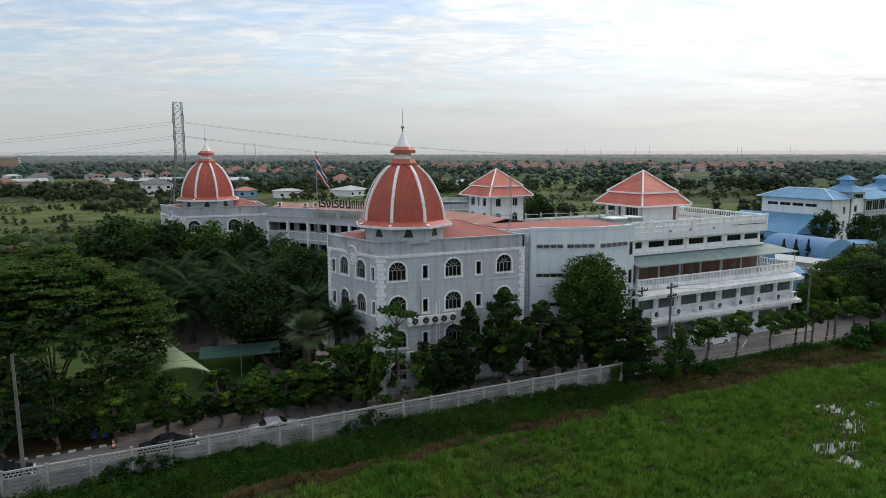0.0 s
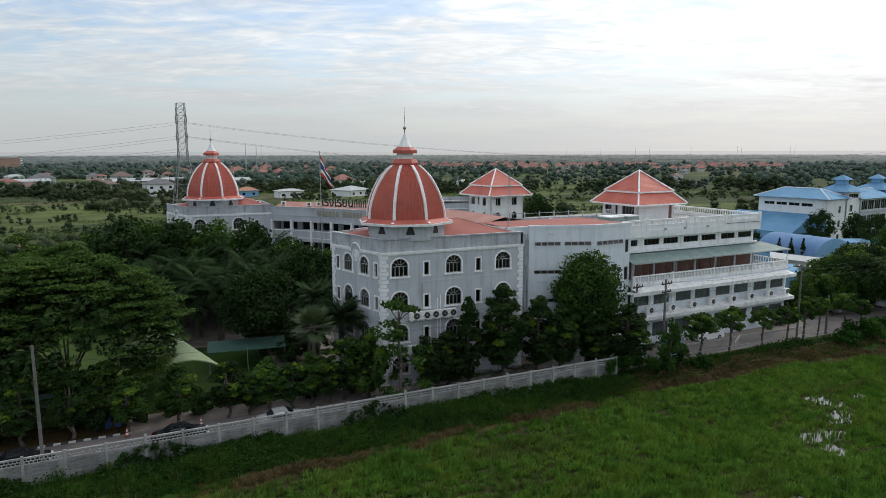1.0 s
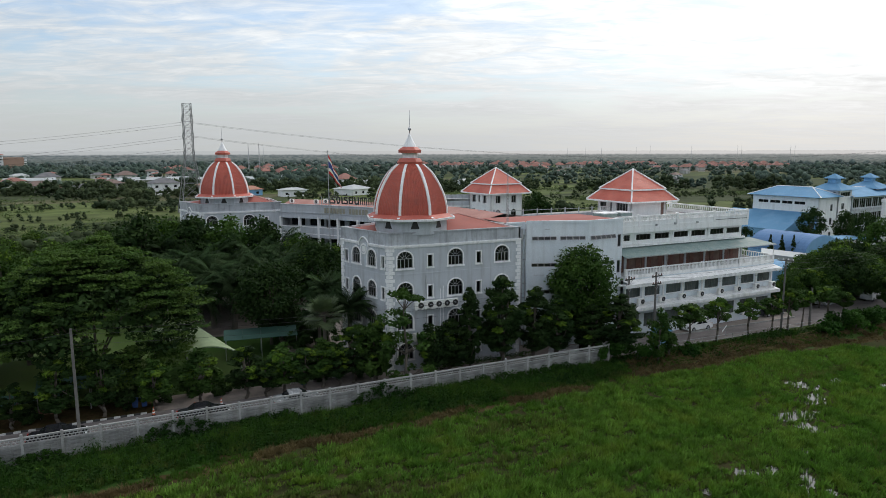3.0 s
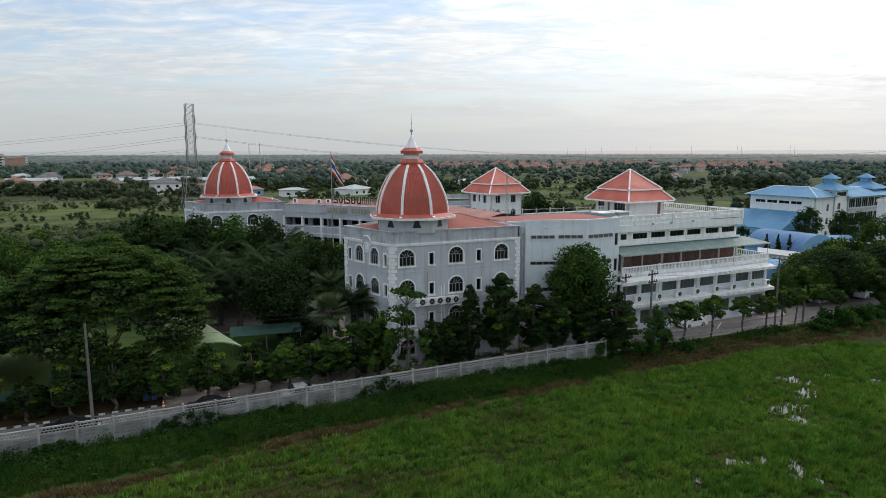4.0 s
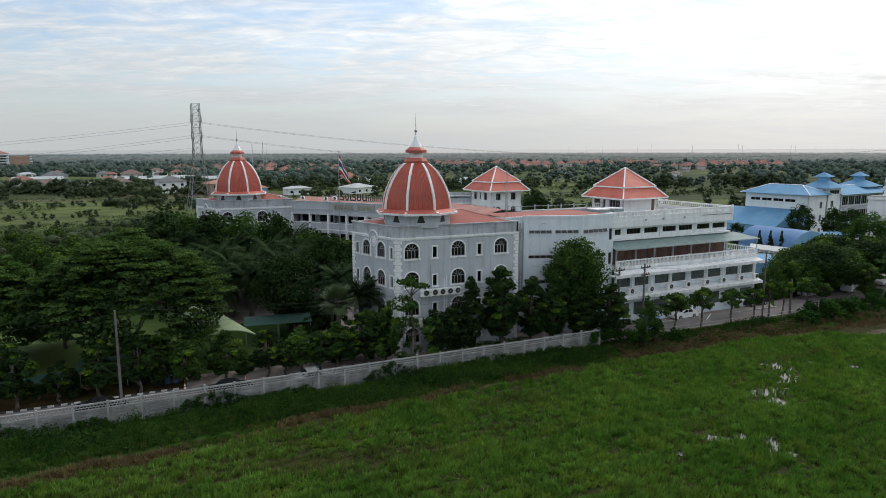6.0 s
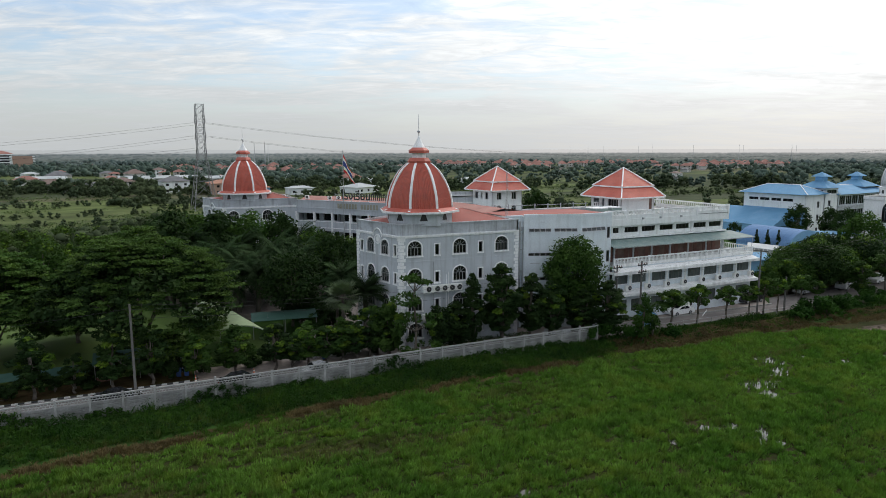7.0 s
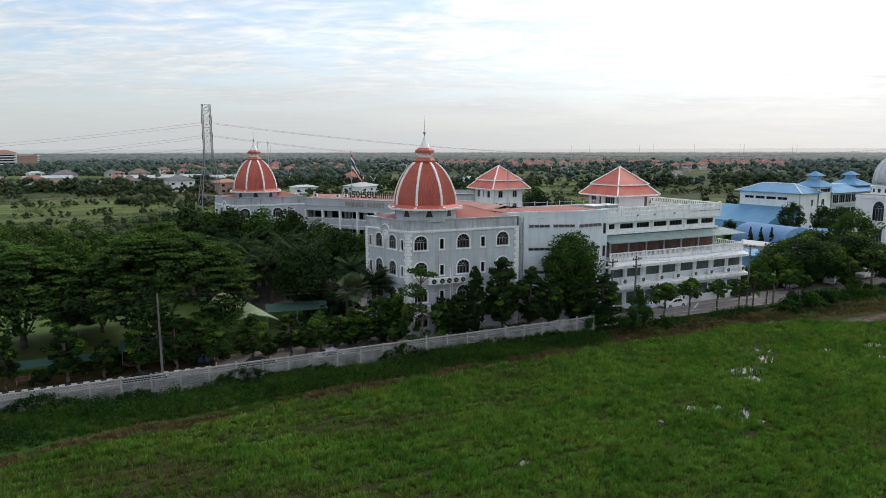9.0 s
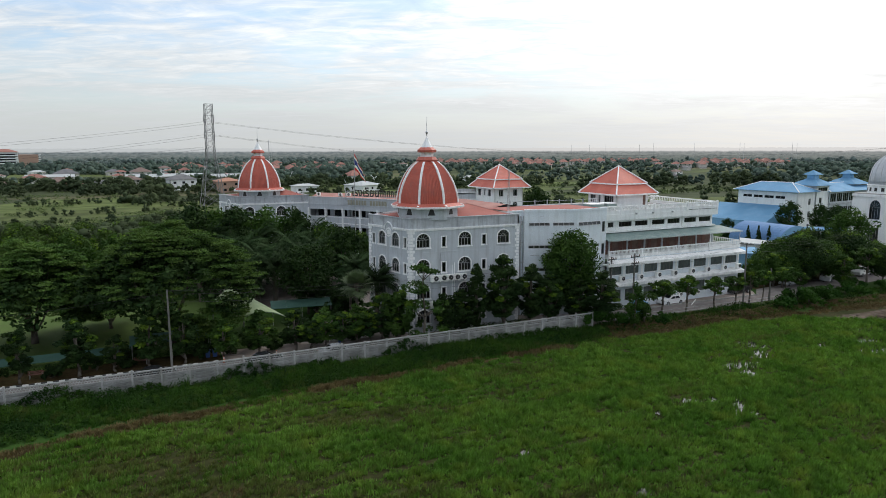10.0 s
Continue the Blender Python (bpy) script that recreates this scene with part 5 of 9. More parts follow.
    part("finial", bm, M["trim"], T)
    return T


roof_tower(45.7, 15.9, 5.0, 14.4, 16.8, False)
roof_tower(38.3, 47.0, 7.0, 0.0, 16.45, True)

# water tanks and a white canopy beside the nearer tower
for k, (x, y, l) in enumerate(((36.5, 10.5, 2.6), (39.6, 10.8, 2.2))):
    R = thing("roof_canopy", pose(x, y, 14.4, 0, 0, 5), "small dark green sheet canopy with a white edge on the roof", "canopy", "roof canopies")
    part("canopy_top", boxes((-l / 2, l / 2, -1.2, 1.2, 1.05, 1.18)), M["trim"], R)
    part("canopy_skirt", boxes((-l / 2 + 0.05, l / 2 - 0.05, -1.16, 1.16, 0.62, 1.045)), M["awning"], R)
    for sx in (-1, 1):
        for sy in (-1, 1):
            part("post", boxes((sx * (l / 2 - 0.12) - 0.04, sx * (l / 2 - 0.12) + 0.04, sy * 1.1 - 0.04, sy * 1.1 + 0.04, 0, 0.7)), M["frame"], R)


# ---- rear wing seen between the dome and the far tower
def rear_wing():
    R = thing("rear_wing", pose(22, 53.5, 0, 0, 0, -13), "grey school wing with stacked galleries behind the court", "school building")
    part("wall", boxes((0, 13.5, 2.2, 9, 0, 15.0)), M["wall"], R)
    for z in (3.4, 6.9, 10.3, 13.7):
        part("gallery_floor", boxes((-0.2, 13.6, 0, 2.198, z - 0.25, z)), M["trim"], R)
        part("gallery_parapet", boxes((-0.2, 13.6, -0.02, 0.14, z, z + 0.95)), M["wall"], R)
        for k in range(5):
            part("column", boxes((0.2 + 3.2 * k, 0.55 + 3.2 * k, 0.2, 0.5, z - 3.4, z - 0.25)), M["trim"], R)
    part("roof_slab", boxes((-0.4, 13.9, -0.3, 9.3, 15.0, 15.25)), M["slab"], R)
    part("parapet", boxes((-0.4, 13.9, -0.3, -0.1, 15.25, 15.9)), M["parapet"], R)


rear_wing()


def roof_walkway():
    """A low grey parapet with posts across the flat roofs."""
    R = thing("roof_parapet", pose(20.5, 19.5, 0, 0, 0, -4), "low grey roof parapet wall with short posts", "parapet")
    part("base", boxes((0, 20, 0, 0.2, 14.3, 14.85)), M["parapet"], R)
    for k in range(9):
        part("post", boxes((0.2 + 2.4 * k, 0.34 + 2.4 * k, 0.03, 0.17, 14.85, 15.75)), M["parapet"], R)
    part("rail", boxes((0.1, 19.9, 0.07, 0.13, 15.5, 15.56)), M["frame"], R)


roof_walkway()


# ---- aerial mast on the pavilion roof
def mast(x, y, z, h):
    A = thing("antenna_mast", pose(x, y, z), "thin lattice antenna mast on the roof", "antenna")
    bm = bmesh.new()
    for a in range(3):
        c, s = math.cos(a * 2.094), math.sin(a * 2.094)
        tube(bm, (0.18 * c, 0.18 * s, 0), (0.12 * c, 0.12 * s, h), 0.022, seg=4)
    for k in range(int(h / 0.4)):
        for a in range(3):
            c, s = 0.16 * math.cos(a * 2.094), 0.16 * math.sin(a * 2.094)
            c2, s2 = 0.16 * math.cos((a + 1) * 2.094), 0.16 * math.sin((a + 1) * 2.094)
            tube(bm, (c, s, 0.4 * k), (c2, s2, 0.4 * k + 0.4), 0.012, seg=3)
    part("lattice", bm, M["steel"], A)
    part("base_plate", boxes((-0.3, 0.3, -0.3, 0.3, -0.02, 0.03)), M["steel"], A)


mast(16.8, 4.0, 15.5, 6.2)


# ---- flagpole with the national flag
def flagpole():
    F = thing("flagpole", pose(0.47, 27.8, 0), "tall grey flagpole flying a red, white and blue flag", "flagpole")
    bm = bmesh.new()
    tube(bm, (0, 0, 0), (0, 0, 24.3), 0.09, 0.05, seg=8)
    lathe(bm, [(0.02, 24.3), (0.1, 24.38), (0.02, 24.5)], 8)
    part("pole", bm, M["steel"], F)
    part("plinth", boxes((-1.2, 1.2, -1.2, 1.2, 0, 0.3), (-0.7, 0.7, -0.7, 0.7, 0.3, 0.7)), M["concrete"], F)
    # cloth half hanging in light wind: five bands drooping from the pole
    bands = [(0.0, 1 / 6, "flagred"), (1 / 6, 2 / 6, "flagwhite"), (2 / 6, 4 / 6, "flagblue"), (4 / 6, 5 / 6, "flagwhite"), (5 / 6, 1.0, "flagred")]
    W, H = 4.6, 3.1
    cols = 24

    def cloth(u, v):
        t = u / cols
        x = 0.08 + 0.30 * W * t + 0.5 * v * t ** 0.5 + 0.08 * math.sin(9 * t)
        z = 23.9 - H * v * 0.9 - 0.72 * W * t * (1 - 0.35 * v)
        y = 0.26 * math.sin(6.5 * t + 3 * v) * t ** 0.6 + 0.12 * math.sin(13 * t + v * 6)
        return (x * 0.92, y - 0.3 * x, z)
    for v0, v1, mk in bands:
        verts, faces = [], []
        rows = 4
        for j in range(rows + 1):
            for i in range(cols + 1):
                verts.append(cloth(i, v0 + (v1 - v0) * j / rows))
        for j in range(rows):
            for i in range(cols):
                a = j * (cols + 1) + i
                faces.append((a, a + cols + 1, a + cols + 2, a + 1))
        raw("flag_band", verts, faces, M[mk], F, smooth=True)


flagpole()


# ---------------------------------------------------------------- plants
RNG = np.random.default_rng(11)


def leaves(centres, radii, per, size, flat=1.0, up=0.5, rng=RNG):
    """Rhombic leaves scattered in clumps. Returns vertex and face arrays."""
    C = np.repeat(np.asarray(centres, float), per, axis=0)
    R = np.repeat(np.asarray(radii, float), per)
    n = len(C)
    d = rng.normal(size=(n, 3))
    d /= np.linalg.norm(d, axis=1)[:, None] + 1e-9
    rad = R * rng.uniform(0.25, 1.0, n) ** 0.5
    p = C + d * rad[:, None] * np.array([1, 1, flat])
    nrm = d * (1 - up) + np.array([0, 0, 1]) * up + rng.normal(size=(n, 3)) * 0.45
    nrm /= np.linalg.norm(nrm, axis=1)[:, None] + 1e-9
    t = np.cross(nrm, rng.normal(size=(n, 3)))
    t /= np.linalg.norm(t, axis=1)[:, None] + 1e-9
    b = np.cross(nrm, t)
    sz = np.repeat(np.asarray(size, float), per) if np.ndim(size) else size
    s = (sz * rng.uniform(0.6, 1.35, n))[:, None]
    v = np.stack([p - t * s, p + b * s * 0.55 - nrm * s * 0.12, p + t * s, p - b * s * 0.55 - nrm * s * 0.12], axis=1).reshape(-1, 3)
    f = np.arange(n * 4).reshape(-1, 4)
    return v, f


def cores(centres, radii, sides, rng):
    """Uneven solid hearts of far clumps, behind their loose leaves: two rings between two poles, every corner shifted."""
    C, R = np.asarray(centres, float), np.asarray(radii, float)
    n = len(C)
    turn = 2 * math.pi / sides
    low = np.array([(math.cos(turn * k), math.sin(turn * k), -0.25) for k in range(sides)])
    top = np.array([(0.78 * math.cos(turn * (k + 0.5)), 0.78 * math.sin(turn * (k + 0.5)), 0.52) for k in range(sides)])
    shape = np.concatenate([low, top, [(0, 0, 0.95), (0, 0, -0.8)]])
    m = len(shape)
    V = C[:, None, :] + shape[None] * (R[:, None] * rng.uniform(0.8, 1.1, (n, m)))[:, :, None] + rng.normal(size=(n, m, 3)) * (0.14 * R)[:, None, None]
    tri = []
    for k in range(sides):
        q = (k + 1) % sides
        tri += [(k, q, sides + k), (q, sides + q, sides + k), (sides + k, sides + q, 2 * sides), (q, k, 2 * sides + 1)]
    F = np.array(tri)[None] + (np.arange(n) * m)[:, None, None]
    return V.reshape(-1, 3), F.reshape(-1, 3)


def clump_mesh(name, parts, mats):
    """parts: (verts, faces) for each of mats, joined in one mesh."""
    vs, loops, width, idx, o = [], [], [], [], 0
    for k, (v, f) in enumerate(parts):
        vs.append(v)
        loops.append((f + o).ravel())
        width.append(np.full(len(f), f.shape[1]))
        idx.append(np.full(len(f), k))
        o += len(v)
    V, L, W = np.concatenate(vs), np.concatenate(loops), np.concatenate(width)
    me = bpy.data.meshes.new(name)
    me.vertices.add(len(V))
    me.vertices.foreach_set("co", V.astype(np.float32).ravel())
    me.loops.add(len(L))
    me.loops.foreach_set("vertex_index", L.astype(np.int32))
    me.polygons.add(len(W))
    me.polygons.foreach_set("loop_start", (np.cumsum(W) - W).astype(np.int32))
    me.polygons.foreach_set("material_index", np.concatenate(idx).astype(np.int32))
    me.update(calc_edges=True)
    for m in mats:
        me.materials.append(m)
    return me


def limb(bm, pts, r0, r1, seg=6):
    n = len(pts) - 1
    for k, (a, b) in enumerate(zip(pts, pts[1:])):
        tube(bm, a, b, r0 + (r1 - r0) * k / n, r0 + (r1 - r0) * (k + 1) / n, seg)


def bent_tube(bm, pts, r0, r1, seg=4):
    """One connected tube through the points."""
    rings = []
    n = len(pts) - 1
    for k, p in enumerate(pts):
        r = r0 + (r1 - r0) * k / n
        rings.append([bm.verts.new((p[0] + r * math.cos(2 * math.pi * i / seg), p[1] + r * math.sin(2 * math.pi * i / seg), p[2])) for i in range(seg)])
    for a, b in zip(rings, rings[1:]):
        for i in range(seg):
            bm.faces.new((a[i], a[(i + 1) % seg], b[(i + 1) % seg], b[i]))
    bm.faces.new(list(reversed(rings[0])))
    bm.faces.new(rings[-1])


def wood_mesh(trunk, limbs):
    bm = bmesh.new()
    limb(bm, *trunk)
    for l in limbs:
        limb(bm, *l)
    me = bpy.data.meshes.new("trunk")
    bm.to_mesh(me)
    bm.free()
    me.materials.append(M["bark"])
    for p in me.polygons:
        p.use_smooth = True
    return me


def round_tree(h, r, base, n, per, size, seed, main="leafmid", tips=None, taper=0.35):
    """An upright tree: crown of clumps between base and h, radius r. tips: share of clumps with young leaves."""
    rng = np.random.default_rng(seed)
    cz, rz = (h + base) / 2, (h - base) / 2
    cs, rr = [], []
    while len(cs) < n:
        p = rng.normal(size=3)
        p /= np.linalg.norm(p)
        q = p * rng.uniform(0.45, 1.0) ** 0.6
        lean = 1.0 - taper * max(q[2], 0) ** 2
        wob = 0.8 + 0.4 * noise.noise((p[0] * 1.6 + seed, p[1] * 1.6, p[2] * 1.6))
        cs.append((q[0] * r * lean * wob, q[1] * r * lean * wob, cz + q[2] * rz * (0.9 + 0.15 * wob) * 0.92))
        rr.append(r * rng.uniform(0.20, 0.34))
    cs, rr = np.array(cs), np.array(rr)
    young = rng.uniform(size=n) < (tips or 0)
    young &= (cs[:, 2] > cz - 0.3 * rz)
    groups, mats = [], []
    if (~young).any():
        groups.append(leaves(cs[~young], rr[~young], per, size, 0.8, 0.45, rng))
        mats.append(M[main])
    if young.any():
        groups.append(leaves(cs[young], rr[young], per, size, 0.8, 0.45, rng))
        mats.append(M["leafnew"])
    crown = clump_mesh("crown", groups, mats)
    limbs = []
    tr = max(0.09, 0.022 * h)
    for k in range(9):
        c = cs[rng.integers(n)]
        z0 = base * 0.75 + (cz - base * 0.75) * rng.uniform(0, 1)
        limbs.append(([(0, 0, z0), (c[0] * 0.45, c[1] * 0.45, (z0 + c[2]) / 2 - 0.1), tuple(c)], tr * 0.5, 0.02, 5))
    wx, wy = rng.uniform(-0.2, 0.2, 2)
    wood = wood_mesh(([(0, 0, -0.1), (wx, wy, base * 0.6), (wx * 0.4, wy, base + 0.3), (0, 0, cz + rz * 0.4)], tr, tr * 0.3, 7), limbs)
    return wood, crown


def rain_tree(seed, r=10.5, h=14.6, zb=4.2, skirt=0):
    """A broad umbrella crown of feathery tiers, open below, on a low-forking trunk."""
    rng = np.random.default_rng(seed)
    cs, rr = [], []

    def roof(q, a):
        """Height of the crown's upper skin, in uneven lobes."""
        lobe = noise.noise((q * 2.6 * math.cos(a) + seed, q * 2.6 * math.sin(a), 1.0))
        return zb + 0.5 + (h - zb - 0.5) * (1 - (q * 0.985) ** 2.4) ** 0.55 + 1.5 * lobe * (1 - 0.5 * q)
    for k in range(420):
        a, q = rng.uniform(0, 2 * math.pi), math.sqrt(rng.uniform(0.0, 1))
        wob = 0.88 + 0.34 * noise.noise((math.cos(a) * 1.9 + seed, math.sin(a) * 1.9, 0.0))
        cs.append((q * r * wob * math.cos(a), q * r * wob * math.sin(a), roof(q, a) + rng.uniform(-0.8, 0.25)))
        rr.append(rng.uniform(0.6, 1.35))
    cs = np.array(cs)
    low = cs[rng.integers(0, 420, 130)] * np.array([0.88, 0.88, 1]) - np.array([0, 0, 1.7]) * rng.uniform(0.5, 1.4, (130, 1))
    low[:, 2] = np.maximum(low[:, 2], zb - 0.3)
    # inner leaves take a darker green, with the crown's shade put into the colour
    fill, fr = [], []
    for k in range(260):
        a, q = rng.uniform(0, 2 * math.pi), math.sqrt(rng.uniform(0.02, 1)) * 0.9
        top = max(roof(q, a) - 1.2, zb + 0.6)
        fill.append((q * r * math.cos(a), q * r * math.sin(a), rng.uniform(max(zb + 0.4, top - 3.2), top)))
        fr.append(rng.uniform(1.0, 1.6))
    hang = [(0.97 * r * q * math.cos(a), 0.97 * r * q * math.sin(a), z) for q, a, z in zip(rng.uniform(0.6, 0.86, skirt), rng.uniform(-1.7, 0.25, skirt), rng.uniform(2.2, 5.6, skirt))]
    allc = np.concatenate([cs, low, np.array(hang).reshape(-1, 3)])
    allr = np.concatenate([rr, rng.uniform(0.6, 1.2, 130 + skirt)])
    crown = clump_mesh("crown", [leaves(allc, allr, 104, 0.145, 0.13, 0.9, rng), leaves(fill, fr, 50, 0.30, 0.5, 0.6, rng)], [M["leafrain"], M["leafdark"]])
    limbs = []
    for k in range(13):
        c = cs[rng.integers(420)] * np.array([0.8, 0.8, 1])
        limbs.append(([(0.06 * c[0], 0.06 * c[1], 1.7), (c[0] * 0.25, c[1] * 0.25, 4.0), (c[0] * 0.6, c[1] * 0.6, min(c[2] - 1.2, 6.5)), (c[0], c[1], c[2] - 0.2)], 0.14, 0.03, 5))
    return wood_mesh(([(0, 0, -0.1), (0.2, 0.1, 1.0), (0, 0, 2.2)], 0.45, 0.32, 8), limbs), crown


def tiered_tree(seed, h):
    """A slim tree with separate flat tiers of foliage."""
    rng = np.random.default_rng(seed)
    cs, rr, limbs = [], [], []
    for z, r, n in ((h - 0.5, 1.3, 8), (h - 1.9, 1.9, 10), (h - 3.9, 2.4, 12), (h - 6.0, 2.2, 10)):
        for k in range(n):
            a, q = rng.uniform(0, 6.28), math.sqrt(rng.uniform(0.05, 1)) * r
            c = (q * math.cos(a) + 0.5 * math.sin(z), q * math.sin(a), z + rng.uniform(-0.2, 0.3))
            cs.append(c)
            rr.append(rng.uniform(0.4, 0.65))
            if k % 2 == 0:
                limbs.append(([(0, 0, z - 0.9), (c[0] * 0.5, c[1] * 0.5, z - 0.4), c], 0.05, 0.015, 4))
    crown = clump_mesh("crown", [leaves(cs, rr, 42, 0.17, 0.4, 0.65, rng)], [M["leafmid"]])
    return wood_mesh(([(0, 0, -0.1), (0.15, 0, h * 0.4), (-0.05, 0.1, h * 0.7), (0, 0, h - 0.4)], 0.13, 0.03, 6), limbs), crown


def palm_tree(seed, h, nf=24, flen=3.6, droop=1.0, rad=0.17):
    """A feather palm: ringed trunk and arching fronds of narrow leaflets."""
    rng = np.random.default_rng(seed)
    V, F = [], []
    for k in range(nf):
        az = 2 * math.pi * k / nf * 5.0 + rng.uniform(-0.25, 0.25)
        el = rng.uniform(-0.45, 1.4)
        L = flen * rng.uniform(0.85, 1.15)
        ca, sa = math.cos(az), math.sin(az)
        pts = []
        x, z, e = 0.1, 0.0, el
        steps = 15
        for i in range(steps + 1):
            pts.append((x, z, e))
            x += L / steps * math.cos(e)
            z += L / steps * math.sin(e)
            e -= (0.10 + 0.06 * i / steps) * droop
        for i in range(1, steps + 1):
            x, z, e = pts[i]
            ll = 0.85 * math.sin(math.pi * (0.12 + 0.86 * i / steps)) ** 0.6 * (flen / 3.6)
            for sd in (-1, 1):
                for j in range(2):
                    t = j * 0.5
                    xx, zz = x - t * L / steps * math.cos(e), z - t * L / steps * math.sin(e)
                    fw, wd = 0.35 * ll, 0.055
                    hang = rng.uniform(0.25, 0.7) * ll
                    p0 = (xx - wd, 0.02 * sd, zz)
                    p1 = (xx + wd, 0.02 * sd, zz)
                    p2 = (xx + fw, sd * ll * 0.85, zz - hang)
                    o = len(V)
                    for (a, b, c) in (p0, p1, p2, (p2[0] - 0.03, p2[1], p2[2])):
                        V.append((a * ca - b * sa, a * sa + b * ca, h + c))
                    F.append((o, o + 1, o + 2, o + 3))
    crown = clump_mesh("crown", [(np.array(V), np.array(F))], [M["palm"]])
    wx, wy = rng.uniform(-0.5, 0.5, 2)
    bm = bmesh.new()
    n = 14
    pts = [(wx * math.sin(math.pi * k / n), wy * math.sin(math.pi * k / n), -0.1 + (h + 0.15) * k / n) for k in range(n + 1)]
    for k, (a, b) in enumerate(zip(pts, pts[1:])):
        tube(bm, a, b, rad * (1.25 if k < 2 else 1.06), rad * 0.94, 8)
    me = bpy.data.meshes.new("trunk")
    bm.to_mesh(me)
    bm.free()
    me.materials.append(M["bark"])
    return me, crown


def fan_palm(seed, h):
    rng = np.random.default_rng(seed)
    V, F = [], []
    bm = bmesh.new()
    tube(bm, (0, 0, -0.1), (0, 0, h), 0.17, 0.13, 8)
    for k in range(52):
        az, el = rng.uniform(0, 6.28), rng.uniform(-0.95, 1.4)
        d = Vector((math.cos(az) * math.cos(el), math.sin(az) * math.cos(el), math.sin(el)))
        c = Vector((0, 0, h)) + d * rng.uniform(0.8, 1.2)
        tube(bm, (0, 0, h - 0.05), c, 0.02, 0.012, 4)
        side = d.cross(Vector((0, 0, 1))).normalized()
        upv = side.cross(d)
        for j in range(15):
            a = radians(-130 + 260 * j / 14)
            tip = c + (d * math.cos(a) + side * math.sin(a)) * 0.75 - Vector((0, 0, 0.12)) + upv * 0.05
            w = (side * math.cos(a) - d * math.sin(a)) * 0.05
            mid = c + (tip - c) * 0.55
            o = len(V)
            V += [tuple(c), tuple(mid + w), tuple(tip), tuple(mid - w)]
            F.append((o, o + 1, o + 2, o + 3))
    me = bpy.data.meshes.new("trunk")
    bm.to_mesh(me)
    bm.free()
    me.materials.append(M["bark"])
    return me, clump_mesh("crown", [(np.array(V), np.array(F))], [M["fanpalm"]])


def shrub_mesh(seed, r, h, per=60, size=0.16, main="weed"):
    rng = np.random.default_rng(seed)
    cs = [(rng.normal() * r * 0.5, rng.normal() * r * 0.5, h * rng.uniform(0.25, 0.85)) for k in range(16)]
    rr = [r * rng.uniform(0.22, 0.4) for k in range(16)]
    limbs = [([(0, 0, -0.1), (c[0] * 0.5, c[1] * 0.5, c[2] * 0.55), c], 0.04, 0.012, 4) for c in cs[:8]]
    return wood_mesh(([(0, 0, -0.1), (0.02, 0, h * 0.3), (0, 0.03, h * 0.55)], 0.06, 0.03, 5), limbs), clump_mesh("crown", [leaves(cs, rr, per, size, 0.9, 0.4, rng)], [M[main]])


def cypress_mesh(seed, h):
    rng = np.random.default_rng(seed)
    cs, rr = [], []
    for k in range(90):
        t = rng.uniform(0.06, 1)
        a = rng.uniform(0, 6.28)
        r = 0.85 * (1 - t) ** 0.8 * min(1, t * 6)
        cs.append((r * math.cos(a), r * math.sin(a), h * t))
        rr.append(0.5 * (1.15 - t))
    return wood_mesh(([(0, 0, -0.1), (0, 0, h * 0.5), (0, 0, h * 0.95)], 0.12, 0.02, 5), []), clump_mesh("crown", [leaves(cs, rr, 40, 0.14, 1.4, 0.2, rng)], [M["leafdark"]])


def plant(name, meshes, x, y, z=0.0, turn=0.0, s=1.0, label="", category="tree", group="", sz=None):
    T = thing(name, pose(x, y, z, 0, 0, turn) @ Matrix.Diagonal((s, s, sz or s, 1)), label, category, group)
    again("trunk", meshes[0], T)
    again("crown", meshes[1], T)
    return T


# ---- rows of young trees beside the road: x, y, height, crown radius, share of young leaves
STREET = [round_tree(7.0, 1.5, 1.0, 52, 64, 0.17, 21, "leafdark", 0.12), round_tree(7.0, 1.55, 1.0, 54, 62, 0.17, 22, "leafmid", 0.4),
          round_tree(7.0, 1.4, 0.9, 48, 64, 0.17, 23, "leafdark", 0.16), round_tree(11.0, 1.9, 1.4, 110, 84, 0.18, 24, "leafdark", 0.10), round_tree(11.0, 1.5, 1.0, 100, 80, 0.17, 25, "leafdark", 0.05), round_tree(7.0, 1.9, 3.7, 30, 84, 0.18, 26, "leafmid", 0.2), round_tree(7.0, 1.55, 3.0, 24, 84, 0.18, 27, "leafmid", 0.25)]
ROW = ((-60, -1.0, 6.9, 1.8, 0), (-54, -1.2, 6.3, 1.7, 2), (-49, -0.9, 6.9, 1.8, 0), (-44.5, -0.8, 6.7, 1.6, 2), (-39.0, -0.6, 6.9, 2.1, 0), (-35.4, -0.4, 4.6, 1.5, 2), (-31.8, -0.6, 6.3, 1.8, 0), (-28.2, -0.6, 6.7, 1.8, 2), (-23.9, -1.0, 5.3, 1.7, 1), (-19.7, -1.2, 5.9, 2.0, 1),
       (-15.6, -1.2, 5.6, 1.9, 0), (-13.6, -1.5, 4.4, 1.5, 2), (-11.8, -1.0, 5.4, 1.8, 1), (-9.6, -1.4, 4.8, 1.6, 0), (-7.9, -1.2, 5.4, 2.0, 1), (-6.2, -1.5, 5.2, 1.7, 2), (-4.6, -1.2, 6.4, 2.2, 0), (-2.4, -2.2, 5.4, 1.8, 2))
for k, (x, y, h, r, v) in enumerate(ROW):
    plant("street_tree", STREET[v], x, y, 0, 47 * k, r / 1.45, "young green tree with a leafy rounded crown beside the campus road" if v != 1 else "young tree with yellow-green new leaves beside the campus road", "tree", "young trees along the campus road", h / 7.0)
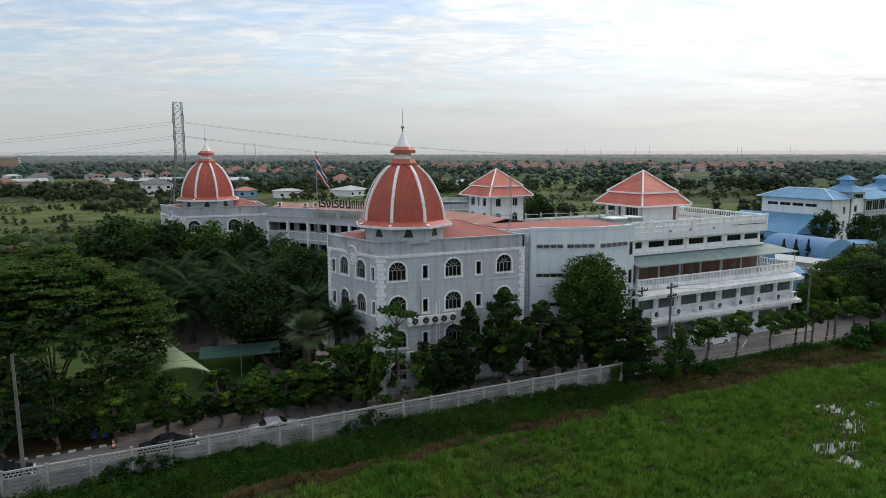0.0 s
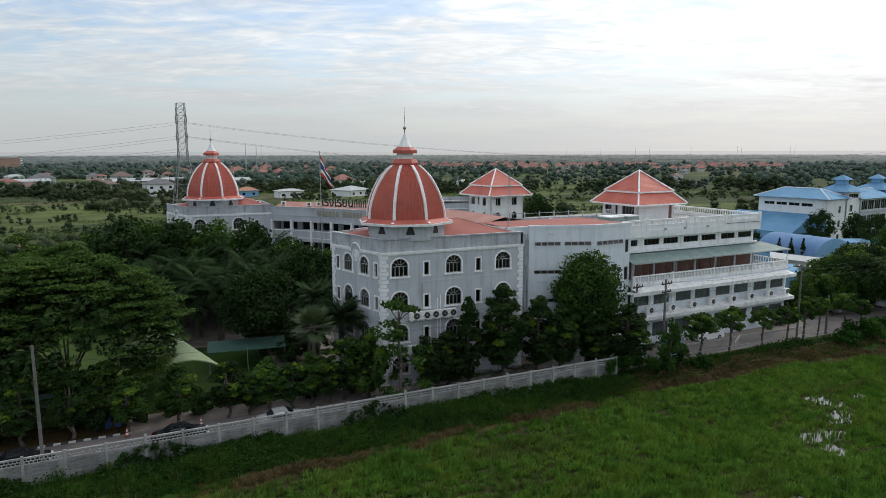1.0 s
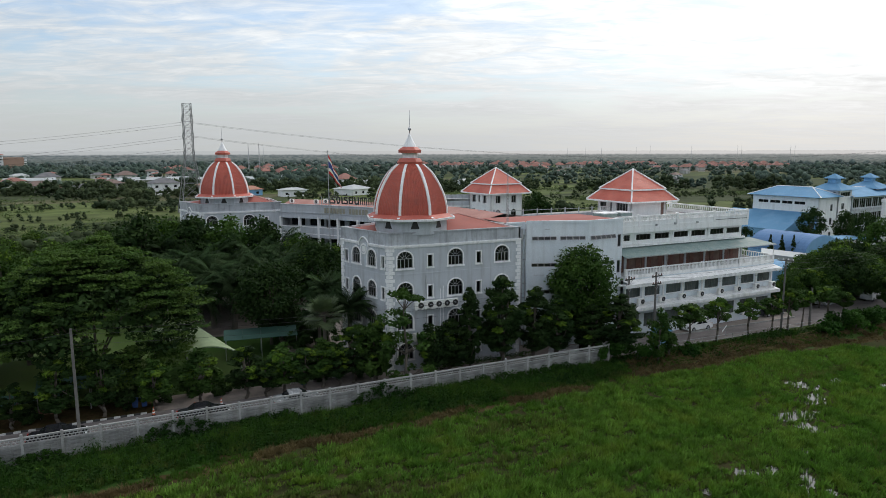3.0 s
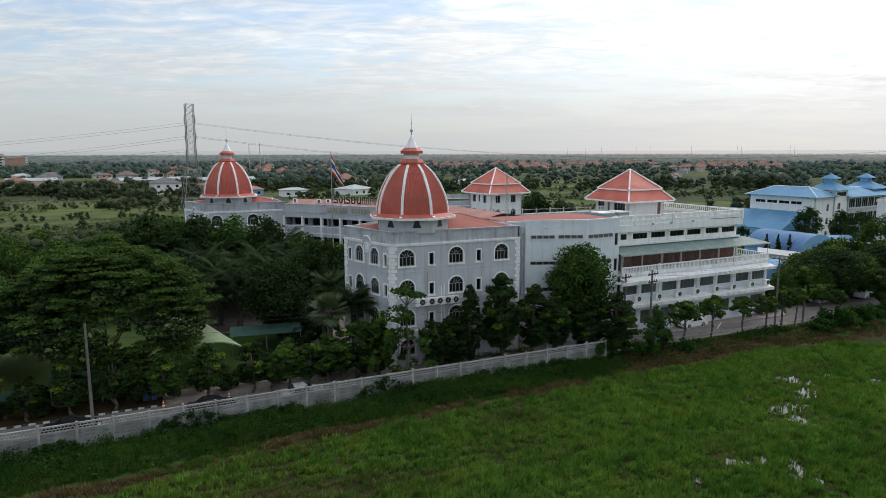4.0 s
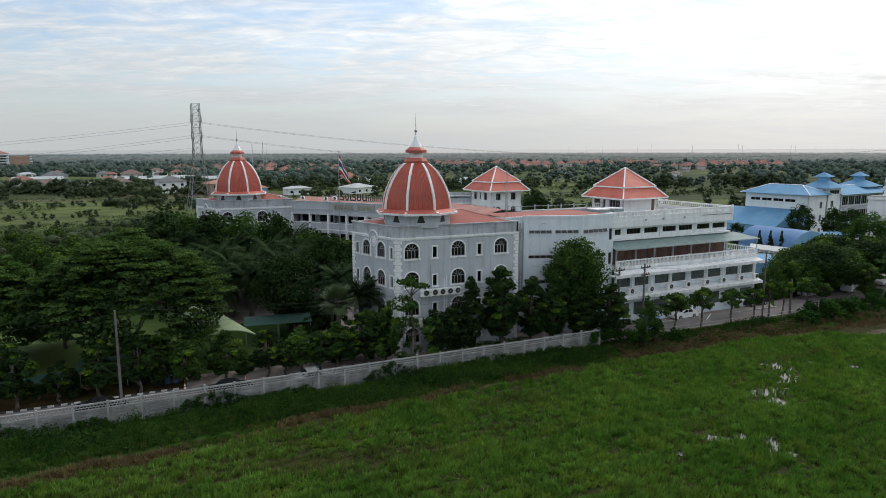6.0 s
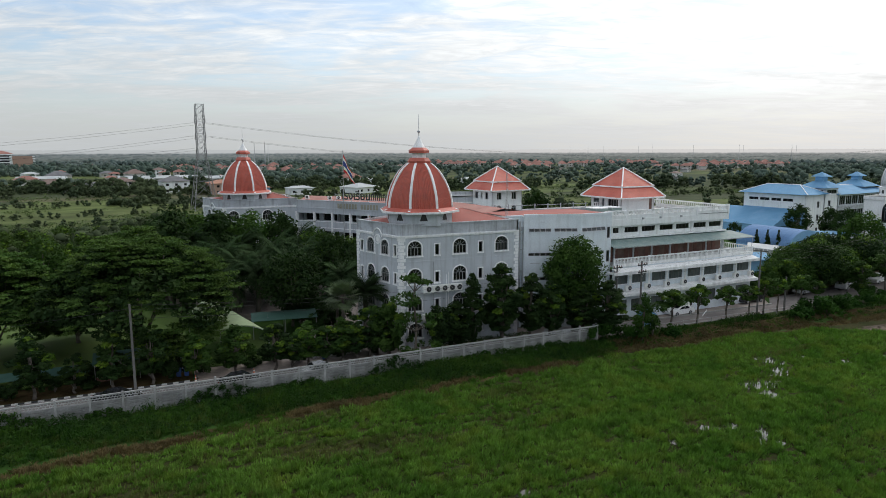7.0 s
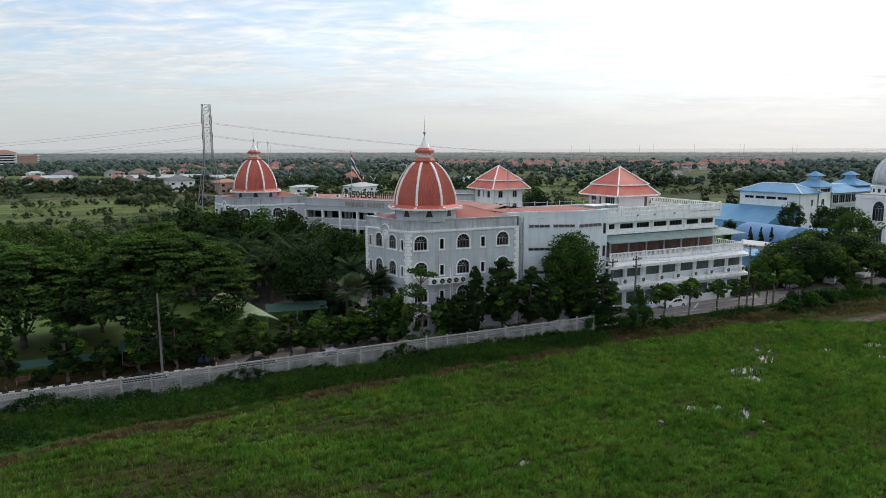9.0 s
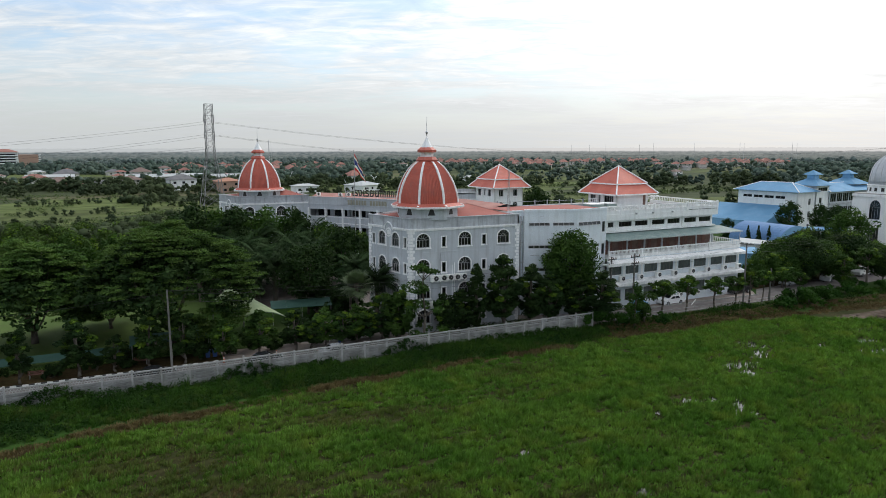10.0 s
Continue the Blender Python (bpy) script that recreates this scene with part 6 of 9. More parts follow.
for x, y, h, r, v in ((8.1, -3.4, 10.3, 2.2, 4), (12.1, -3.4, 10.9, 3.0, 3), (16.4, -3.3, 9.2, 2.7, 3), (19.4, -3.6, 8.0, 2.6, 3), (26.6, -5.6, 7.9, 3.0, 3), (23.4, -4.8, 6.8, 2.5, 3), (6.0, -3.0, 6.4, 2.4, 3)):
    plant("upright_tree", STREET[v], x, y, 0, 31 * x, r / 2.2, "tall dark green tree close to the school wall", "tree", "dark trees before the school front", h / 11.0)
for x, y, h, r, v in ((37.4, -5.6, 5.5, 2.2, 5), (42.3, -5.6, 6.1, 2.1, 6), (48.0, -5.5, 5.4, 1.9, 6), (52.5, -5.4, 4.8, 1.8, 5), (55.6, -5.3, 6.1, 1.9, 6), (58.8, -5.0, 5.3, 1.6, 5), (63.5, -5.2, 5.6, 1.9, 5), (66.5, -5.6, 4.4, 1.6, 5), (70.5, 2.8, 6.4, 2.4, 5), (79.5, -3.9, 6.6, 2.3, 6), (86.8, -3.3, 7.0, 2.5, 5)):
    plant("street_tree", STREET[v], x, y, 0, 53 * x, r / 1.75, "slim young tree with a bare stem beside the road", "tree", "young trees along the outer road", h / 7.0)
plant("spreading_tree", round_tree(12.9, 4.3, 2.4, 210, 90, 0.19, 31, "leafmid", 0.04, 0.0), 24.2, -1.6, 0, 20, 1.0, "large full-crowned green tree before the white block", "tree")
plant("tiered_tree", tiered_tree(33, 7.3), 0.1, -4.4, 0, 0, 1.4, "slim tree with separate flat tiers of leaves", "tree")
plant("low_tree", round_tree(6.0, 2.5, 0.8, 52, 72, 0.19, 34, "leafdark", 0.04), 4.0, -3.0, 0, 70, 1.0, "low dark bushy tree at the pavilion foot", "tree")
plant("low_tree", round_tree(5.0, 1.8, 0.8, 40, 62, 0.18, 35, "leafmid", 0.1), -2.6, -2.4, 0, 10, 1.45, "low green bushy tree at the pavilion foot", "tree")
plant("roadside_bush", shrub_mesh(36, 2.2, 4.8, 130, 0.17, "leafmid"), 33.0, -7.2, -0.1, 0, 1.0, "tall ragged green bush on the road bank", "bush")

# ---- rain trees over the lawn
RAIN = [rain_tree(41, 10.8, 14.4, 4.4), rain_tree(42, 10.0, 12.9, 3.6, 40), rain_tree(43, 11.0, 14.6, 3.6, 90)]
for x, y, v, s, a in ((-29.3, 8.8, 2, 1.02, 0), (-45.5, 15.5, 1, 1.0, 80), (-57, 9.5, 0, 0.9, 140), (-37.0, 19.5, 1, 0.6, 200)):
    plant("rain_tree", RAIN[v], x, y, 0, a, s, "broad umbrella-shaped rain tree with feathery tiers over the lawn", "tree", "rain trees over the lawn")

# ---- palms and court trees between the pavilions
OIL = [palm_tree(51, 5.6, 66, 4.5, 0.66, 0.36), palm_tree(52, 7.2, 64, 4.6, 0.6, 0.36), palm_tree(53, 8.8, 60, 4.4, 0.6, 0.34)]
for k, (x, y, v, s) in enumerate(((-18.4, 24.5, 0, 1.0), (-16.2, 27.8, 1, 1.0), (-13.8, 25.2, 0, 1.08), (-20.6, 30.5, 1, 1.05), (-12.6, 31.5, 1, 1.0), (-17.6, 34.0, 1, 1.1), (-8.6, 30.0, 1, 1.0), (-22.6, 37.0, 2, 1.05), (-14.4, 38.5, 2, 1.0), (-18.8, 41.5, 2, 1.1), (-5.0, 34.5, 1, 1.05), (-9.4, 37.5, 1, 1.1), (-24.5, 31.5, 1, 1.1), (-26.2, 41.5, 2, 1.05), (-4.2, 42.0, 2, 1.0))):
    plant("oil_palm", OIL[v], x, y, 0, 67 * k, s, "stout oil palm with a thick trunk and dense dark arching fronds", "palm", "palms in the court")
plant("court_tree", round_tree(11.2, 4.9, 1.5, 170, 64, 0.22, 68, "leafdark", 0.02, 0.3), -10.2, 16.6, 0, 30, 1.0, "large dark broadleaf tree over the court paving", "tree", "broadleaf trees in the grounds")
plant("court_tree", round_tree(12.0, 3.9, 2.4, 120, 64, 0.22, 69, "leafdark", 0.06, 0.2), -1.6, 27.5, 0, 130, 1.0, "dark broadleaf tree close to the pavilion wall", "tree", "broadleaf trees in the grounds")
DATE = palm_tree(54, 6.2, 84, 2.9, 0.5, 0.24)
for k, (x, y, s) in enumerate(((-3.2, 4.6, 1.1), (-3.6, 14.0, 1.12), (-5.6, 9.2, 0.9))):
    plant("date_palm", DATE, x, y, 0, 40 * k, s, "thick-trunked date palm with dense dark fronds by the pavilion", "palm", "date palms by the pavilion")
plant("fan_palm", fan_palm(55, 4.9), -6.7, 2.2, 0, 0, 1.42, "pale grey-green fan palm", "palm")
BROAD = [round_tree(12.5, 4.0, 2.4, 84, 60, 0.26, 61, "leafdark", 0.0), round_tree(12.0, 4.6, 2.2, 90, 60, 0.27, 62, "leafmid", 0.05), round_tree(9.0, 3.4, 1.6, 64, 70, 0.22, 63, "leafmid", 0.12)]
for k, (x, y, v, s) in enumerate(((-18.6, 40, 0, 1.17), (-12.6, 41.5, 1, 1.19), (-6.8, 43, 0, 1.11), (-1.8, 38.5, 1, 0.94), (2.2, 32, 2, 1.13), (-25, 47, 0, 1.19), (-25.5, 36.5, 0, 1.24), (-21.5, 41.5, 1, 1.21), (-30.5, 40, 1, 0.93), (-37, 41, 2, 1.19), (-44, 46, 1, 0.90), (-52, 43, 2, 1.20), (-60, 46, 1, 0.90), (-16.5, 44.5, 0, 1.13), (-22.5, 49, 2, 1.43), (-28, 54, 1, 0.90), (-66, 36, 1, 0.95), (-70, 20, 1, 0.90))):
    plant("court_tree", BROAD[v], x, y, 0, 71 * k, s, "dense dark green broadleaf tree in the school grounds", "tree", "broadleaf trees in the grounds")
for k, (x, y, v, s) in enumerate(((69.2, 4.6, 2, 0.68), (75.2, 5.2, 2, 0.94), (80.4, 5.6, 2, 0.98), (87.4, 6.2, 2, 0.98), (92.6, 6.6, 2, 0.88), (98.5, 7.4, 2, 0.84), (74.0, 6.5, 2, 0.62), (80.5, 9.0, 2, 0.62), (80.0, -3.6, 2, 0.5), (84.5, 8.5, 1, 0.46), (82, 13.0, 2, 0.6), (91, 14.5, 1, 0.62), (106, 14, 1, 1.0), (103, 6.2, 2, 0.66), (109, 2.5, 2, 0.7), (86.5, 7.6, 2, 0.72), (93.5, 12.5, 1, 0.55), (98, 18.5, 1, 0.6), (109, 10, 2, 0.6), (86, 14.5, 2, 0.62))):
    plant("roadside_tree", BROAD[v], x, y, 0, 59 * k, s, "full green roadside tree past the end of the school", "tree", "roadside trees past the school")
SPREAD = [round_tree(10.0, 5.2, 2.2, 170, 84, 0.21, 64, "leafdark", 0.10), round_tree(9.0, 4.2, 2.0, 140, 84, 0.20, 65, "leafmid", 0.10)]
for k, (x, y, v, s) in enumerate(((67.8, 4.0, 1, 0.6), (76.0, 1.4, 0, 0.92), (84.0, 7.0, 0, 0.94), (90.0, 3.4, 0, 0.9), (90.8, -3.6, 0, 0.72), (99.0, 3.5, 0, 0.62), (110, 4.0, 0, 0.6), (73.6, 6.4, 1, 0.84), (71.2, 1.6, 1, 0.72), (82.4, 1.8, 1, 0.86))):
    plant("spreading_tree", SPREAD[v], x, y, 0, 83 * k, s, "broad dark green tree overhanging the road past the school", "tree", "roadside trees past the school")
for x, y, s in ((54.5, 58.1, 1.27), (122.0, 42.0, 0.88), (104.5, 45.5, 0.55), (131, 39.5, 0.8), (125.5, 31, 0.85)):
    plant("dark_tree", BROAD[0], x, y, 0, 9 * x, s, "dark rounded tree behind the school buildings", "tree", "dark trees behind the school")
LIGHT = [round_tree(9.5, 4.2, 1.2, 70, 60, 0.26, 66, "leaflight", 0.2), round_tree(7.5, 3.6, 0.9, 60, 60, 0.25, 67, "leaflight", 0.1)]
for k, (x, y, v, s) in enumerate(((-61, 96, 0, 0.9), (-54, 92, 1, 1.0), (-47, 97, 0, 0.85), (-40, 92, 1, 1.0), (-34, 88, 0, 0.9), (-66, 84, 1, 1.1), (-57, 80, 0, 1.0), (-49, 78, 0, 0.95), (-41, 72, 1, 1.1), (-72, 100, 0, 0.9), (-28, 96, 1, 0.9), (-64, 66, 0, 1.05), (-54, 62, 0, 1.0), (-45, 60, 1, 1.1), (-74, 70, 0, 1.1))):
    plant("light_tree", LIGHT[v], x, y, 0, 77 * k, s, "light green bushy tree behind the school grounds", "tree", "light trees behind the school")
plant("slender_tree", round_tree(6.9, 1.35, 0.5, 70, 60, 0.13, 92, "leafmid", 0.0), 30.4, -8.3, ground_z(30.4, -8.3) - 0.05, 0, 1.0, "slender feathery green tree on the bank by the kiosk", "tree")
CYP = cypress_mesh(71, 6.6)
for x, y in ((97.0, 32.4), (99.0, 31.2), (100.8, 29.8), (104.5, 23.0)):
    plant("cypress", CYP, x, y, 0, 7 * x, 1.0, "narrow dark cypress beside a blue vaulted roof", "tree", "cypresses by the blue hall")
SHRUB = [shrub_mesh(72, 1.3, 1.7), shrub_mesh(73, 1.7, 2.4, 90), shrub_mesh(74, 1.0, 1.2)]
for k, (x, y, v, s) in enumerate(((60, -8.2, 0, 1.2), (63, -7.6, 1, 1.0), (65.6, -8.2, 1, 1.2), (68.5, -7.6, 1, 1.1), (71.5, -7.2, 0, 1.3), (76, -6.8, 1, 0.95), (81, -5.2, 1, 0.9), (79, -7.2, 0, 0.9), (86, -6.6, 1, 0.75), (28.5, -6.9, 1, 0.9), (24.4, -6.6, 1, 1.05), (36, -7.9, 0, 1.0))):
    plant("bank_shrub", SHRUB[v], x, y, ground_z(x, y), 63 * k, s, "rank green shrub on the earth bank below the road", "bush", "shrubs on the road bank")


# undergrowth; many of these dark bushes are added to deepen the tree shade
UNDER = [shrub_mesh(75, 1.2, 2.0, 70, 0.15, "leafdark"), shrub_mesh(76, 0.9, 1.3, 70, 0.14, "leafdark")]
for k, (x, y, v, s) in enumerate(((-23.0, 0.8, 0, 1.0), (-20.6, 1.8, 0, 1.2), (-17.8, 0.6, 1, 1.2), (-15.0, 1.6, 0, 1.1), (-12.6, 0.8, 0, 1.0), (-10.2, 1.9, 0, 1.15), (-7.6, 0.6, 1, 1.2), (-5.2, 1.2, 0, 1.1), (-3.2, -0.4, 0, 1.2), (-26.4, 0.2, 0, 1.1), (-34.2, 0.4, 1, 1.1), (-37.4, 0.8, 0, 0.9), (-41.6, 0.2, 1, 1.2), (-47, 0.4, 0, 0.9), (-51.5, 0.2, 1, 1.2), (-31.5, 6.5, 0, 1.3), (-28.0, 7.5, 0, 1.4), (-25.5, 6.0, 0, 1.3), (-33.5, 4.2, 1, 1.3), (-26.5, 10.5, 0, 1.5), (67.0, 7.4, 0, 1.3), (70.2, 8.0, 0, 1.5), (73.6, 8.8, 0, 1.4), (77.0, 8.4, 0, 1.5), (80.2, 7.6, 0, 1.4), (83.6, 9.6, 0, 1.5), (87.0, 9.0, 0, 1.5), (90.6, 9.4, 0, 1.5), (94.4, 9.8, 0, 1.5), (98.2, 10.4, 0, 1.5), (102.4, 10.8, 0, 1.4), (75.4, 5.4, 0, 1.2), (79.0, 5.0, 1, 1.3), (88.8, 5.8, 0, 1.2), (-5.4, 12.6, 0, 1.5), (-7.2, 14.6, 0, 1.6), (-4.2, 16.2, 0, 1.7), (-7.8, 11.6, 0, 1.4), (-5.8, 19.0, 0, 1.7), (-8.6, 18.2, 0, 1.5))):
    plant("shade_bush", UNDER[v], x, y, 0, 91 * k, s, "dark leafy bush under the roadside trees", "bush", "bushes under the campus trees")


def stuff(name, parts, mats, label, category):
    ob = new(name, clump_mesh(name, parts, mats))
    return tagged(ob, label, category, kind="stuff")


# ---- weeds and creepers on the bank below the fence
def tufts(P, per, rng, spread=0.12, wide=(0.025, 0.06), lean=(0.1, 0.6)):
    """Tufts of pointed blades: P holds x, y, z and height of each."""
    C = np.repeat(np.asarray(P, float), per, axis=0)
    k = len(C)
    a = rng.uniform(0, 2 * np.pi, k)
    off = rng.uniform(0, spread, k)
    ln = rng.uniform(lean[0], lean[1], k) * C[:, 3]
    hh = C[:, 3] * rng.uniform(0.65, 1.25, k)
    w = rng.uniform(wide[0], wide[1], k)
    b = a + rng.uniform(0.2, 1.3, k)
    bx, by = C[:, 0] + off * np.cos(a), C[:, 1] + off * np.sin(a)
    tx, ty = -np.sin(b) * w, np.cos(b) * w
    v0 = np.stack([bx - tx, by - ty, C[:, 2]], 1)
    v1 = np.stack([bx + tx, by + ty, C[:, 2]], 1)
    v2 = np.stack([bx + ln * np.cos(a) + tx * 0.5, by + ln * np.sin(a) + ty * 0.5, C[:, 2] + hh], 1)
    V = np.stack([v0, v1, v2], 1).reshape(-1, 3)
    return V, np.arange(len(V)).reshape(-1, 3)


def bank_weeds():
    rng = np.random.default_rng(81)
    cs, rr, dry, dr, lc, lr, gr = [], [], [], [], [], [], []
    x = -75.0
    while x < 92:
        top, toe = bank_top(x), track_y(x)
        for k in range(15):
            xx, t = x + rng.uniform(0, 0.55), rng.uniform(0.02, 0.76)
            y = top + (toe - top) * t
            lush = noise.noise((xx * 0.22, y * 0.35, 1.0)) + 0.5 * noise.noise((xx * 0.9, y * 0.9, 3.0))
            kind_ = noise.noise((xx * 0.13 + 5, y * 0.4, 8.0)) + 0.35 * rng.normal()
            if lush < -0.35 and t > 0.5:
                gr.append((xx, y, ground_z(xx, y), 0.28))
                continue
            hh = (0.16 + 0.8 * max(lush + 0.15, 0)) * (1.75 - 1.3 * t)
            if x > 26:
                hh *= 0.6
                if rng.uniform() < (0.86 if t > 0.3 else 0.55):
                    continue
            z = ground_z(xx, y)
            if kind_ + 0.35 * t > 0.22:
                gr.append((xx, y, z, 0.25 + hh * 0.9))
                if rng.uniform() < 0.4:
                    lc.append((xx, y, z + hh * 0.6))
                    lr.append(0.24 + hh * 0.5)
            else:
                cs.append((xx, y, z + hh * 0.7))
                rr.append(0.26 + hh * 0.7)
        x += 0.26
    # creepers climbing the fence in places
    for k in range(1300):
        xx = rng.uniform(-64, 24)
        g = noise.noise((xx * 0.16, 4.0, 2.0))
        if g < -0.08:
            continue
        cs.append((xx, fence_y(xx) - 0.32, rng.uniform(0.1, min(1.95, 0.8 + 3.0 * g))))
        rr.append(rng.uniform(0.2, 0.42))
    stuff("bank_weeds", [leaves(cs, rr, 20, 0.105, 0.75, 0.5, rng), leaves(lc, lr, 20, 0.095, 0.75, 0.5, rng)], [M["weed"], M["weedlight"]], "tangled green weeds and creepers on the bank", "weeds")
    for k in range(5200):
        xx = rng.uniform(-70, 90)
        y = track_y(xx) + rng.normal() * 0.45 + (rng.uniform(-0.3, 2.8) if xx > 26 else 0.15)
        if noise.noise((xx * 0.12, y * 0.3, 9.0)) < (0.0 if xx < 26 else -0.25):
            if xx < 26 and rng.uniform() < 0.6:
                gr.append((xx, y, ground_z(xx, y), rng.uniform(0.15, 0.3)))
            continue
        dry.append((xx, y, ground_z(xx, y), rng.uniform(0.12, 0.42)))
    stuff("bank_grass", [tufts(gr, 16, rng, 0.28, (0.03, 0.065))], [M["weedlight"]], "ragged light green grass on the bank", "grass")
    stuff("dry_grass", [tufts(dry, 15, rng, 0.3, (0.03, 0.06), (0.3, 1.2))], [M["drygrass"]], "dry brown grass beside the foot track", "grass")


bank_weeds()

PUDDLES = ((40.2, -19.8, 1.6, 1.3), (37.6, -23.0, 2.0, 1.1), (32.4, -25.2, 2.2, 1.3), (30.8, -27.6, 1.2, 1.0), (18.6, -31.4, 0.9, 0.7), (20.8, -31.9, 0.9, 0.6), (20.3, -35.7, 0.5, 0.5), (21.2, -34.9, 0.6, 0.5), (22.2, -34.0, 0.7, 0.6), (23.3, -33.1, 0.6, 0.5), (21.9, -36.1, 0.5, 0.4), (55.6, -24.6, 1.8, 1.0), (52.6, -27.8, 2.2, 1.1), (61.0, -21.0, 2.0, 0.9), (-2.9, -34.5, 0.5, 0.4), (2.2, -43.6, 0.7, 0.5), (13.6, -32.3, 0.5, 0.4), (26.4, -30.6, 0.7, 0.5), (44.5, -20.3, 1.1, 0.6), (48.0, -23.5, 0.9, 0.5))


def wet(x, y):
    """How far a spot lies in a flooded patch of the paddy: 0 to 1."""
    w = 0.0
    for px, py, a, b in PUDDLES:
        d = ((x - px) / a) ** 2 + ((y - py) / b) ** 2
        if d < 2.2:
            w = max(w, 1 - d / 2.2)
    return w


def paddy():
    """Rice in uneven tufts, tall and deep green or short and yellowing, thin where it is flooded or trampled."""
    rng = np.random.default_rng(91)
    n = 76000
    X, Y = rng.uniform(-64, 98, n), rng.uniform(-52, -9.5, n)
    # thinner behind and beside the way
    X, Y = np.concatenate([X, rng.uniform(-90, 110, 16000)]), np.concatenate([Y, rng.uniform(-115, -52, 16000)])
    green, olive, brown, reeds = [], [], [], []
    for x, y in zip(X.tolist(), Y.tolist()):
        if y > track_y(x) - 1.15 + 0.5 * noise.noise((x * 0.7, y, 2.0)):
            continue
        if x > 60 and y > -20.0 + 0.01 * x and x + 2.0 * (y + 16) > 64:
            continue
        broad = noise.noise((x * 0.10, y * 0.17, 0.0))
        lines = noise.noise((x * 0.06 + 9 - 0.07 * y, y * 0.62 - 0.05 * x, 5.0))
        hump = noise.noise((x * 0.62, y * 0.62, 2.0))
        small = noise.noise((x * 1.7, y * 1.7, 6.0))
        left = min(max((16 - x + 0.5 * (y + 30)) / 34, 0), 1)
        dryness = 0.55 * noise.noise((x * 0.085, y * 0.20, 12.0)) + 0.30 * lines + 0.36 * left - 0.26 + 0.25 * small
        row = math.sin((y - 0.09 * x + 0.5 * noise.noise((x * 0.09, y * 0.09, 21.0))) * 4.2)
        h = 0.44 + 0.16 * broad + 0.32 * hump + 0.20 * small + 0.18 * lines + 0.11 * row
        w = wet(x, y)
        if w > 0:
            if rng.uniform() < 0.22 + 0.35 * w:
                continue
            reeds.append((x, y, ground_z(x, y) - 0.02, 0.38 + 0.3 * rng.uniform()))
            continue
        h *= 1 - 0.42 * min(max(dryness + 0.1, 0), 1)
        if h < 0.14 or (h < 0.26 and rng.uniform() < 0.45):
            continue
        z = ground_z(x, y) - 0.02
        if dryness > 0.52 + 0.1 * rng.normal():
            brown.append((x, y, z, h * 0.7))
        elif dryness > 0.16 + 0.12 * rng.normal():
            olive.append((x, y, z, h))
        else:
            green.append((x, y, z, min(h, 0.95)))
    stuff("paddy_grass", [tufts(green, 12, rng, 0.22, (0.045, 0.095), (0.25, 1.0)), tufts(olive, 11, rng, 0.2, (0.035, 0.075)), tufts(brown, 9, rng, 0.2, (0.03, 0.06)), tufts(reeds, 8, rng, 0.16, (0.03, 0.06), (0.0, 0.22))], [M["grass"], M["olivegrass"], M["drygrass"], M["grass"]], "uneven bright green rice with yellowing patches in a paddy field", "rice field")


paddy()


def paddy_soil():
    """Wet soil of the paddy, a thin skin over the ground."""
    xs, ys = np.arange(-120, 141, 1.5), np.concatenate([np.arange(-160, -56, 4.0), np.arange(-56, -8.5, 0.9)])
    V = [(x, y, ground_z(x, y) + 0.045) for y in ys for x in xs]
    n = len(xs)
    F = []
    for j in range(len(ys) - 1):
        for i in range(n - 1):
            if ys[j + 1] < track_y(xs[i]) - 0.3:
                F.append((j * n + i, j * n + i + 1, (j + 1) * n + i + 1, (j + 1) * n + i))
    tagged(raw("paddy_soil", V, F, M["soil"], smooth=True), "dark wet soil under the rice of the paddy", "soil", kind="structure")


paddy_soil()


def puddles():
    for k, (px, py, a, b) in enumerate(PUDDLES):
        rng = np.random.default_rng(200 + k)
        bm = bmesh.new()
        ph = rng.uniform(0, 6.28, 3)
        pts = []
        for i in range(40):
            t = 2 * math.pi * i / 40
            r = 1.2 * (0.8 + 0.22 * math.sin(2 * t + ph[0]) + 0.16 * math.sin(5 * t + ph[1]) + 0.1 * math.sin(9 * t + ph[2]))
            pts.append((px + a * r * math.cos(t), py + b * r * math.sin(t), -0.755))
        face(bm, *pts)
        tagged(mesh_object("puddle", bm, M["water"]), "shallow still water standing among the rice", "puddle", "puddles in the paddy", "structure")


puddles()


def strip(name, x0, x1, step, y_of, half, lift, mat, label, category, seed):
    """A ragged strip that follows the ground."""
    rng = np.random.default_rng(seed)
    V, F = [], []
    n = 0
    x = x0
    rows = 6
    while x <= x1:
        c = y_of(x)
        ha, hb = half * (1 + 0.5 * noise.noise((x * 0.4, seed, 0))), half * (1 + 0.5 * noise.noise((x * 0.4, seed, 8)))
        for j in range(rows + 1):
            y = c - ha + (ha + hb) * j / rows
            edge = min(j, rows - j) / (rows / 2)
            V.append((x, y, ground_z(x, y) + lift * (0.3 + edge) + 0.05 * noise.noise((x * 1.7, y * 1.7, seed)) * edge - (0.05 if edge == 0 else 0)))
        n += 1
        x += step
    for i in range(n - 1):
        for j in range(rows):
            a = i * (rows + 1) + j
            F.append((a, a + rows + 1, a + rows + 2, a + 1))
    ob = raw(name, V, F, mat, smooth=True)
    return tagged(ob, label, category, kind="structure")


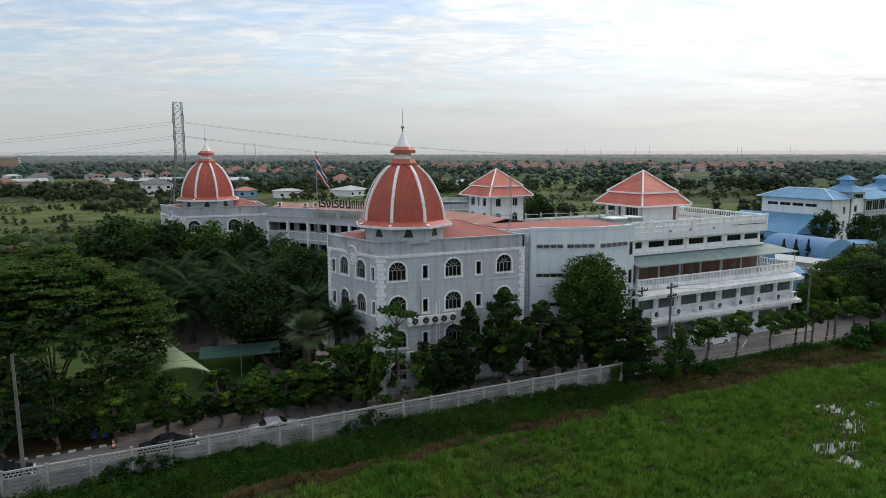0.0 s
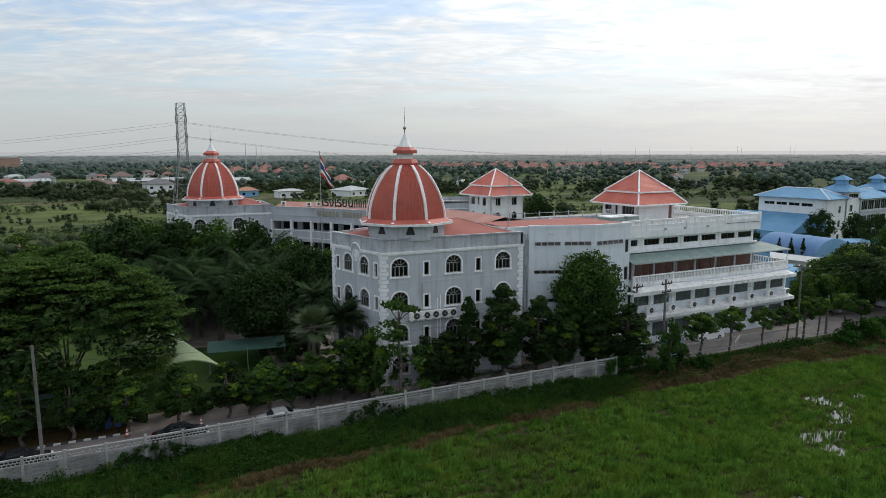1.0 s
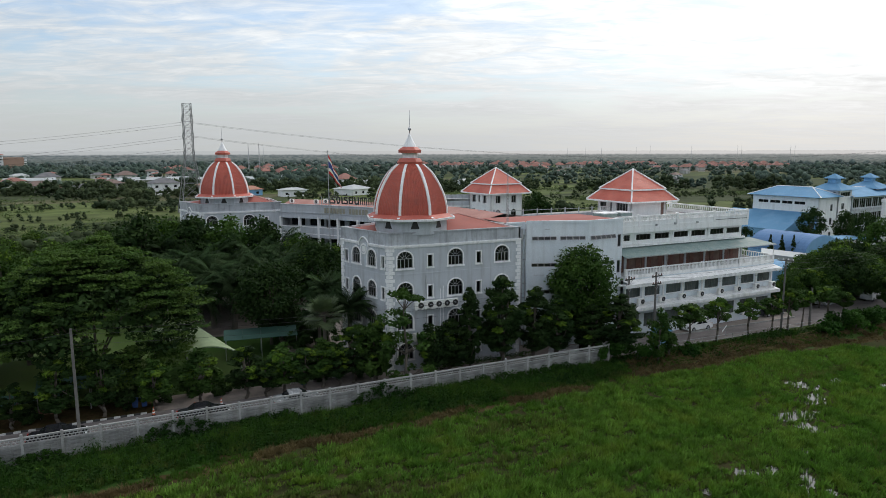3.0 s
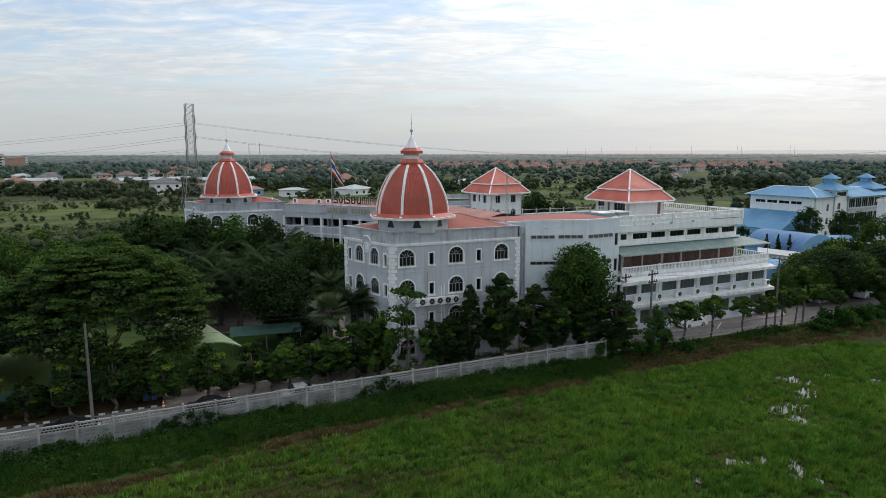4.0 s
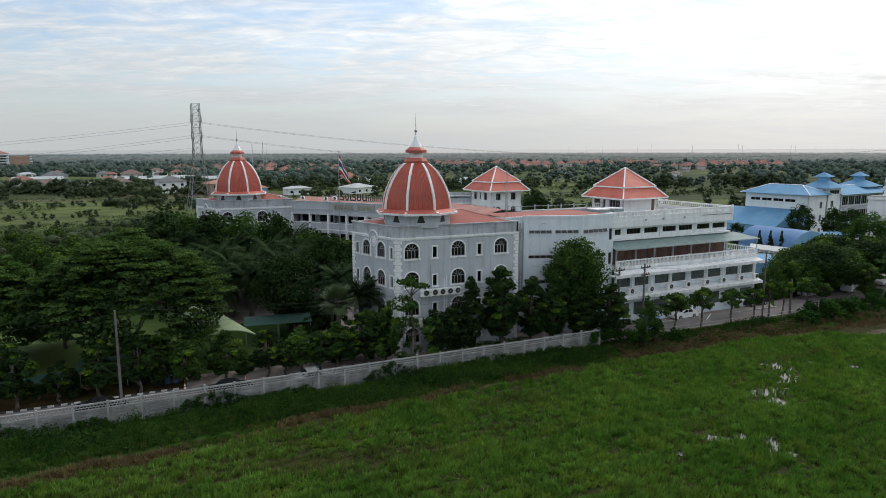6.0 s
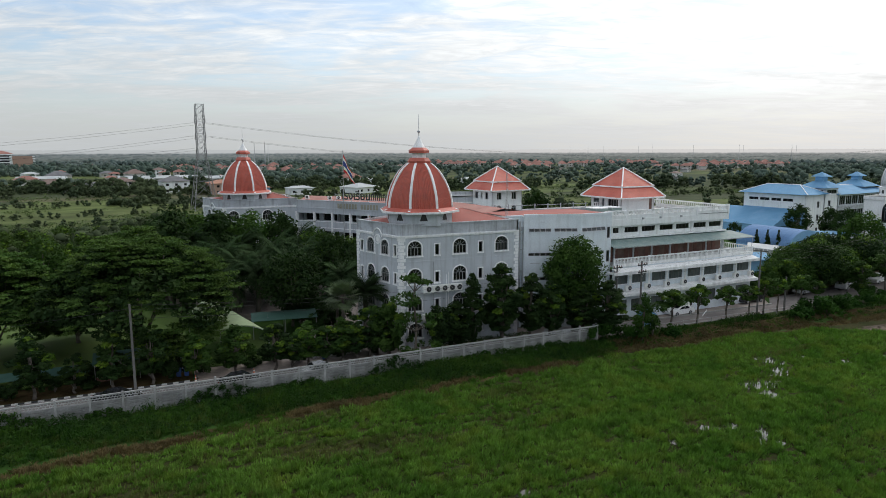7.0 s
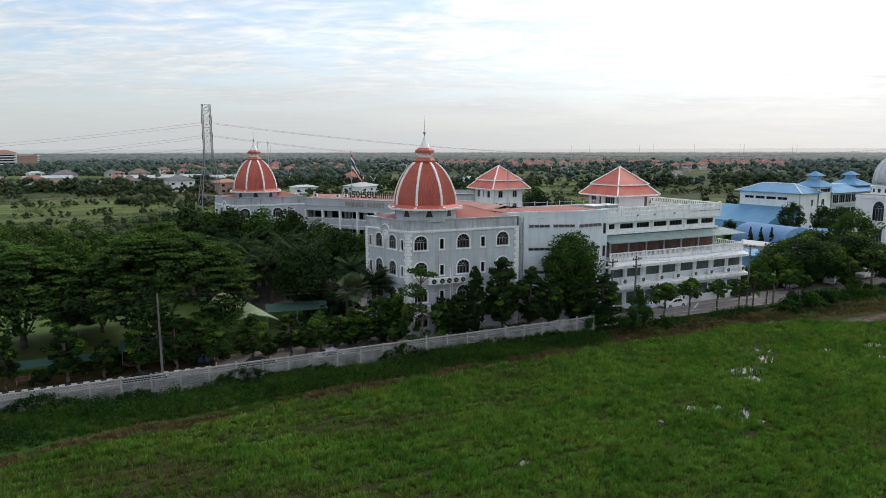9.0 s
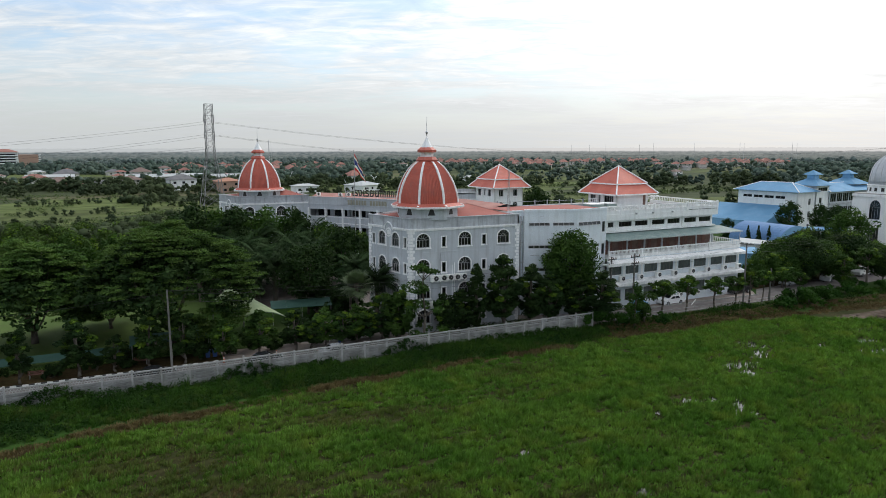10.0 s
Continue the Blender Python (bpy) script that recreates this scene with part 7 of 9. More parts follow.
strip("foot_track", -90, 120, 0.6, lambda x: track_y(x) - 0.05, 1.35, 0.03, M["earth"], "bare red-brown earth foot track along the paddy", "track", 3)
strip("earth_bank", 27, 92, 0.6, lambda x: (track_y(x) + bank_top(x)) / 2 + 0.3, 1.3, 0.03, M["earth"], "bare red-brown earth on the road bank", "bank", 5)
strip("ploughed_mud", 64, 116, 0.6, lambda x: -15.4 - 0.03 * (x - 58), 3.0, 0.05, M["mud"], "ploughed grey mud at the paddy corner", "mud", 7)


def furrows():
    for k in range(7):
        y = -14.2 - 0.62 * k
        V, F = [], []
        n = 60
        for i in range(n + 1):
            x = 66.5 + 0.7 * k + 40 * i / n
            c = y - 0.02 * (x - 58) + 0.12 * math.sin(x * 0.7 + k)
            z = -0.80
            for dy, dz in ((-0.24, 0), (-0.09, 0.17), (0.1, 0.15), (0.26, 0)):
                V.append((x, c + dy, z + dz * (0.7 + 0.5 * noise.noise((x * 1.3, k, 0)))))
        for i in range(n):
            for j in range(3):
                a = i * 4 + j
                F.append((a, a + 4, a + 5, a + 1))
        tagged(raw("furrow", V, F, M["mud"]), "ridge of turned grey mud and straw", "furrow", "furrows at the paddy corner", "structure")


furrows()


def cut_stalks():
    """Heaps of cut dry stalks lying on the road bank."""
    rng = np.random.default_rng(77)
    bm = bmesh.new()
    for k in range(190):
        x = rng.uniform(31, 56)
        y = -8.2 + rng.normal() * 0.55 + 0.3 * math.sin(x * 0.5)
        a, l = rng.normal() * 0.35, rng.uniform(1.0, 3.2)
        z = ground_z(x, y) + rng.uniform(0.05, 0.35)
        tube(bm, (x, y, z), (x + l * math.cos(a), y + l * math.sin(a), z + rng.uniform(-0.1, 0.25)), 0.025, 0.012, 4)
    tagged(mesh_object("cut_stalks", bm, M["drygrass"]), "heap of cut dry brown stalks on the bank", "stalks", kind="stuff")


cut_stalks()


# ---------------------------------------------------------------- precast fence
def fence():
    step = 2.75
    bm = boxes((-0.09, 0.09, -0.09, 0.09, -0.5, 2.28))
    bmesh.ops.bevel(bm, geom=bm.edges[:], offset=0.015, segments=1)
    post_me = bpy.data.meshes.new("post")
    bm.to_mesh(post_me)
    bm.free()
    post_me.materials.append(M["fencepost"])
    bm = boxes((0.092, step - 0.092, -0.03, 0.03, 0, 0.312))
    bmesh.ops.bevel(bm, geom=bm.edges[:], offset=0.014, segments=1)
    # raised blocks cast on the face, like courses of stone
    for k in range(6):
        u = 0.14 + 0.415 * k
        box(bm, u, u + 0.37, -0.085, -0.029, 0.03, 0.14)
        if k < 5:
            box(bm, u + 0.2, u + 0.57, -0.082, -0.029, 0.175, 0.285)
    plank_me = bpy.data.meshes.new("plank")
    bm.to_mesh(plank_me)
    bm.free()
    plank_me.materials.append(M["fence"])
    lat = boxes((0.092, step - 0.092, -0.03, 0.03, 0, 0.06), (0.092, step - 0.092, -0.03, 0.03, 0.21, 0.27), (0.092, step - 0.092, -0.03, 0.03, 0.42, 0.48))
    k = 0
    u = 0.12
    while u < step - 0.15:
        box(lat, u, u + 0.06, -0.028, 0.028, 0.06, 0.21)
        box(lat, u + 0.13, u + 0.19, -0.028, 0.028, 0.27, 0.42)
        u += 0.27
    lat_me = bpy.data.meshes.new("lattice")
    lat.to_mesh(lat_me)
    lat.free()
    lat_me.materials.append(M["fencepost"])
    cap = boxes((0.0, step, -0.075, 0.075, 0, 0.09))
    cap_me = bpy.data.meshes.new("coping")
    cap.to_mesh(cap_me)
    cap.free()
    cap_me.materials.append(M["fencepost"])
    n = int(round((FENCE_X1 - FENCE_X0) / step))
    F = thing("boundary_wall", pose(0, 0, 0), "whitewashed precast concrete boundary wall with pierced top panels", "wall")
    for k in range(n + 1):
        x = FENCE_X0 + step * k
        y = fence_y(x)
        ang = math.degrees(math.atan2(fence_y(x + step) - y, step))
        m = pose(x, y, 0, 0, 0, ang)
        tall = 1.06 if k % 4 == 0 else 1.0
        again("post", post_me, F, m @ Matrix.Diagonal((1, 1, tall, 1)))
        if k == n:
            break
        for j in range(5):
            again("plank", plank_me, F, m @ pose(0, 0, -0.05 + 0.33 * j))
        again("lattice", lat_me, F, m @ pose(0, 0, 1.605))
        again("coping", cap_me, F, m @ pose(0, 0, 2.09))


fence()


# ---- low pipe railing between the road and the bank
def pipe_rail():
    R = thing("pipe_railing", pose(0, 0, 0), "low rusty pipe railing beside the road", "railing")
    xs = [24 + 2.6 * k for k in range(17)]
    me = None
    for x in xs:
        if me is None:
            bm = bmesh.new()
            tube(bm, (0, 0, -0.3), (0, 0, 0.95), 0.04, seg=6)
            b = part("post", bm, M["concrete"], R)
            b.matrix_basis = pose(x, -5.85, 0)
            me = b.data
        else:
            again("post", me, R, pose(x, -5.85, 0))
    for z in (0.45, 0.9):
        bm = bmesh.new()
        tube(bm, (24, -5.85, z), (xs[-1], -5.85, z), 0.025, seg=5)
        part("rail", bm, M["steel"], R)


pipe_rail()


# ---- striped kerb along the campus road
def kerb():
    K = thing("kerb", pose(0, 0, 0), "black and white striped concrete kerb along the campus road", "kerb", kind="structure")
    for k in range(74):
        x = -66 + 0.56 * k
        y = -1.9 + (x + 66) * 0.0125
        bm = boxes((x, x + 0.54, y - 0.09, y + 0.09, -0.1, 0.17))
        bmesh.ops.bevel(bm, geom=[e for e in bm.edges if e.verts[0].co.z > 0.1 and e.verts[1].co.z > 0.1], offset=0.02, segments=1)
        part("kerbstone", bm, M["kerbw"] if k % 2 else M["kerbk"], K)
    for k in range(16):
        x = 32 + 1.9 * k
        bm = boxes((x, x + 1.86, -1.2, -1.02, -0.1, 0.2))
        part("kerbstone", bm, M["concrete"], K)


kerb()


# ---------------------------------------------------------------- poles and wires
def utility_pole(x, y, h, arms, label, turn=0):
    P = thing("utility_pole", pose(x, y, 0, 0, 0, turn), label, "utility pole", "poles along the road")
    bm = boxes((-0.13, 0.13, -0.11, 0.11, -0.3, h))
    for v in bm.verts:
        if v.co.z > 1:
            v.co.x *= 0.65
            v.co.y *= 0.7
    part("pole", bm, M["polegrey"], P)
    for z, l in arms:
        part("cross_arm", boxes((-l / 2, l / 2, -0.2, -0.08, z - 0.07, z + 0.07)), M["black"] if h < 9.5 else M["polegrey"], P)
        for k in (-1, -0.35, 0.35, 1):
            bm = bmesh.new()
            lathe(bm, [(0.03, z + 0.06), (0.07, z + 0.1), (0.05, z + 0.2), (0.06, z + 0.26), (0.02, z + 0.3)], 8, centre=(k * (l / 2 - 0.12), -0.14))
            part("insulator", bm, M["acwhite"] if h > 9.5 else M["brickred"], P)
        bm = bmesh.new()
        tube(bm, (l * 0.35, -0.14, z), (0, -0.12, z - 0.7), 0.025, seg=4)
        tube(bm, (-l * 0.35, -0.14, z), (0, -0.12, z - 0.7), 0.025, seg=4)
        part("brace", bm, M["steel"], P)
    return P


utility_pole(-29.6, -6.6, 10.1, [], "plain grey concrete pole behind the boundary wall")
utility_pole(35.0, -2.2, 9.1, [(8.6, 2.0), (7.6, 1.7)], "grey concrete power pole with brown insulators", 12)
utility_pole(31.8, -0.9, 8.6, [(8.2, 1.8), (7.3, 1.5)], "grey concrete power pole with brown insulators", 12)
utility_pole(53.6, -5.9, 10.1, [(9.9, 2.0)], "tall grey concrete power pole at the road edge", -60)
utility_pole(60.5, -4.9, 5.4, [], "slim grey lamp pole at the road edge")


def cable(name, a, b, sag, r, label, n=24):
    cu = bpy.data.curves.new(name, "CURVE")
    cu.dimensions, cu.bevel_depth, cu.bevel_resolution = "3D", r, 0
    sp = cu.splines.new("POLY")
    sp.points.add(n)
    for k in range(n + 1):
        t = k / n
        p = Vector(a).lerp(Vector(b), t)
        sp.points[k].co = (p.x, p.y, p.z - 4 * sag * t * (1 - t), 1)
    cu.materials.append(M["black"])
    return tagged(new(name, cu), label, "cable", "overhead cables")


for dz, dy in ((0, 0), (-0.9, 0.3), (0.35, 0.6)):
    cable("power_cable", (35.0, -2.4 + dy, 8.5 + dz), (53.6, -5.8 + dy, 9.6 + dz), 0.7, 0.010, "thin black overhead cable between poles")
    cable("power_cable", (53.6, -5.8 + dy, 9.6 + dz), (96, 2 + dy, 9.6 + dz), 1.2, 0.009, "thin black overhead cable between poles")
    cable("power_cable", (31.8, -1.1 + dy, 8.2 + dz), (-29.6, -6.5 + dy * 0.4, 9.6 + dz), 1.1, 0.011, "thin black overhead cable between poles")
cable("power_cable", (-29.6, -6.5, 9.7), (-80, -9, 9.7), 1.0, 0.011, "thin black overhead cable between poles")


# ---------------------------------------------------------------- vehicles
def car(x, y, turn, paint, kind_, label, group="parked vehicles"):
    """Side profile swept over the width, cut in for the glasshouse; wheels, lamps and glass of their own."""
    dims = {"saloon": (4.5, 1.75, [(-2.25, 0.45), (-2.2, 0.85), (-1.95, 0.98), (-1.35, 1.02), (-0.75, 1.42), (0.35, 1.46), (1.1, 1.02), (1.9, 0.88), (2.2, 0.68), (2.25, 0.4), (2.2, 0.25), (-2.2, 0.25)], (-1.2, 1.0)),
            "pickup": (5.2, 1.85, [(-2.6, 0.6), (-2.58, 1.12), (-0.95, 1.14), (-0.75, 1.70), (0.55, 1.74), (1.25, 1.18), (2.25, 1.06), (2.58, 0.85), (2.6, 0.5), (2.5, 0.38), (-2.5, 0.4)], (-0.9, 1.2)),
            "van": (4.9, 1.8, [(-2.45, 0.5), (-2.42, 1.7), (-2.25, 1.95), (1.05, 1.98), (1.9, 1.25), (2.4, 1.0), (2.45, 0.5), (2.35, 0.3), (-2.35, 0.3)], (-2.3, 1.75))}
    L, W, prof, gl = dims[kind_]
    C = thing(kind_, pose(x, y, 0.03, 0, 0, turn), label, "car" if kind_ == "saloon" else kind_, group)
    bm = bmesh.new()
    rows = []
    for s, inset in ((-1, 0.0), (-0.82, 1.0), (0.82, 1.0), (1, 0.0)):
        rows.append([bm.verts.new((px, s * W / 2 * (1 - 0.13 * max(0, pz - 0.95)) * (1.0 if inset else 0.985), pz + (0.03 if inset and pz > 0.8 else 0))) for px, pz in prof])
    n = len(prof)
    for a, b in zip(rows, rows[1:]):
        for k in range(n):
            bm.faces.new((a[k], a[(k + 1) % n], b[(k + 1) % n], b[k]))
    bm.faces.new(rows[0])
    bm.faces.new(list(reversed(rows[-1])))
    bmesh.ops.recalc_face_normals(bm, faces=bm.faces)
    body = part("body", bm, paint, C)
    zt = max(p[1] for p in prof)
    zb = {"saloon": 1.02, "pickup": 1.2, "van": 1.25}[kind_]
    for s in (-1, 1):
        lo, hi = (s * (W / 2 * (1 - 0.13 * (z - 0.95)) + 0.015) for z in (zb, zt - 0.08))
        bm = bmesh.new()
        tops = gl[0] + 0.36, gl[1] - 0.6
        segs = 3 if kind_ == "van" else 2
        for k in range(segs):
            t0, t1 = k / segs, (k + 1) / segs
            x0, x1 = gl[0] + (gl[1] - gl[0]) * t0 + 0.05, gl[0] + (gl[1] - gl[0]) * t1 - 0.05
            u0, u1 = tops[0] + (tops[1] - tops[0]) * t0 + 0.05, tops[0] + (tops[1] - tops[0]) * t1 - 0.05
            face(bm, (x0, lo, zb), (x1, lo, zb), (u1, hi, zt - 0.08), (u0, hi, zt - 0.08))
        part("side_window", bm, M["carglass"], body)
    ends = [k for k in range(n - 1) if abs(prof[k + 1][1] - prof[k][1]) > 0.3 and min(prof[k][1], prof[k + 1][1]) > 0.9]
    for k in ends:
        (xa, za), (xb, zbb) = prof[k], prof[k + 1]
        dx, dz = xb - xa, zbb - za
        ln = math.hypot(dx, dz)
        ox, oz = -dz / ln * 0.035, dx / ln * 0.035 + 0.03
        bm = bmesh.new()
        p = [(xa + dx * t + ox, s * W / 2 * 0.74, za + dz * t + oz) for t, s in ((0.1, -1), (0.1, 1), (0.9, 1), (0.9, -1))]
        face(bm, *p)
        part("windscreen", bm, M["carglass"], body)
    for sx in (-1, 1):
        for sy in (-1, 1):
            bm = bmesh.new()
            lathe(bm, [(0.20, -0.1), (0.31, -0.1), (0.33, -0.06), (0.33, 0.06), (0.31, 0.1), (0.20, 0.1)], 20)
            bm.transform(Matrix.Translation((sx * L * 0.3, sy * (W / 2 - 0.08), 0.33)) @ Matrix.Rotation(radians(90), 4, "X"))
            wh = part("tyre", bm, M["rubber"], C, smooth=False)
            bm = bmesh.new()
            lathe(bm, [(0.20, -0.105), (0.19, 0.105)], 12)
            for k in range(5):
                a = k * 1.2566
                box(bm, 0.03, 0.19, -0.03, 0.03, 0.1, 0.115, Matrix.Rotation(a, 4, "Z"))
            bm.transform(Matrix.Translation((sx * L * 0.3, sy * (W / 2 - 0.08), 0.33)) @ Matrix.Rotation(radians(90), 4, "X"))
            part("rim", bm, M["carsilver"], wh)
    for sy in (-1, 1):
        part("headlamp", boxes((L / 2 - 0.16, L / 2 - 0.02, sy * W * 0.36 - 0.2, sy * W * 0.36 + 0.2, 0.62, 0.78)), M["lampwhite"], body)
        part("tail_lamp", boxes((-L / 2 + 0.0, -L / 2 + 0.1, sy * W * 0.40 - 0.14, sy * W * 0.40 + 0.14, 0.74, 0.9)), M["lampred"], body)
    for x0, x1, z1 in ((L / 2 - 0.05, L / 2 + 0.04, 0.5), (-L / 2 - 0.04, -L / 2 + 0.05, 0.52)):
        part("bumper", boxes((x0, x1, -W * 0.44, W * 0.44, 0.32, z1)), paint, body)
    return C


car(44.3, -0.1, 183, M["carwhite"], "saloon", "white saloon car with dark windows on the road")
car(60.6, 1.6, 184, M["cardark"], "pickup", "black pickup parked beside the school wing")
car(74.6, 2.6, 187, M["carsilver"], "saloon", "silver saloon car parked under roadside trees")
car(84.6, 2.2, 195, M["carwhite"], "van", "white van parked at the roadside")
car(95.4, 3.4, 188, M["carwhite"], "pickup", "white pickup at the far end of the road")
car(-19.8, -5.0, 1, M["cardark"], "saloon", "black saloon car behind the boundary wall")
car(-31.4, -5.2, 1, M["cardark"], "saloon", "black saloon car behind the boundary wall")
car(-11.3, -5.0, 1, M["carsilver"], "saloon", "silver saloon car behind the boundary wall")
car(27.8, 0.2 - 2.6, 175, M["carsilver"], "saloon", "silver car half hidden by trees at the school")


# ---------------------------------------------------------------- canopies and yard things
def fabric_canopy():
    """A stretched roof: an arched front edge drawn up to a high peak behind."""
    C = thing("fabric_canopy", pose(0, 0, 0), "pale green stretched fabric canopy on steel posts", "canopy")
    A, B = Vector((-20.6, 7.6, 2.7)), Vector((-15.2, 5.4, 2.7))
    D, P = Vector((-23.8, 16.4, 3.3)), Vector((-21.3, 17.6, 5.1))
    V, F = [], []
    nu, nv = 24, 16
    for j in range(nv + 1):
        for i in range(nu + 1):
            u, v = i / nu, j / nv
            p = A.lerp(B, u).lerp(D.lerp(P, u), v)
            V.append((p.x, p.y, p.z + 0.8 * math.sin(math.pi * u) ** 0.8 * (1 - v) - 0.5 * math.sin(math.pi * v) * (1 - u)))
    for j in range(nv):
        for i in range(nu):
            q = j * (nu + 1) + i
            F.append((q, q + 1, q + nu + 2, q + nu + 1))
    ob = raw("fabric", V, F, M["canopy"], C, smooth=True)
    so = ob.modifiers.new("thickness", "SOLIDIFY")
    so.thickness = 0.03
    for c in (A, B, D, P):
        bm = bmesh.new()
        tube(bm, (c.x, c.y, 0), (c.x, c.y, c.z), 0.08, seg=8)
        part("post", bm, M["steel"], C)
    for v in (0.0, 0.34, 0.67):
        row = round(v * nv) * (nu + 1)
        bm = bmesh.new()
        bent_tube(bm, [(V[row + i][0], V[row + i][1], V[row + i][2] - 0.07) for i in range(0, nu + 1, 2)], 0.05, 0.05, 5)
        part("arch_pipe", bm, M["steel"], C)


fabric_canopy()


def shade_roof(x, y, l, w, z, turn, label):
    S = thing("shade_roof", pose(x, y, 0, 0, 0, turn), label, "canopy", "teal shade roofs")
    for k in range(4):
        u0, u1 = -l / 2 + l * k / 4, -l / 2 + l * (k + 1) / 4 - 0.02
        bm = bmesh.new()
        face(bm, (u0, -w / 2, z - 0.25), (u1, -w / 2, z - 0.25), (u1, w / 2, z + 0.25), (u0, w / 2, z + 0.25))
        r = bmesh.ops.extrude_face_region(bm, geom=bm.faces[:])
        bmesh.ops.translate(bm, verts=[v for v in r["geom"] if isinstance(v, bmesh.types.BMVert)], vec=(0, 0, 0.05))
        part("sheet", bm, M["teal"], S)
    for sx in (-1, 0, 1):
        for sy in (-1, 1):
            bm = bmesh.new()
            tube(bm, (sx * (l / 2 - 0.2), sy * (w / 2 - 0.15), 0), (sx * (l / 2 - 0.2), sy * (w / 2 - 0.15), z - 0.2 + (0.22 if sy > 0 else 0)), 0.05, seg=6)
            part("post", bm, M["steel"], S)


shade_roof(-12.0, 12.8, 8.5, 2.9, 2.7, -6, "dark teal sheet shade roof over the court")
shade_roof(-29.5, 3.2, 9.0, 2.6, 2.4, 2, "dark teal sheet shade roof beside the road")
shade_roof(-41.0, 4.6, 18.0, 1.4, 1.0, 1, "long low dark teal screen beside the lawn")


def picket_fence(x, y, turn, n, label):
    P = thing("picket_fence", pose(x, y, 0, 0, 0, turn), label, "fence", "white picket fences")
    me = None
    for k in range(n):
        if me is None:
            b = part("picket", boxes((-0.045, 0.045, -0.015, 0.015, 0.06, 0.95)), M["trim"], P)
            me = b.data
        else:
            again("picket", me, P, pose(0.16 * k, 0, 0))
    for z in (0.3, 0.72):
        part("rail", boxes((-0.1, 0.16 * n, 0.016, 0.05, z, z + 0.07)), M["trim"], P)


picket_fence(-10.8, 0.9, 2, 22, "white picket fence beside the campus road")
picket_fence(-7.0, 1.1, 2, 14, "white picket fence beside the campus road")
picket_fence(19.6, -1.6, -4, 26, "white picket fence before the white block")
picket_fence(25.2, -1.9, 0, 16, "white picket fence before the white block")


def hedge(x0, x1, y, h, label):
    rng = np.random.default_rng(int(abs(x0) * 7))
    cs, rr = [], []
    x = x0
    while x < x1:
        cs.append((x, y + rng.uniform(-0.25, 0.25), h * rng.uniform(0.3, 0.85)))
        rr.append(rng.uniform(0.3, 0.45))
        x += 0.22
    tagged(new("hedge", clump_mesh("hedge", [leaves(cs, rr, 26, 0.10, 0.8, 0.5, rng)], [M["leafmid"]])), label, "hedge", "clipped hedges", "stuff")


hedge(4.5, 17.5, -1.1, 0.8, "clipped green hedge at the pavilion foot")
hedge(-24, -9, 2.9, 0.9, "clipped green hedge beside the campus road")
hedge(33, 39.5, -0.35, 0.8, "green hedge at the foot of the school wing")
hedge(-66, -25, 2.6, 0.8, "dark green hedge along the lawn edge")


def cone(x, y):
    C = thing("traffic_cone", pose(x, y, 0.03), "orange and white traffic cone on the road", "cone", "traffic cones")
    part("base", boxes((-0.18, 0.18, -0.18, 0.18, 0, 0.04)), M["rubber"], C)
    for k, mk in enumerate(("cone", "trim", "cone", "trim", "cone")):
        bm = bmesh.new()
        r0, r1 = 0.14 - 0.021 * k, 0.14 - 0.021 * (k + 1)
        lathe(bm, [(r0, 0.04 + 0.15 * k), (r1, 0.04 + 0.15 * (k + 1))], 12)
        part("band", bm, M[mk], C)


cone(-20.4, -2.3)
cone(-18.0, -2.2)
cone(-24.0, -2.0)


def bench(x, y, turn):
    B = thing("park_bench", pose(x, y, 0.04, 0, 0, turn), "red-brown painted slatted bench by the kerb", "bench", "benches by the kerb")
    for k in range(4):
        part("seat_slat", boxes((-0.75, 0.75, -0.2 + 0.11 * k, -0.11 + 0.11 * k, 0.43, 0.46)), M["woodred"], B)
    for k in range(3):
        part("back_slat", boxes((-0.75, 0.75, 0.25, 0.28, 0.55 + 0.14 * k, 0.65 + 0.14 * k)), M["woodred"], B)
    for s in (-0.6, 0.6):
        part("leg_frame", boxes((s - 0.03, s + 0.03, -0.2, -0.14, 0, 0.43), (s - 0.03, s + 0.03, 0.2, 0.26, 0, 0.95), (s - 0.03, s + 0.03, -0.14, 0.2, 0.38, 0.43)), M["steel"], B)


bench(-32.9, 1.2, 180)
bench(-43.2, 0.6, 180)


def bin_(x, y):
    B = thing("litter_bin", pose(x, y, 0.04), "blue plastic wheeled bin by the road", "bin", "blue bins")
    bm = boxes((-0.28, 0.28, -0.3, 0.3, 0.08, 0.95))
    for v in bm.verts:
        if v.co.z < 0.5:
            v.co.x *= 0.8
            v.co.y *= 0.8
    bmesh.ops.bevel(bm, geom=bm.edges[:], offset=0.03, segments=1)
    part("bin_body", bm, M["bluebin"], B)
    part("lid", boxes((-0.31, 0.31, -0.33, 0.33, 0.955, 1.02)), M["bluebin"], B)
    for s in (-0.2, 0.2):
        bm = bmesh.new()
        tube(bm, (s - 0.04, 0.24, 0.1), (s + 0.04, 0.24, 0.1), 0.1, seg=10)
        part("wheel", bm, M["rubber"], B)


bin_(-9.6, 0.2)
bin_(-25.6, 0.6)
bin_(-24.8, 0.6)


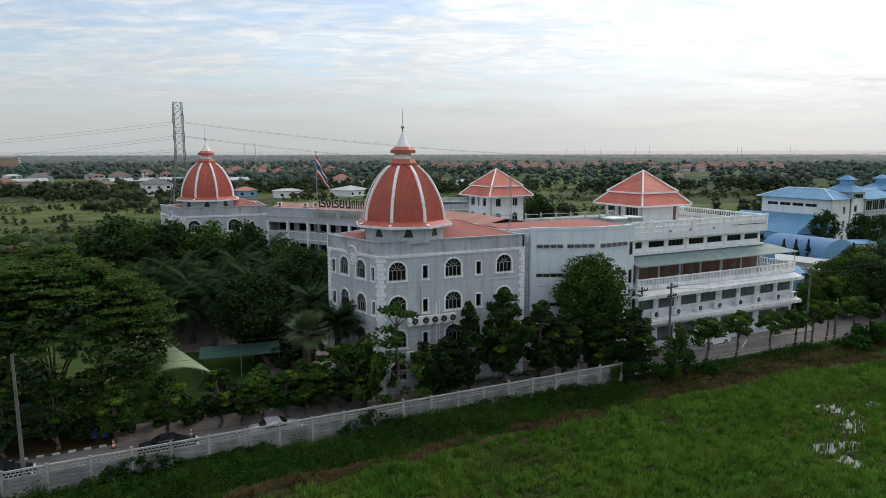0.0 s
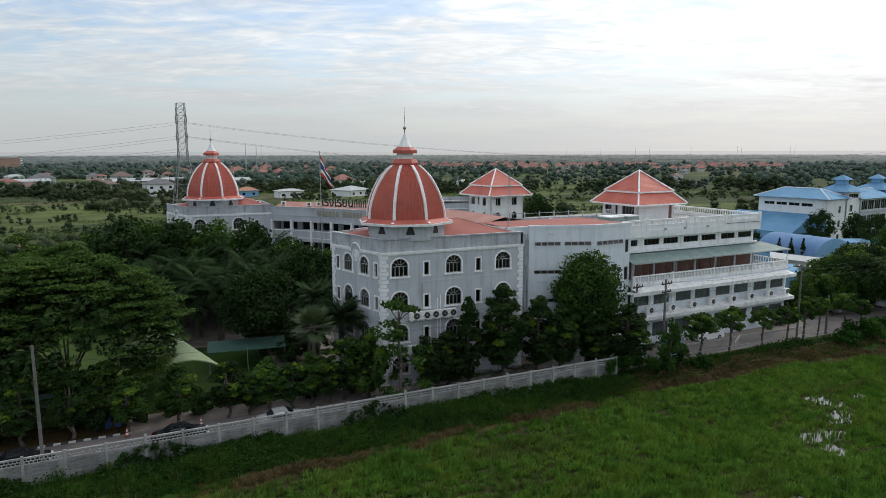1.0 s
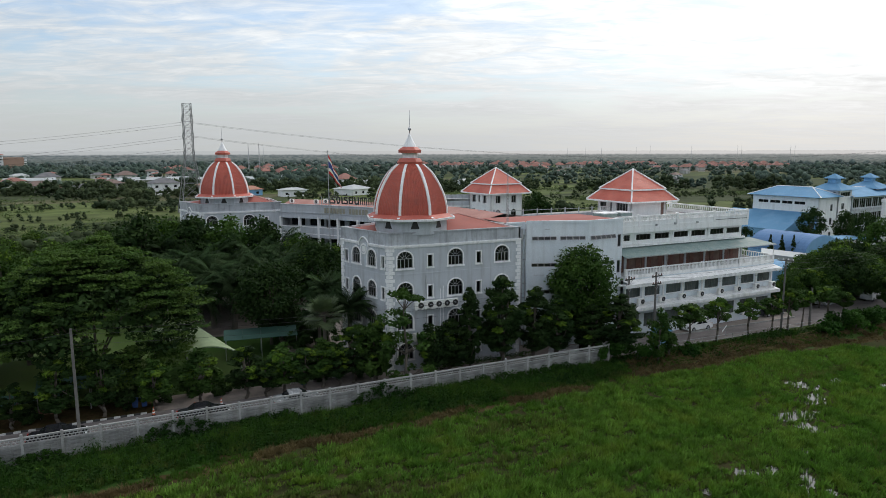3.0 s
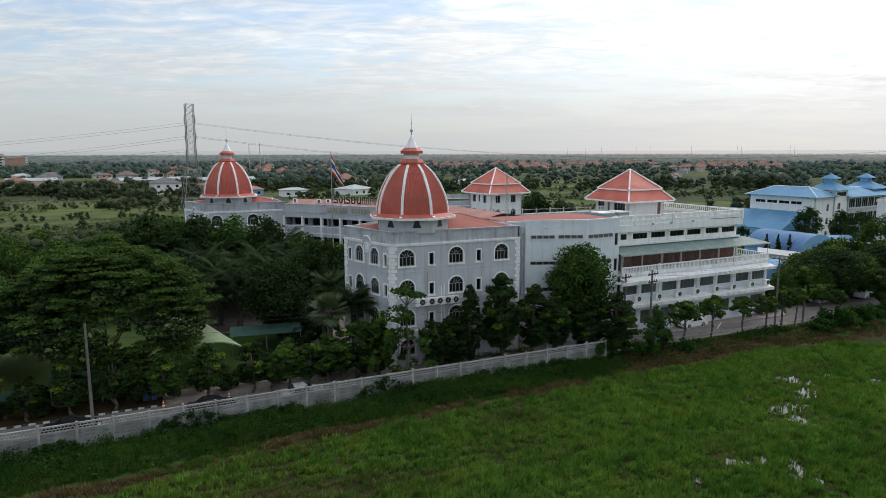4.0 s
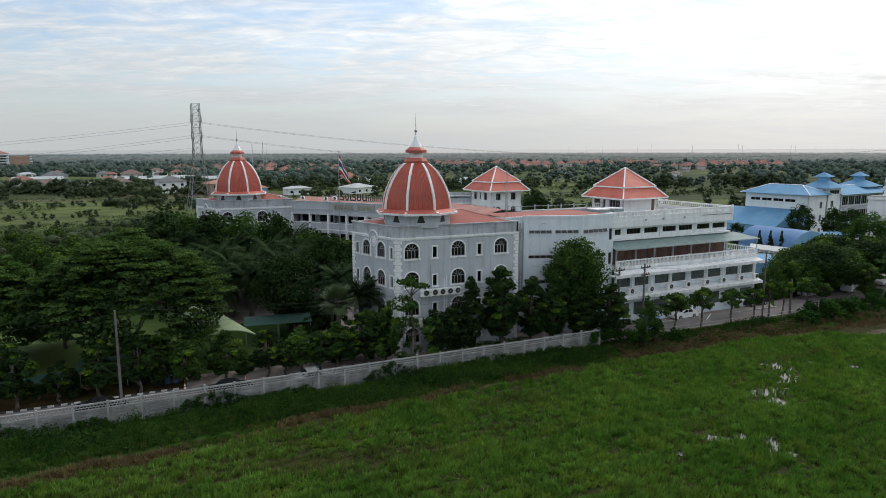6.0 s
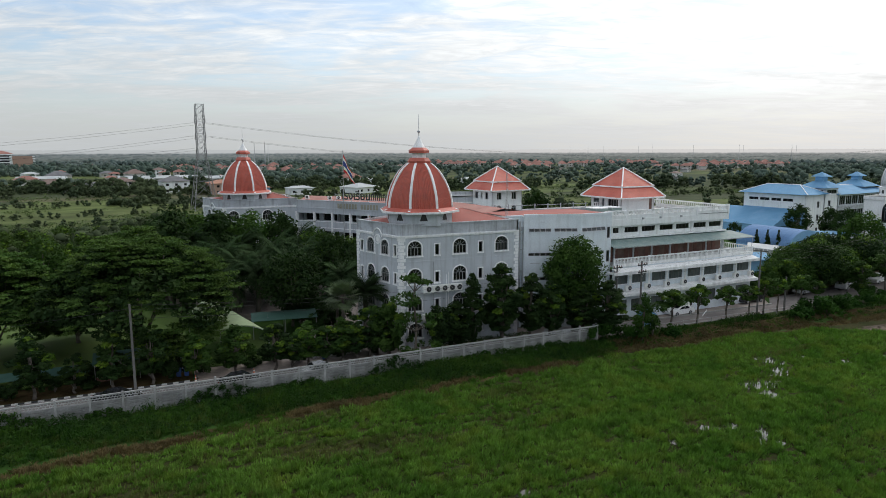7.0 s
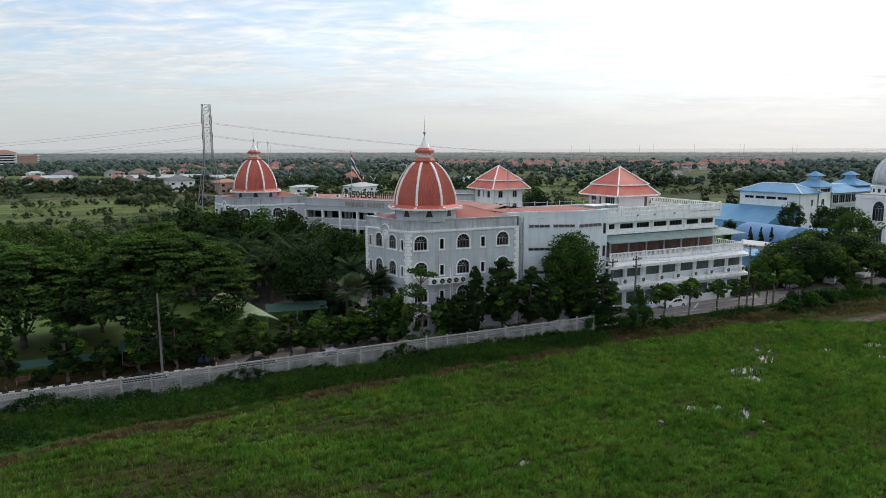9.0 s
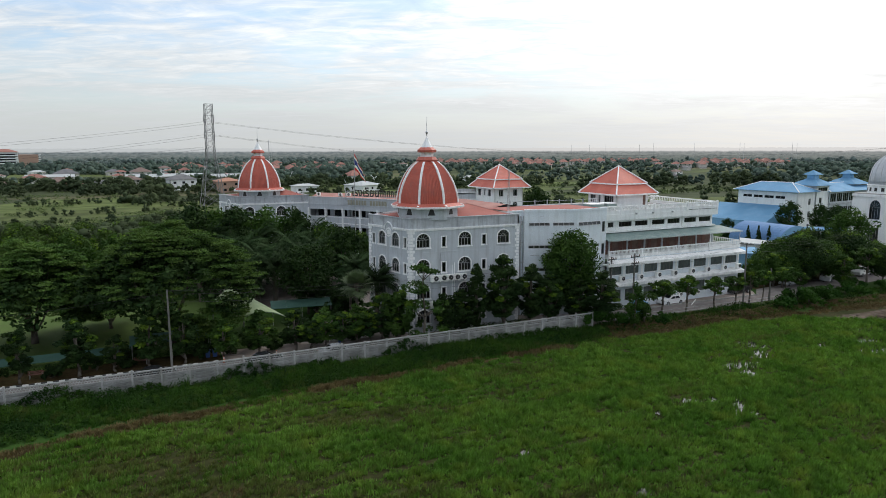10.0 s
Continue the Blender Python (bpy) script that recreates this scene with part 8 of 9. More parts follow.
def kiosk():
    K = thing("guard_kiosk", pose(34.4, -4.2, 0, 0, 0, 4), "small pale kiosk with a blue roof beside the road", "kiosk")
    bm = bmesh.new()
    wall_sheet(bm, pose(-0.8, -0.7, 0), 1.6, 0, 2.1, [(0.3, 1.3, 1.0, 1.8, None)], 0.08)
    wall_sheet(bm, pose(0.8, -0.7, 0, 0, 0, 90), 1.4, 0, 2.1, [], 0.08)
    wall_sheet(bm, pose(0.8, 0.7, 0, 0, 0, 180), 1.6, 0, 2.1, [], 0.08)
    wall_sheet(bm, pose(-0.8, 0.7, 0, 0, 0, 270), 1.4, 0, 2.1, [(0.3, 1.1, 1.0, 1.8, None)], 0.08)
    part("wall", bm, M["bluewall"], K)
    bm = bmesh.new()
    for p in (((-1.1, -1.0), (1.1, -1.0)), ((1.1, -1.0), (1.1, 1.0)), ((1.1, 1.0), (-1.1, 1.0)), ((-1.1, 1.0), (-1.1, -1.0))):
        face(bm, (*p[0], 2.08), (*p[1], 2.08), (0, 0, 2.75))
    part("roof", bm, M["blueroof"], K)


kiosk()


def barrier(x, y):
    B = thing("road_sign", pose(x, y, 0.03, 0, 0, 20), "small tilted white sign board on a thin post", "sign")
    bm = bmesh.new()
    tube(bm, (0, 0, 0), (0, 0, 1.5), 0.03, seg=6)
    part("post", bm, M["steel"], B)
    part("board", boxes((-0.75, 0.75, -0.03, -0.005, 1.2, 1.4), m=Matrix.Translation((0, 0, 0)) @ Matrix.Rotation(radians(-25), 4, "Y")), M["trim"], B)


barrier(45.3, -4.3)


# ---------------------------------------------------------------- blue-roofed buildings past the school
def hip_roof(bm, x0, x1, y0, y1, z0, z1, over=0.8):
    x0, x1, y0, y1 = x0 - over, x1 + over, y0 - over, y1 + over
    w, d = x1 - x0, y1 - y0
    if w >= d:
        a, b = (x0 + d / 2, (y0 + y1) / 2, z1), (x1 - d / 2, (y0 + y1) / 2, z1)
        face(bm, (x0, y0, z0), (x1, y0, z0), b, a)
        face(bm, (x1, y1, z0), (x0, y1, z0), a, b)
        face(bm, (x1, y0, z0), (x1, y1, z0), b)
        face(bm, (x0, y1, z0), (x0, y0, z0), a)
        hips = [((x0, y0, z0), a), ((x0, y1, z0), a), ((x1, y0, z0), b), ((x1, y1, z0), b), (a, b)]
    else:
        a, b = ((x0 + x1) / 2, y0 + w / 2, z1), ((x0 + x1) / 2, y1 - w / 2, z1)
        face(bm, (x1, y0, z0), (x1, y1, z0), b, a)
        face(bm, (x0, y1, z0), (x0, y0, z0), a, b)
        face(bm, (x0, y0, z0), (x1, y0, z0), a)
        face(bm, (x1, y1, z0), (x0, y1, z0), b)
        hips = [((x0, y0, z0), a), ((x1, y0, z0), a), ((x0, y1, z0), b), ((x1, y1, z0), b), (a, b)]
    face(bm, (x0, y0, z0 - 0.05), (x0, y1, z0 - 0.05), (x1, y1, z0 - 0.05), (x1, y0, z0 - 0.05))
    return hips


def plain_wall(parent, m, length, z0, z1, ops, mat, name="wall"):
    bm = bmesh.new()
    wall_sheet(bm, m, length, z0, z1, ops, 0.25)
    w = part(name, bm, mat, parent)
    for o in ops:
        bmf = bmesh.new()
        n = max(2, round((o[1] - o[0]) / 1.2))
        for k in range(n + 1):
            u = o[0] + (o[1] - o[0]) * k / n
            box(bmf, u - 0.04, u + 0.04, 0.1, 0.16, o[2], o[3])
        box(bmf, o[0], o[1], 0.1, 0.16, o[2], o[2] + 0.06)
        box(bmf, o[0], o[1], 0.1, 0.16, o[3] - 0.06, o[3])
        bmf.transform(m)
        win = part("window", bmf, M["frame"], w)
        bmp = bmesh.new()
        face(bmp, *[m @ Vector(p) for p in ((o[0], 0.14, o[2]), (o[1], 0.14, o[2]), (o[1], 0.14, o[3]), (o[0], 0.14, o[3]))])
        part("pane", bmp, M["carglass"], win)
    return w


def blue_hall():
    # x runs along the gabled end, y away along the long side
    B = thing("blue_roofed_hall", pose(133.5, 48.85, 0, 0, 0, 8), "white and pale blue hall with a blue hipped roof", "hall", "blue-roofed buildings")
    W, D = 8.8, 18.3
    front = [(5.6, 6.8, 1.4, 3.2, None), (5.6, 6.8, 8.6, 10.4, None), (5.6, 6.8, 5.0, 6.8, None)]
    side = [(1.6 + 3.4 * k, 4.5 + 3.4 * k, 10.3, 11.1, None) for k in range(4)]
    plain_wall(B, pose(0, 0, 0), W, 0, 12.4, front, M["white"])
    plain_wall(B, pose(0, D, 0, 0, 0, 270), D, 8.4, 12.4, side, M["white"])
    plain_wall(B, pose(0, D, 0, 0, 0, 270), D, 0, 8.4, [], M["bluewall"], "lower_wall")
    plain_wall(B, pose(W, 0, 0, 0, 0, 90), D, 0, 12.4, [], M["white"])
    bm = bmesh.new()
    hips = hip_roof(bm, 0, W, 0, D, 12.4, 14.8, 1.1)
    part("roof", bm, M["blueroof"], B)
    for p, q in hips:
        bm = bmesh.new()
        tube(bm, p, q, 0.14, seg=5)
        part("hip_capping", bm, M["trim"], B)
    # lean-to roof along the long side
    bm = bmesh.new()
    face(bm, (-9.5, 3, 4.2), (-0.05, 3, 8.2), (-0.05, D + 6, 8.2), (-9.5, D + 6, 4.2))
    face(bm, (-9.5, 3, 4.2), (-9.5, 3, 3.9), (-0.05, 3, 3.9), (-0.05, 3, 8.2))
    part("lean_to_roof", bm, M["blueroof"], B)
    part("lean_to_wall", boxes((-9.3, -9.1, 3, D + 6, 0, 4.1)), M["bluewall"], B)

    def cupola(cx, cy, s, zt, z0, ops):
        """A stair tower with a two-tier roof, its walls from z0 up."""
        for k in range(4):
            mm = Matrix.Translation((cx, cy, 0)) @ Matrix.Rotation(math.pi / 2 * k, 4, "Z") @ Matrix.Translation((-s, -s, 0))
            plain_wall(B, mm, 2 * s, z0, zt, ops, M["white"])
        bm = bmesh.new()
        hip_roof(bm, cx - s, cx + s, cy - s, cy + s, zt, zt + 2.5, 1.2)
        part("roof", bm, M["blueroof"], B)
        part("cupola_wall", boxes((cx - 1.1, cx + 1.1, cy - 1.1, cy + 1.1, zt + 1.6, zt + 3.0)), M["bluewall"], B)
        bm = bmesh.new()
        hip_roof(bm, cx - 1.1, cx + 1.1, cy - 1.1, cy + 1.1, zt + 3.0, zt + 4.3, 0.9)
        part("cupola_roof", bm, M["blueroof"], B)
    cupola(12.2, 3.0, 3.2, 14.0, 0, [(0.8, 5.6, 12.3, 13.4, None), (1.6, 3.0, 8.8, 10.5, None), (1.6, 3.0, 5.2, 6.9, None)])
    cupola(37.2, 6.0, 3.5, 13.6, 12.0, [(0.8, 6.2, 12.7, 13.2, None)])
    # long glazed wing beyond the first tower
    plain_wall(B, pose(15.6, -0.4, 0), 28, 0, 11.9, [(0.5 + 3.4 * k, 3.6 + 3.4 * k, z, z + 2.5, None) for k in range(8) for z in (1.0, 5.0, 9.0)], M["wall"])
    for z in (4.2, 8.2):
        part("sill_band", boxes((15.6, 43.6, -0.62, -0.42, z, z + 0.5)), M["parapet"], B)
    bm = bmesh.new()
    hips = hip_roof(bm, 15.5, 43.8, -0.4, 11, 12.0, 14.1, 0.9)
    part("roof", bm, M["blueroof"], B)
    for p, q in hips:
        bm = bmesh.new()
        tube(bm, p, q, 0.12, seg=5)
        part("hip_capping", bm, M["trim"], B)


blue_hall()


def vault_hall():
    V = thing("vaulted_hall", pose(100.4, 26.7, 0, 0, 0, 94), "hall under a deep blue barrel-vaulted sheet roof", "hall")
    L, W, zb, zt = 13.6, 12.0, 2.6, 6.6
    n, k = 18, 26
    for j in range(11):
        y0, y1 = L * j / 11, L * (j + 1) / 11 - 0.03
        bm = bmesh.new()
        for i in range(n):
            a0, a1 = math.pi * i / n, math.pi * (i + 1) / n
            p = [(y0, -W / 2 + W / 2 * math.cos(a0), zb + (zt - zb) * math.sin(a0)), (y1, -W / 2 + W / 2 * math.cos(a0), zb + (zt - zb) * math.sin(a0)), (y1, -W / 2 + W / 2 * math.cos(a1), zb + (zt - zb) * math.sin(a1)), (y0, -W / 2 + W / 2 * math.cos(a1), zb + (zt - zb) * math.sin(a1))]
            face(bm, *p)
        part("roof_sheet", bm, M["bluevault"], V)
    for x in (0.0, L - 0.2):
        bm = bmesh.new()
        pts = [(-W / 2 + W / 2 * math.cos(math.pi * i / n), zb + (zt - zb) * math.sin(math.pi * i / n)) for i in range(n + 1)]
        face(bm, *([(x, -W, 0)] + [(x, y, z) for y, z in reversed(pts)] + [(x, 0, 0)]))
        part("gable_wall", bm, M["bluewall"], V)
    for y in (-0.2, -W + 0.02):
        part("side_wall", boxes((0, L, y, y + 0.18, 0, zb)), M["bluewall"], V)


vault_hall()


def low_shed(outline, z, wall, roof, label):
    S = thing("low_shed", pose(0, 0, 0), label, "shed", "low sheds past the school")
    bm = bmesh.new()
    prism(bm, outline, 0, z - 0.4)
    part("wall", bm, wall, S)
    c = Vector((sum(p[0] for p in outline) / 4, sum(p[1] for p in outline) / 4))
    bm = bmesh.new()
    prism(bm, [tuple(c + (Vector(p) - c) * 1.07) for p in outline], z - 0.395, z - 0.15)
    part("roof", bm, roof, S)
    return S


low_shed([(88.0, 26.5), (90.5, 16.5), (96.0, 21.3), (93.6, 31.3)], 4.2, M["housewall"], M["shed"], "low shed with a pale grey flat sheet roof")
low_shed([(72, 17.5), (80, 13.8), (85.5, 20.5), (77, 25)], 4.0, M["bluewall"], M["blueroof"], "low shed with a blue flat sheet roof")
low_shed([(112, 32), (124, 27.5), (126, 33), (115, 37.5)], 5.0, M["white"], M["blueroof"], "low covered way with a blue sheet roof")
low_shed([(66, 38), (78, 34), (83, 48), (70, 53)], 8.5, M["bluewall"], M["blueroof"], "hall with a blue flat sheet roof behind the wing")


def silver_pavilion():
    P = thing("silver_domed_pavilion", pose(138.2, 27.6, 0, 0, 0, 10) @ Matrix.Diagonal((0.74, 0.74, 1, 1)), "off-white pavilion with arched windows under a silver ribbed dome", "pavilion")
    s = 7.2
    for k in range(4):
        mm = Matrix.Rotation(math.pi / 2 * k, 4, "Z") @ Matrix.Translation((-s, -s, 0))
        bm = bmesh.new()
        ops = [(s - 1.7, s + 1.7, 7.0, 11.8, 10.1), (s - 1.7, s + 1.7, 1.2, 5.0, None)]
        wall_sheet(bm, mm, 2 * s, 0, 13.2, ops, 0.3)
        w = part("wall", bm, M["white"], P)
        window(w, mm @ pose(s, 0, 7.0), 3.4, 4.8, 3.1, 0.4, 4)
        window(w, mm @ pose(s, 0, 1.2), 3.4, 3.8, None, 0.3, 4)
        part("cornice", boxes((-0.3, 2 * s + 0.3, -0.3, 0.02, 12.5, 13.2), m=mm), M["trim"], P)
        quoins(P, mm, 0.1, 12.4)
    part("roof_deck", boxes((-s, s, -s, s, 13.2, 13.4)), M["concrete"], P)
    part("interior", boxes((-s + 1.2, s - 1.2, -s + 1.2, s - 1.2, 0.1, 13.0)), M["dark"], P)
    bm = bmesh.new()
    lathe(bm, [(5.6, 13.4), (5.6, 15.2)], 16)
    drum = part("drum", bm, M["white"], P)
    for k in range(16):
        a = 2 * math.pi * (k + 0.5) / 16
        part("vent", boxes((-0.45, 0.45, -5.56, -5.47, 13.9, 14.8), m=Matrix.Rotation(a + math.pi / 2, 4, "Z")), M["black"], drum)
    bm = bmesh.new()
    lathe(bm, [(5.8, 15.2), (5.85, 15.5), (5.3, 15.6)], 16)
    part("fascia", bm, M["trim"], P)
    prof = [(5.3, 15.55), (5.35, 16.6), (5.2, 17.8), (4.8, 19.2), (4.1, 20.5), (3.1, 21.6), (1.9, 22.4), (0.9, 22.8)]
    bm = bmesh.new()
    lathe(bm, prof, 32)
    part("dome_shell", bm, M["silver"], P, "silver sheet dome", True)
    for k in range(16):
        a = 2 * math.pi * k / 16
        bm = bmesh.new()
        for (r0, z0), (r1, z1) in zip(prof, prof[1:]):
            tube(bm, (r0 * math.cos(a), r0 * math.sin(a), z0), (r1 * math.cos(a), r1 * math.sin(a), z1), 0.11, seg=4)
        part("rib", bm, M["frame"], P)
    bm = bmesh.new()
    lathe(bm, [(0.9, 22.7), (0.9, 23.3), (1.2, 23.4), (0.3, 24.2), (0.04, 25.6)], 12)
    part("lantern", bm, M["silver"], P)


silver_pavilion()


# ---------------------------------------------------------------- pylon and its lines
def pylon(x, y, h, turn, label):
    P = thing("power_pylon", pose(x, y, 0, 0, 0, turn), label, "pylon", "power pylons")
    levels = [(0, 4.7), (6, 3.9), (12, 3.1), (17.5, 2.35), (22, 1.65)]
    z = 22
    while z < h - 0.5:
        z += 2.35
        levels.append((min(z, h), 1.5 + 0.12 * (h - z) / 20))
    for sx, sy in ((-1, -1), (1, -1), (1, 1), (-1, 1)):
        bm = bmesh.new()
        bent_tube(bm, [(sx * r, sy * r, zz) for zz, r in levels], 0.15, 0.10, 4)
        part("leg", bm, M["pylon"], P)
    ring = ((-1, -1), (1, -1), (1, 1), (-1, 1))
    for (z0, r0), (z1, r1) in zip(levels, levels[1:]):
        for k in range(4):
            a, b = ring[k], ring[(k + 1) % 4]
            for p, q, w in (((a[0] * r0, a[1] * r0, z0), (b[0] * r1, b[1] * r1, z1), 0.075), ((b[0] * r0, b[1] * r0, z0), (a[0] * r1, a[1] * r1, z1), 0.075), ((a[0] * r1, a[1] * r1, z1), (b[0] * r1, b[1] * r1, z1), 0.06)):
                bm = bmesh.new()
                tube(bm, p, q, w, seg=3)
                part("brace", bm, M["pylon"], P)
    for z in (h - 6.4, h - 13.0, h - 19.8):
        for s in (-1, 1):
            for sy in (-1, 1):
                bm = bmesh.new()
                bent_tube(bm, [(s * 1.5, sy * 1.4, z - 2.6), (s * 1.9, sy * 0.8, z - 1.2), (s * 2.0, sy * 0.8, z + 0.6), (s * 1.5, sy * 1.4, z + 2.4)], 0.09, 0.09, 4)
                part("line_arm", bm, M["pylon"], P)
            bm = bmesh.new()
            tube(bm, (s * 2.0, 0, z + 0.3), (s * 2.2, 0, z - 0.8), 0.12, seg=6)
            part("insulator", bm, M["pylon"], P)


pylon(-9.4, 214, 43.4, 8, "tall grey steel lattice power pylon among trees")
for z, s in ((35.8, 11.5), (30.5, 12.0)):
    for dz in (0.0, -1.0):
        cable("transmission_line", (-7.2, 214, z + 0.4 * dz), (391, 144 + 2 * dz, z - 6.5), s, 0.03, "thin dark transmission line over the fields", 40)
        cable("transmission_line", (-11.6, 214, z + dz), (-400, 258, z - 6 + dz), s + 1, 0.03, "thin dark transmission line over the fields", 40)
for dz in (0.0, -1.0):
    cable("transmission_line", (-11.6, 214, 25.5 + dz), (-400, 258, 22 + dz), 10, 0.03, "thin dark transmission line over the fields", 40)


# ---------------------------------------------------------------- houses among the fields
def far_house(x, y, w, d, h, turn, wall, roof, label, pitch=0.42, floors=1, group="houses among the fields"):
    H = thing("house", pose(x, y, 0, 0, 0, turn), label, "house", group)
    bm = bmesh.new()
    ops = []
    n = max(2, int(w / 4.5))
    for f in range(floors):
        z = 0.9 + (h / floors) * f
        ops += [(w * (k + 0.5) / n - 0.8, w * (k + 0.5) / n + 0.8, z, z + 1.3, None) for k in range(n)]
    m = pose(-w / 2, -d / 2, 0)
    wall_sheet(bm, m, w, 0, h, ops, 0.2)
    for mm, l in ((pose(w / 2, -d / 2, 0, 0, 0, 90), d), (pose(w / 2, d / 2, 0, 0, 0, 180), w), (pose(-w / 2, d / 2, 0, 0, 0, 270), d)):
        wall_sheet(bm, mm, l, 0, h, [], 0.2)
    wl = part("wall", bm, wall, H)
    for o in ops:
        bm = bmesh.new()
        face(bm, *[m @ Vector(p) for p in ((o[0], 0.12, o[2]), (o[1], 0.12, o[2]), (o[1], 0.12, o[3]), (o[0], 0.12, o[3]))])
        part("window", bm, M["carglass"], wl)
    bm = bmesh.new()
    hip_roof(bm, -w / 2, w / 2, -d / 2, d / 2, h, h + pitch * min(w, d) / 2, 0.8)
    part("roof", bm, roof, H)
    return H


far_house(-18, 345, 15, 12, 6.8, 12, M["white"], M["roofgrey"], "white two-storey house with a grey hipped roof", 0.5, 2)
far_house(6, 318, 13, 11, 6.4, 14, M["peach"], M["rooforange"], "peach-coloured house with an orange roof", 0.35, 2)
far_house(-88, 405, 17, 12, 4.0, 15, M["housewall"], M["roofbrown"], "low pale house with a brown roof", 0.5, 1)
far_house(-60, 375, 18, 10, 4.0, 18, M["housewall"], M["roofgrey"], "low pale house with a grey roof", 0.4, 1)
far_house(-47, 385, 12, 10, 5.5, 18, M["housewall"], M["roofbrown"], "pale house with a brown roof", 0.5, 2)
far_house(-75, 372, 14, 9, 3.6, 18, M["housewall"], M["roofred"], "low house with a terracotta roof", 0.45, 1)
far_house(-118, 390, 15, 11, 4.0, 18, M["housewall"], M["roofbrown"], "low pale house with a dark roof", 0.5, 1)
far_house(-112, 470, 14, 10, 4.5, 18, M["housewall"], M["roofred"], "low house with a terracotta roof", 0.5, 1)
far_house(-98, 520, 16, 12, 5.5, 18, M["housewall"], M["roofgrey"], "pale house with a broad grey roof", 0.6, 1)
far_house(-45, 560, 15, 12, 5.0, 18, M["housewall"], M["roofbrown"], "pale house with a brown roof", 0.6, 1)
far_house(27, 318, 11, 8, 3.4, 8, M["bluewall"], M["rooforange"], "small blue house with an orange roof", 0.5, 1)
far_house(47, 300, 14, 8, 3.6, 10, M["white"], M["shed"], "white shed-like house with a pale roof", 0.3, 1)
far_house(82, 300, 17, 15, 3.4, 30, M["white"], M["shed"], "low white building with a broad pale roof", 0.3, 1)
far_house(100, 385, 12, 10, 5.5, 20, M["white"], M["roofred"], "white house with a steep terracotta roof", 0.8, 2)
far_house(-44, 74, 5, 4, 2.5, 16, M["white"], M["shed"], "small white hut with a pale roof among bushes", 0.25, 1)
far_house(-39, 72, 4.5, 3.5, 2.3, 16, M["white"], M["shed"], "small white hut with a pale roof among bushes", 0.25, 1)
far_house(-50, 112, 6, 5, 3.0, 16, M["roofred"], M["roofred"], "small red-walled hut among trees", 0.3, 1)


def long_shed(x, y, l, d, h, turn, label):
    S = thing("long_shed", pose(x, y, 0, 0, 0, turn), label, "shed", "long sheds")
    part("wall", boxes((-l / 2, l / 2, -d / 2, d / 2, 0, h)), M["housewall"], S)
    bm = bmesh.new()
    a, b = h + 0.02, h + 1.8
    face(bm, (-l / 2 - 1, -d / 2 - 1, a), (l / 2 + 1, -d / 2 - 1, a), (l / 2 + 1, 0, b), (-l / 2 - 1, 0, b))
    face(bm, (l / 2 + 1, d / 2 + 1, a), (-l / 2 - 1, d / 2 + 1, a), (-l / 2 - 1, 0, b), (l / 2 + 1, 0, b))
    part("roof", bm, M["shed"], S, "pale grey sheet roof")
    # dark boards on the solid wall stand for the shade inside open bays
    for k in range(int(l / 6)):
        part("bay_opening", boxes((-l / 2 + 1 + 6 * k, -l / 2 + 5 + 6 * k, -d / 2 - 0.05, -d / 2 - 0.002, 0.4, h - 1.0)), M["dark"], S)


long_shed(-26, 430, 50, 14, 5.5, 6, "long pale-roofed shed beyond the fields")
long_shed(22, 412, 36, 12, 5.5, 6, "long pale-roofed shed beyond the fields")
long_shed(-104, 480, 30, 12, 4.5, 10, "long pale-roofed shed beyond the fields")


def hotel():
    H = thing("apartment_block", pose(-205, 900, 0, 0, 0, 12), "cream and brown apartment block with stacked balconies", "apartment block")
    part("wall", boxes((-45, 12, 0, 18, 0, 21)), M["housewall"], H)
    part("stair_tower", boxes((12.02, 34, 1, 16, 0, 18)), M["peach"], H)
    for k in range(6):
        part("balcony", boxes((-45, 12, -2, -0.01, 2.9 + 3.3 * k, 4.1 + 3.3 * k)), M["white"], H)
        part("window_band", boxes((-44, 11, -0.08, -0.02, 1.0 + 3.3 * k, 2.7 + 3.3 * k)), M["carglass"], H)
        part("balcony", boxes((34.02, 37, 2, 8, 2.0 + 3.0 * k, 3.2 + 3.0 * k)), M["white"], H)
        part("balcony", boxes((9, 11.9, -5.5, -2.1, 2.0 + 3.0 * k, 3.2 + 3.0 * k)), M["white"], H)
    bm = bmesh.new()
    hip_roof(bm, -45, 12, 0, 18, 21, 25, 2)
    part("roof", bm, M["roofred"], H)


hotel()


# ---- the red-roofed estate in the distance: one house design in three sizes
def scattered_houses():
    """Mixed houses among the trees on the left and beyond the fields."""
    rng = np.random.default_rng(305)
    kinds = ((12, 9, 3.6, "housewall", "roofgrey", "low pale house with a grey roof among far trees"), (11, 9, 5.6, "white", "roofbrown", "white two-storey house with a brown roof among far trees"), (16, 9, 3.6, "white", "shed", "low building with a pale sheet roof among far trees"), (10, 8, 5.2, "housewall", "roofred", "pale house with a terracotta roof among far trees"))
    protos = []
    for k, (w, d, h, wm, rm, lab) in enumerate(kinds):
        protos.append(far_house(-70 + 45 * k, 620 + 30 * k, w, d, h, 15, M[wm], M[rm], lab, 0.5, 1 if h < 4 else 2, "houses among far trees"))
    n = 0
    while n < 72:
        b, r = radians(rng.uniform(-14, 22) if n < 60 else rng.uniform(22, 60)), rng.uniform(470, 1150)
        copy_thing(protos[rng.integers(0, 4)], pose(-25 + r * math.sin(b), -70 + r * math.cos(b), 0, 0, 0, rng.uniform(0, 90)) @ Matrix.Scale(0.85, 4))
        n += 1


scattered_houses()


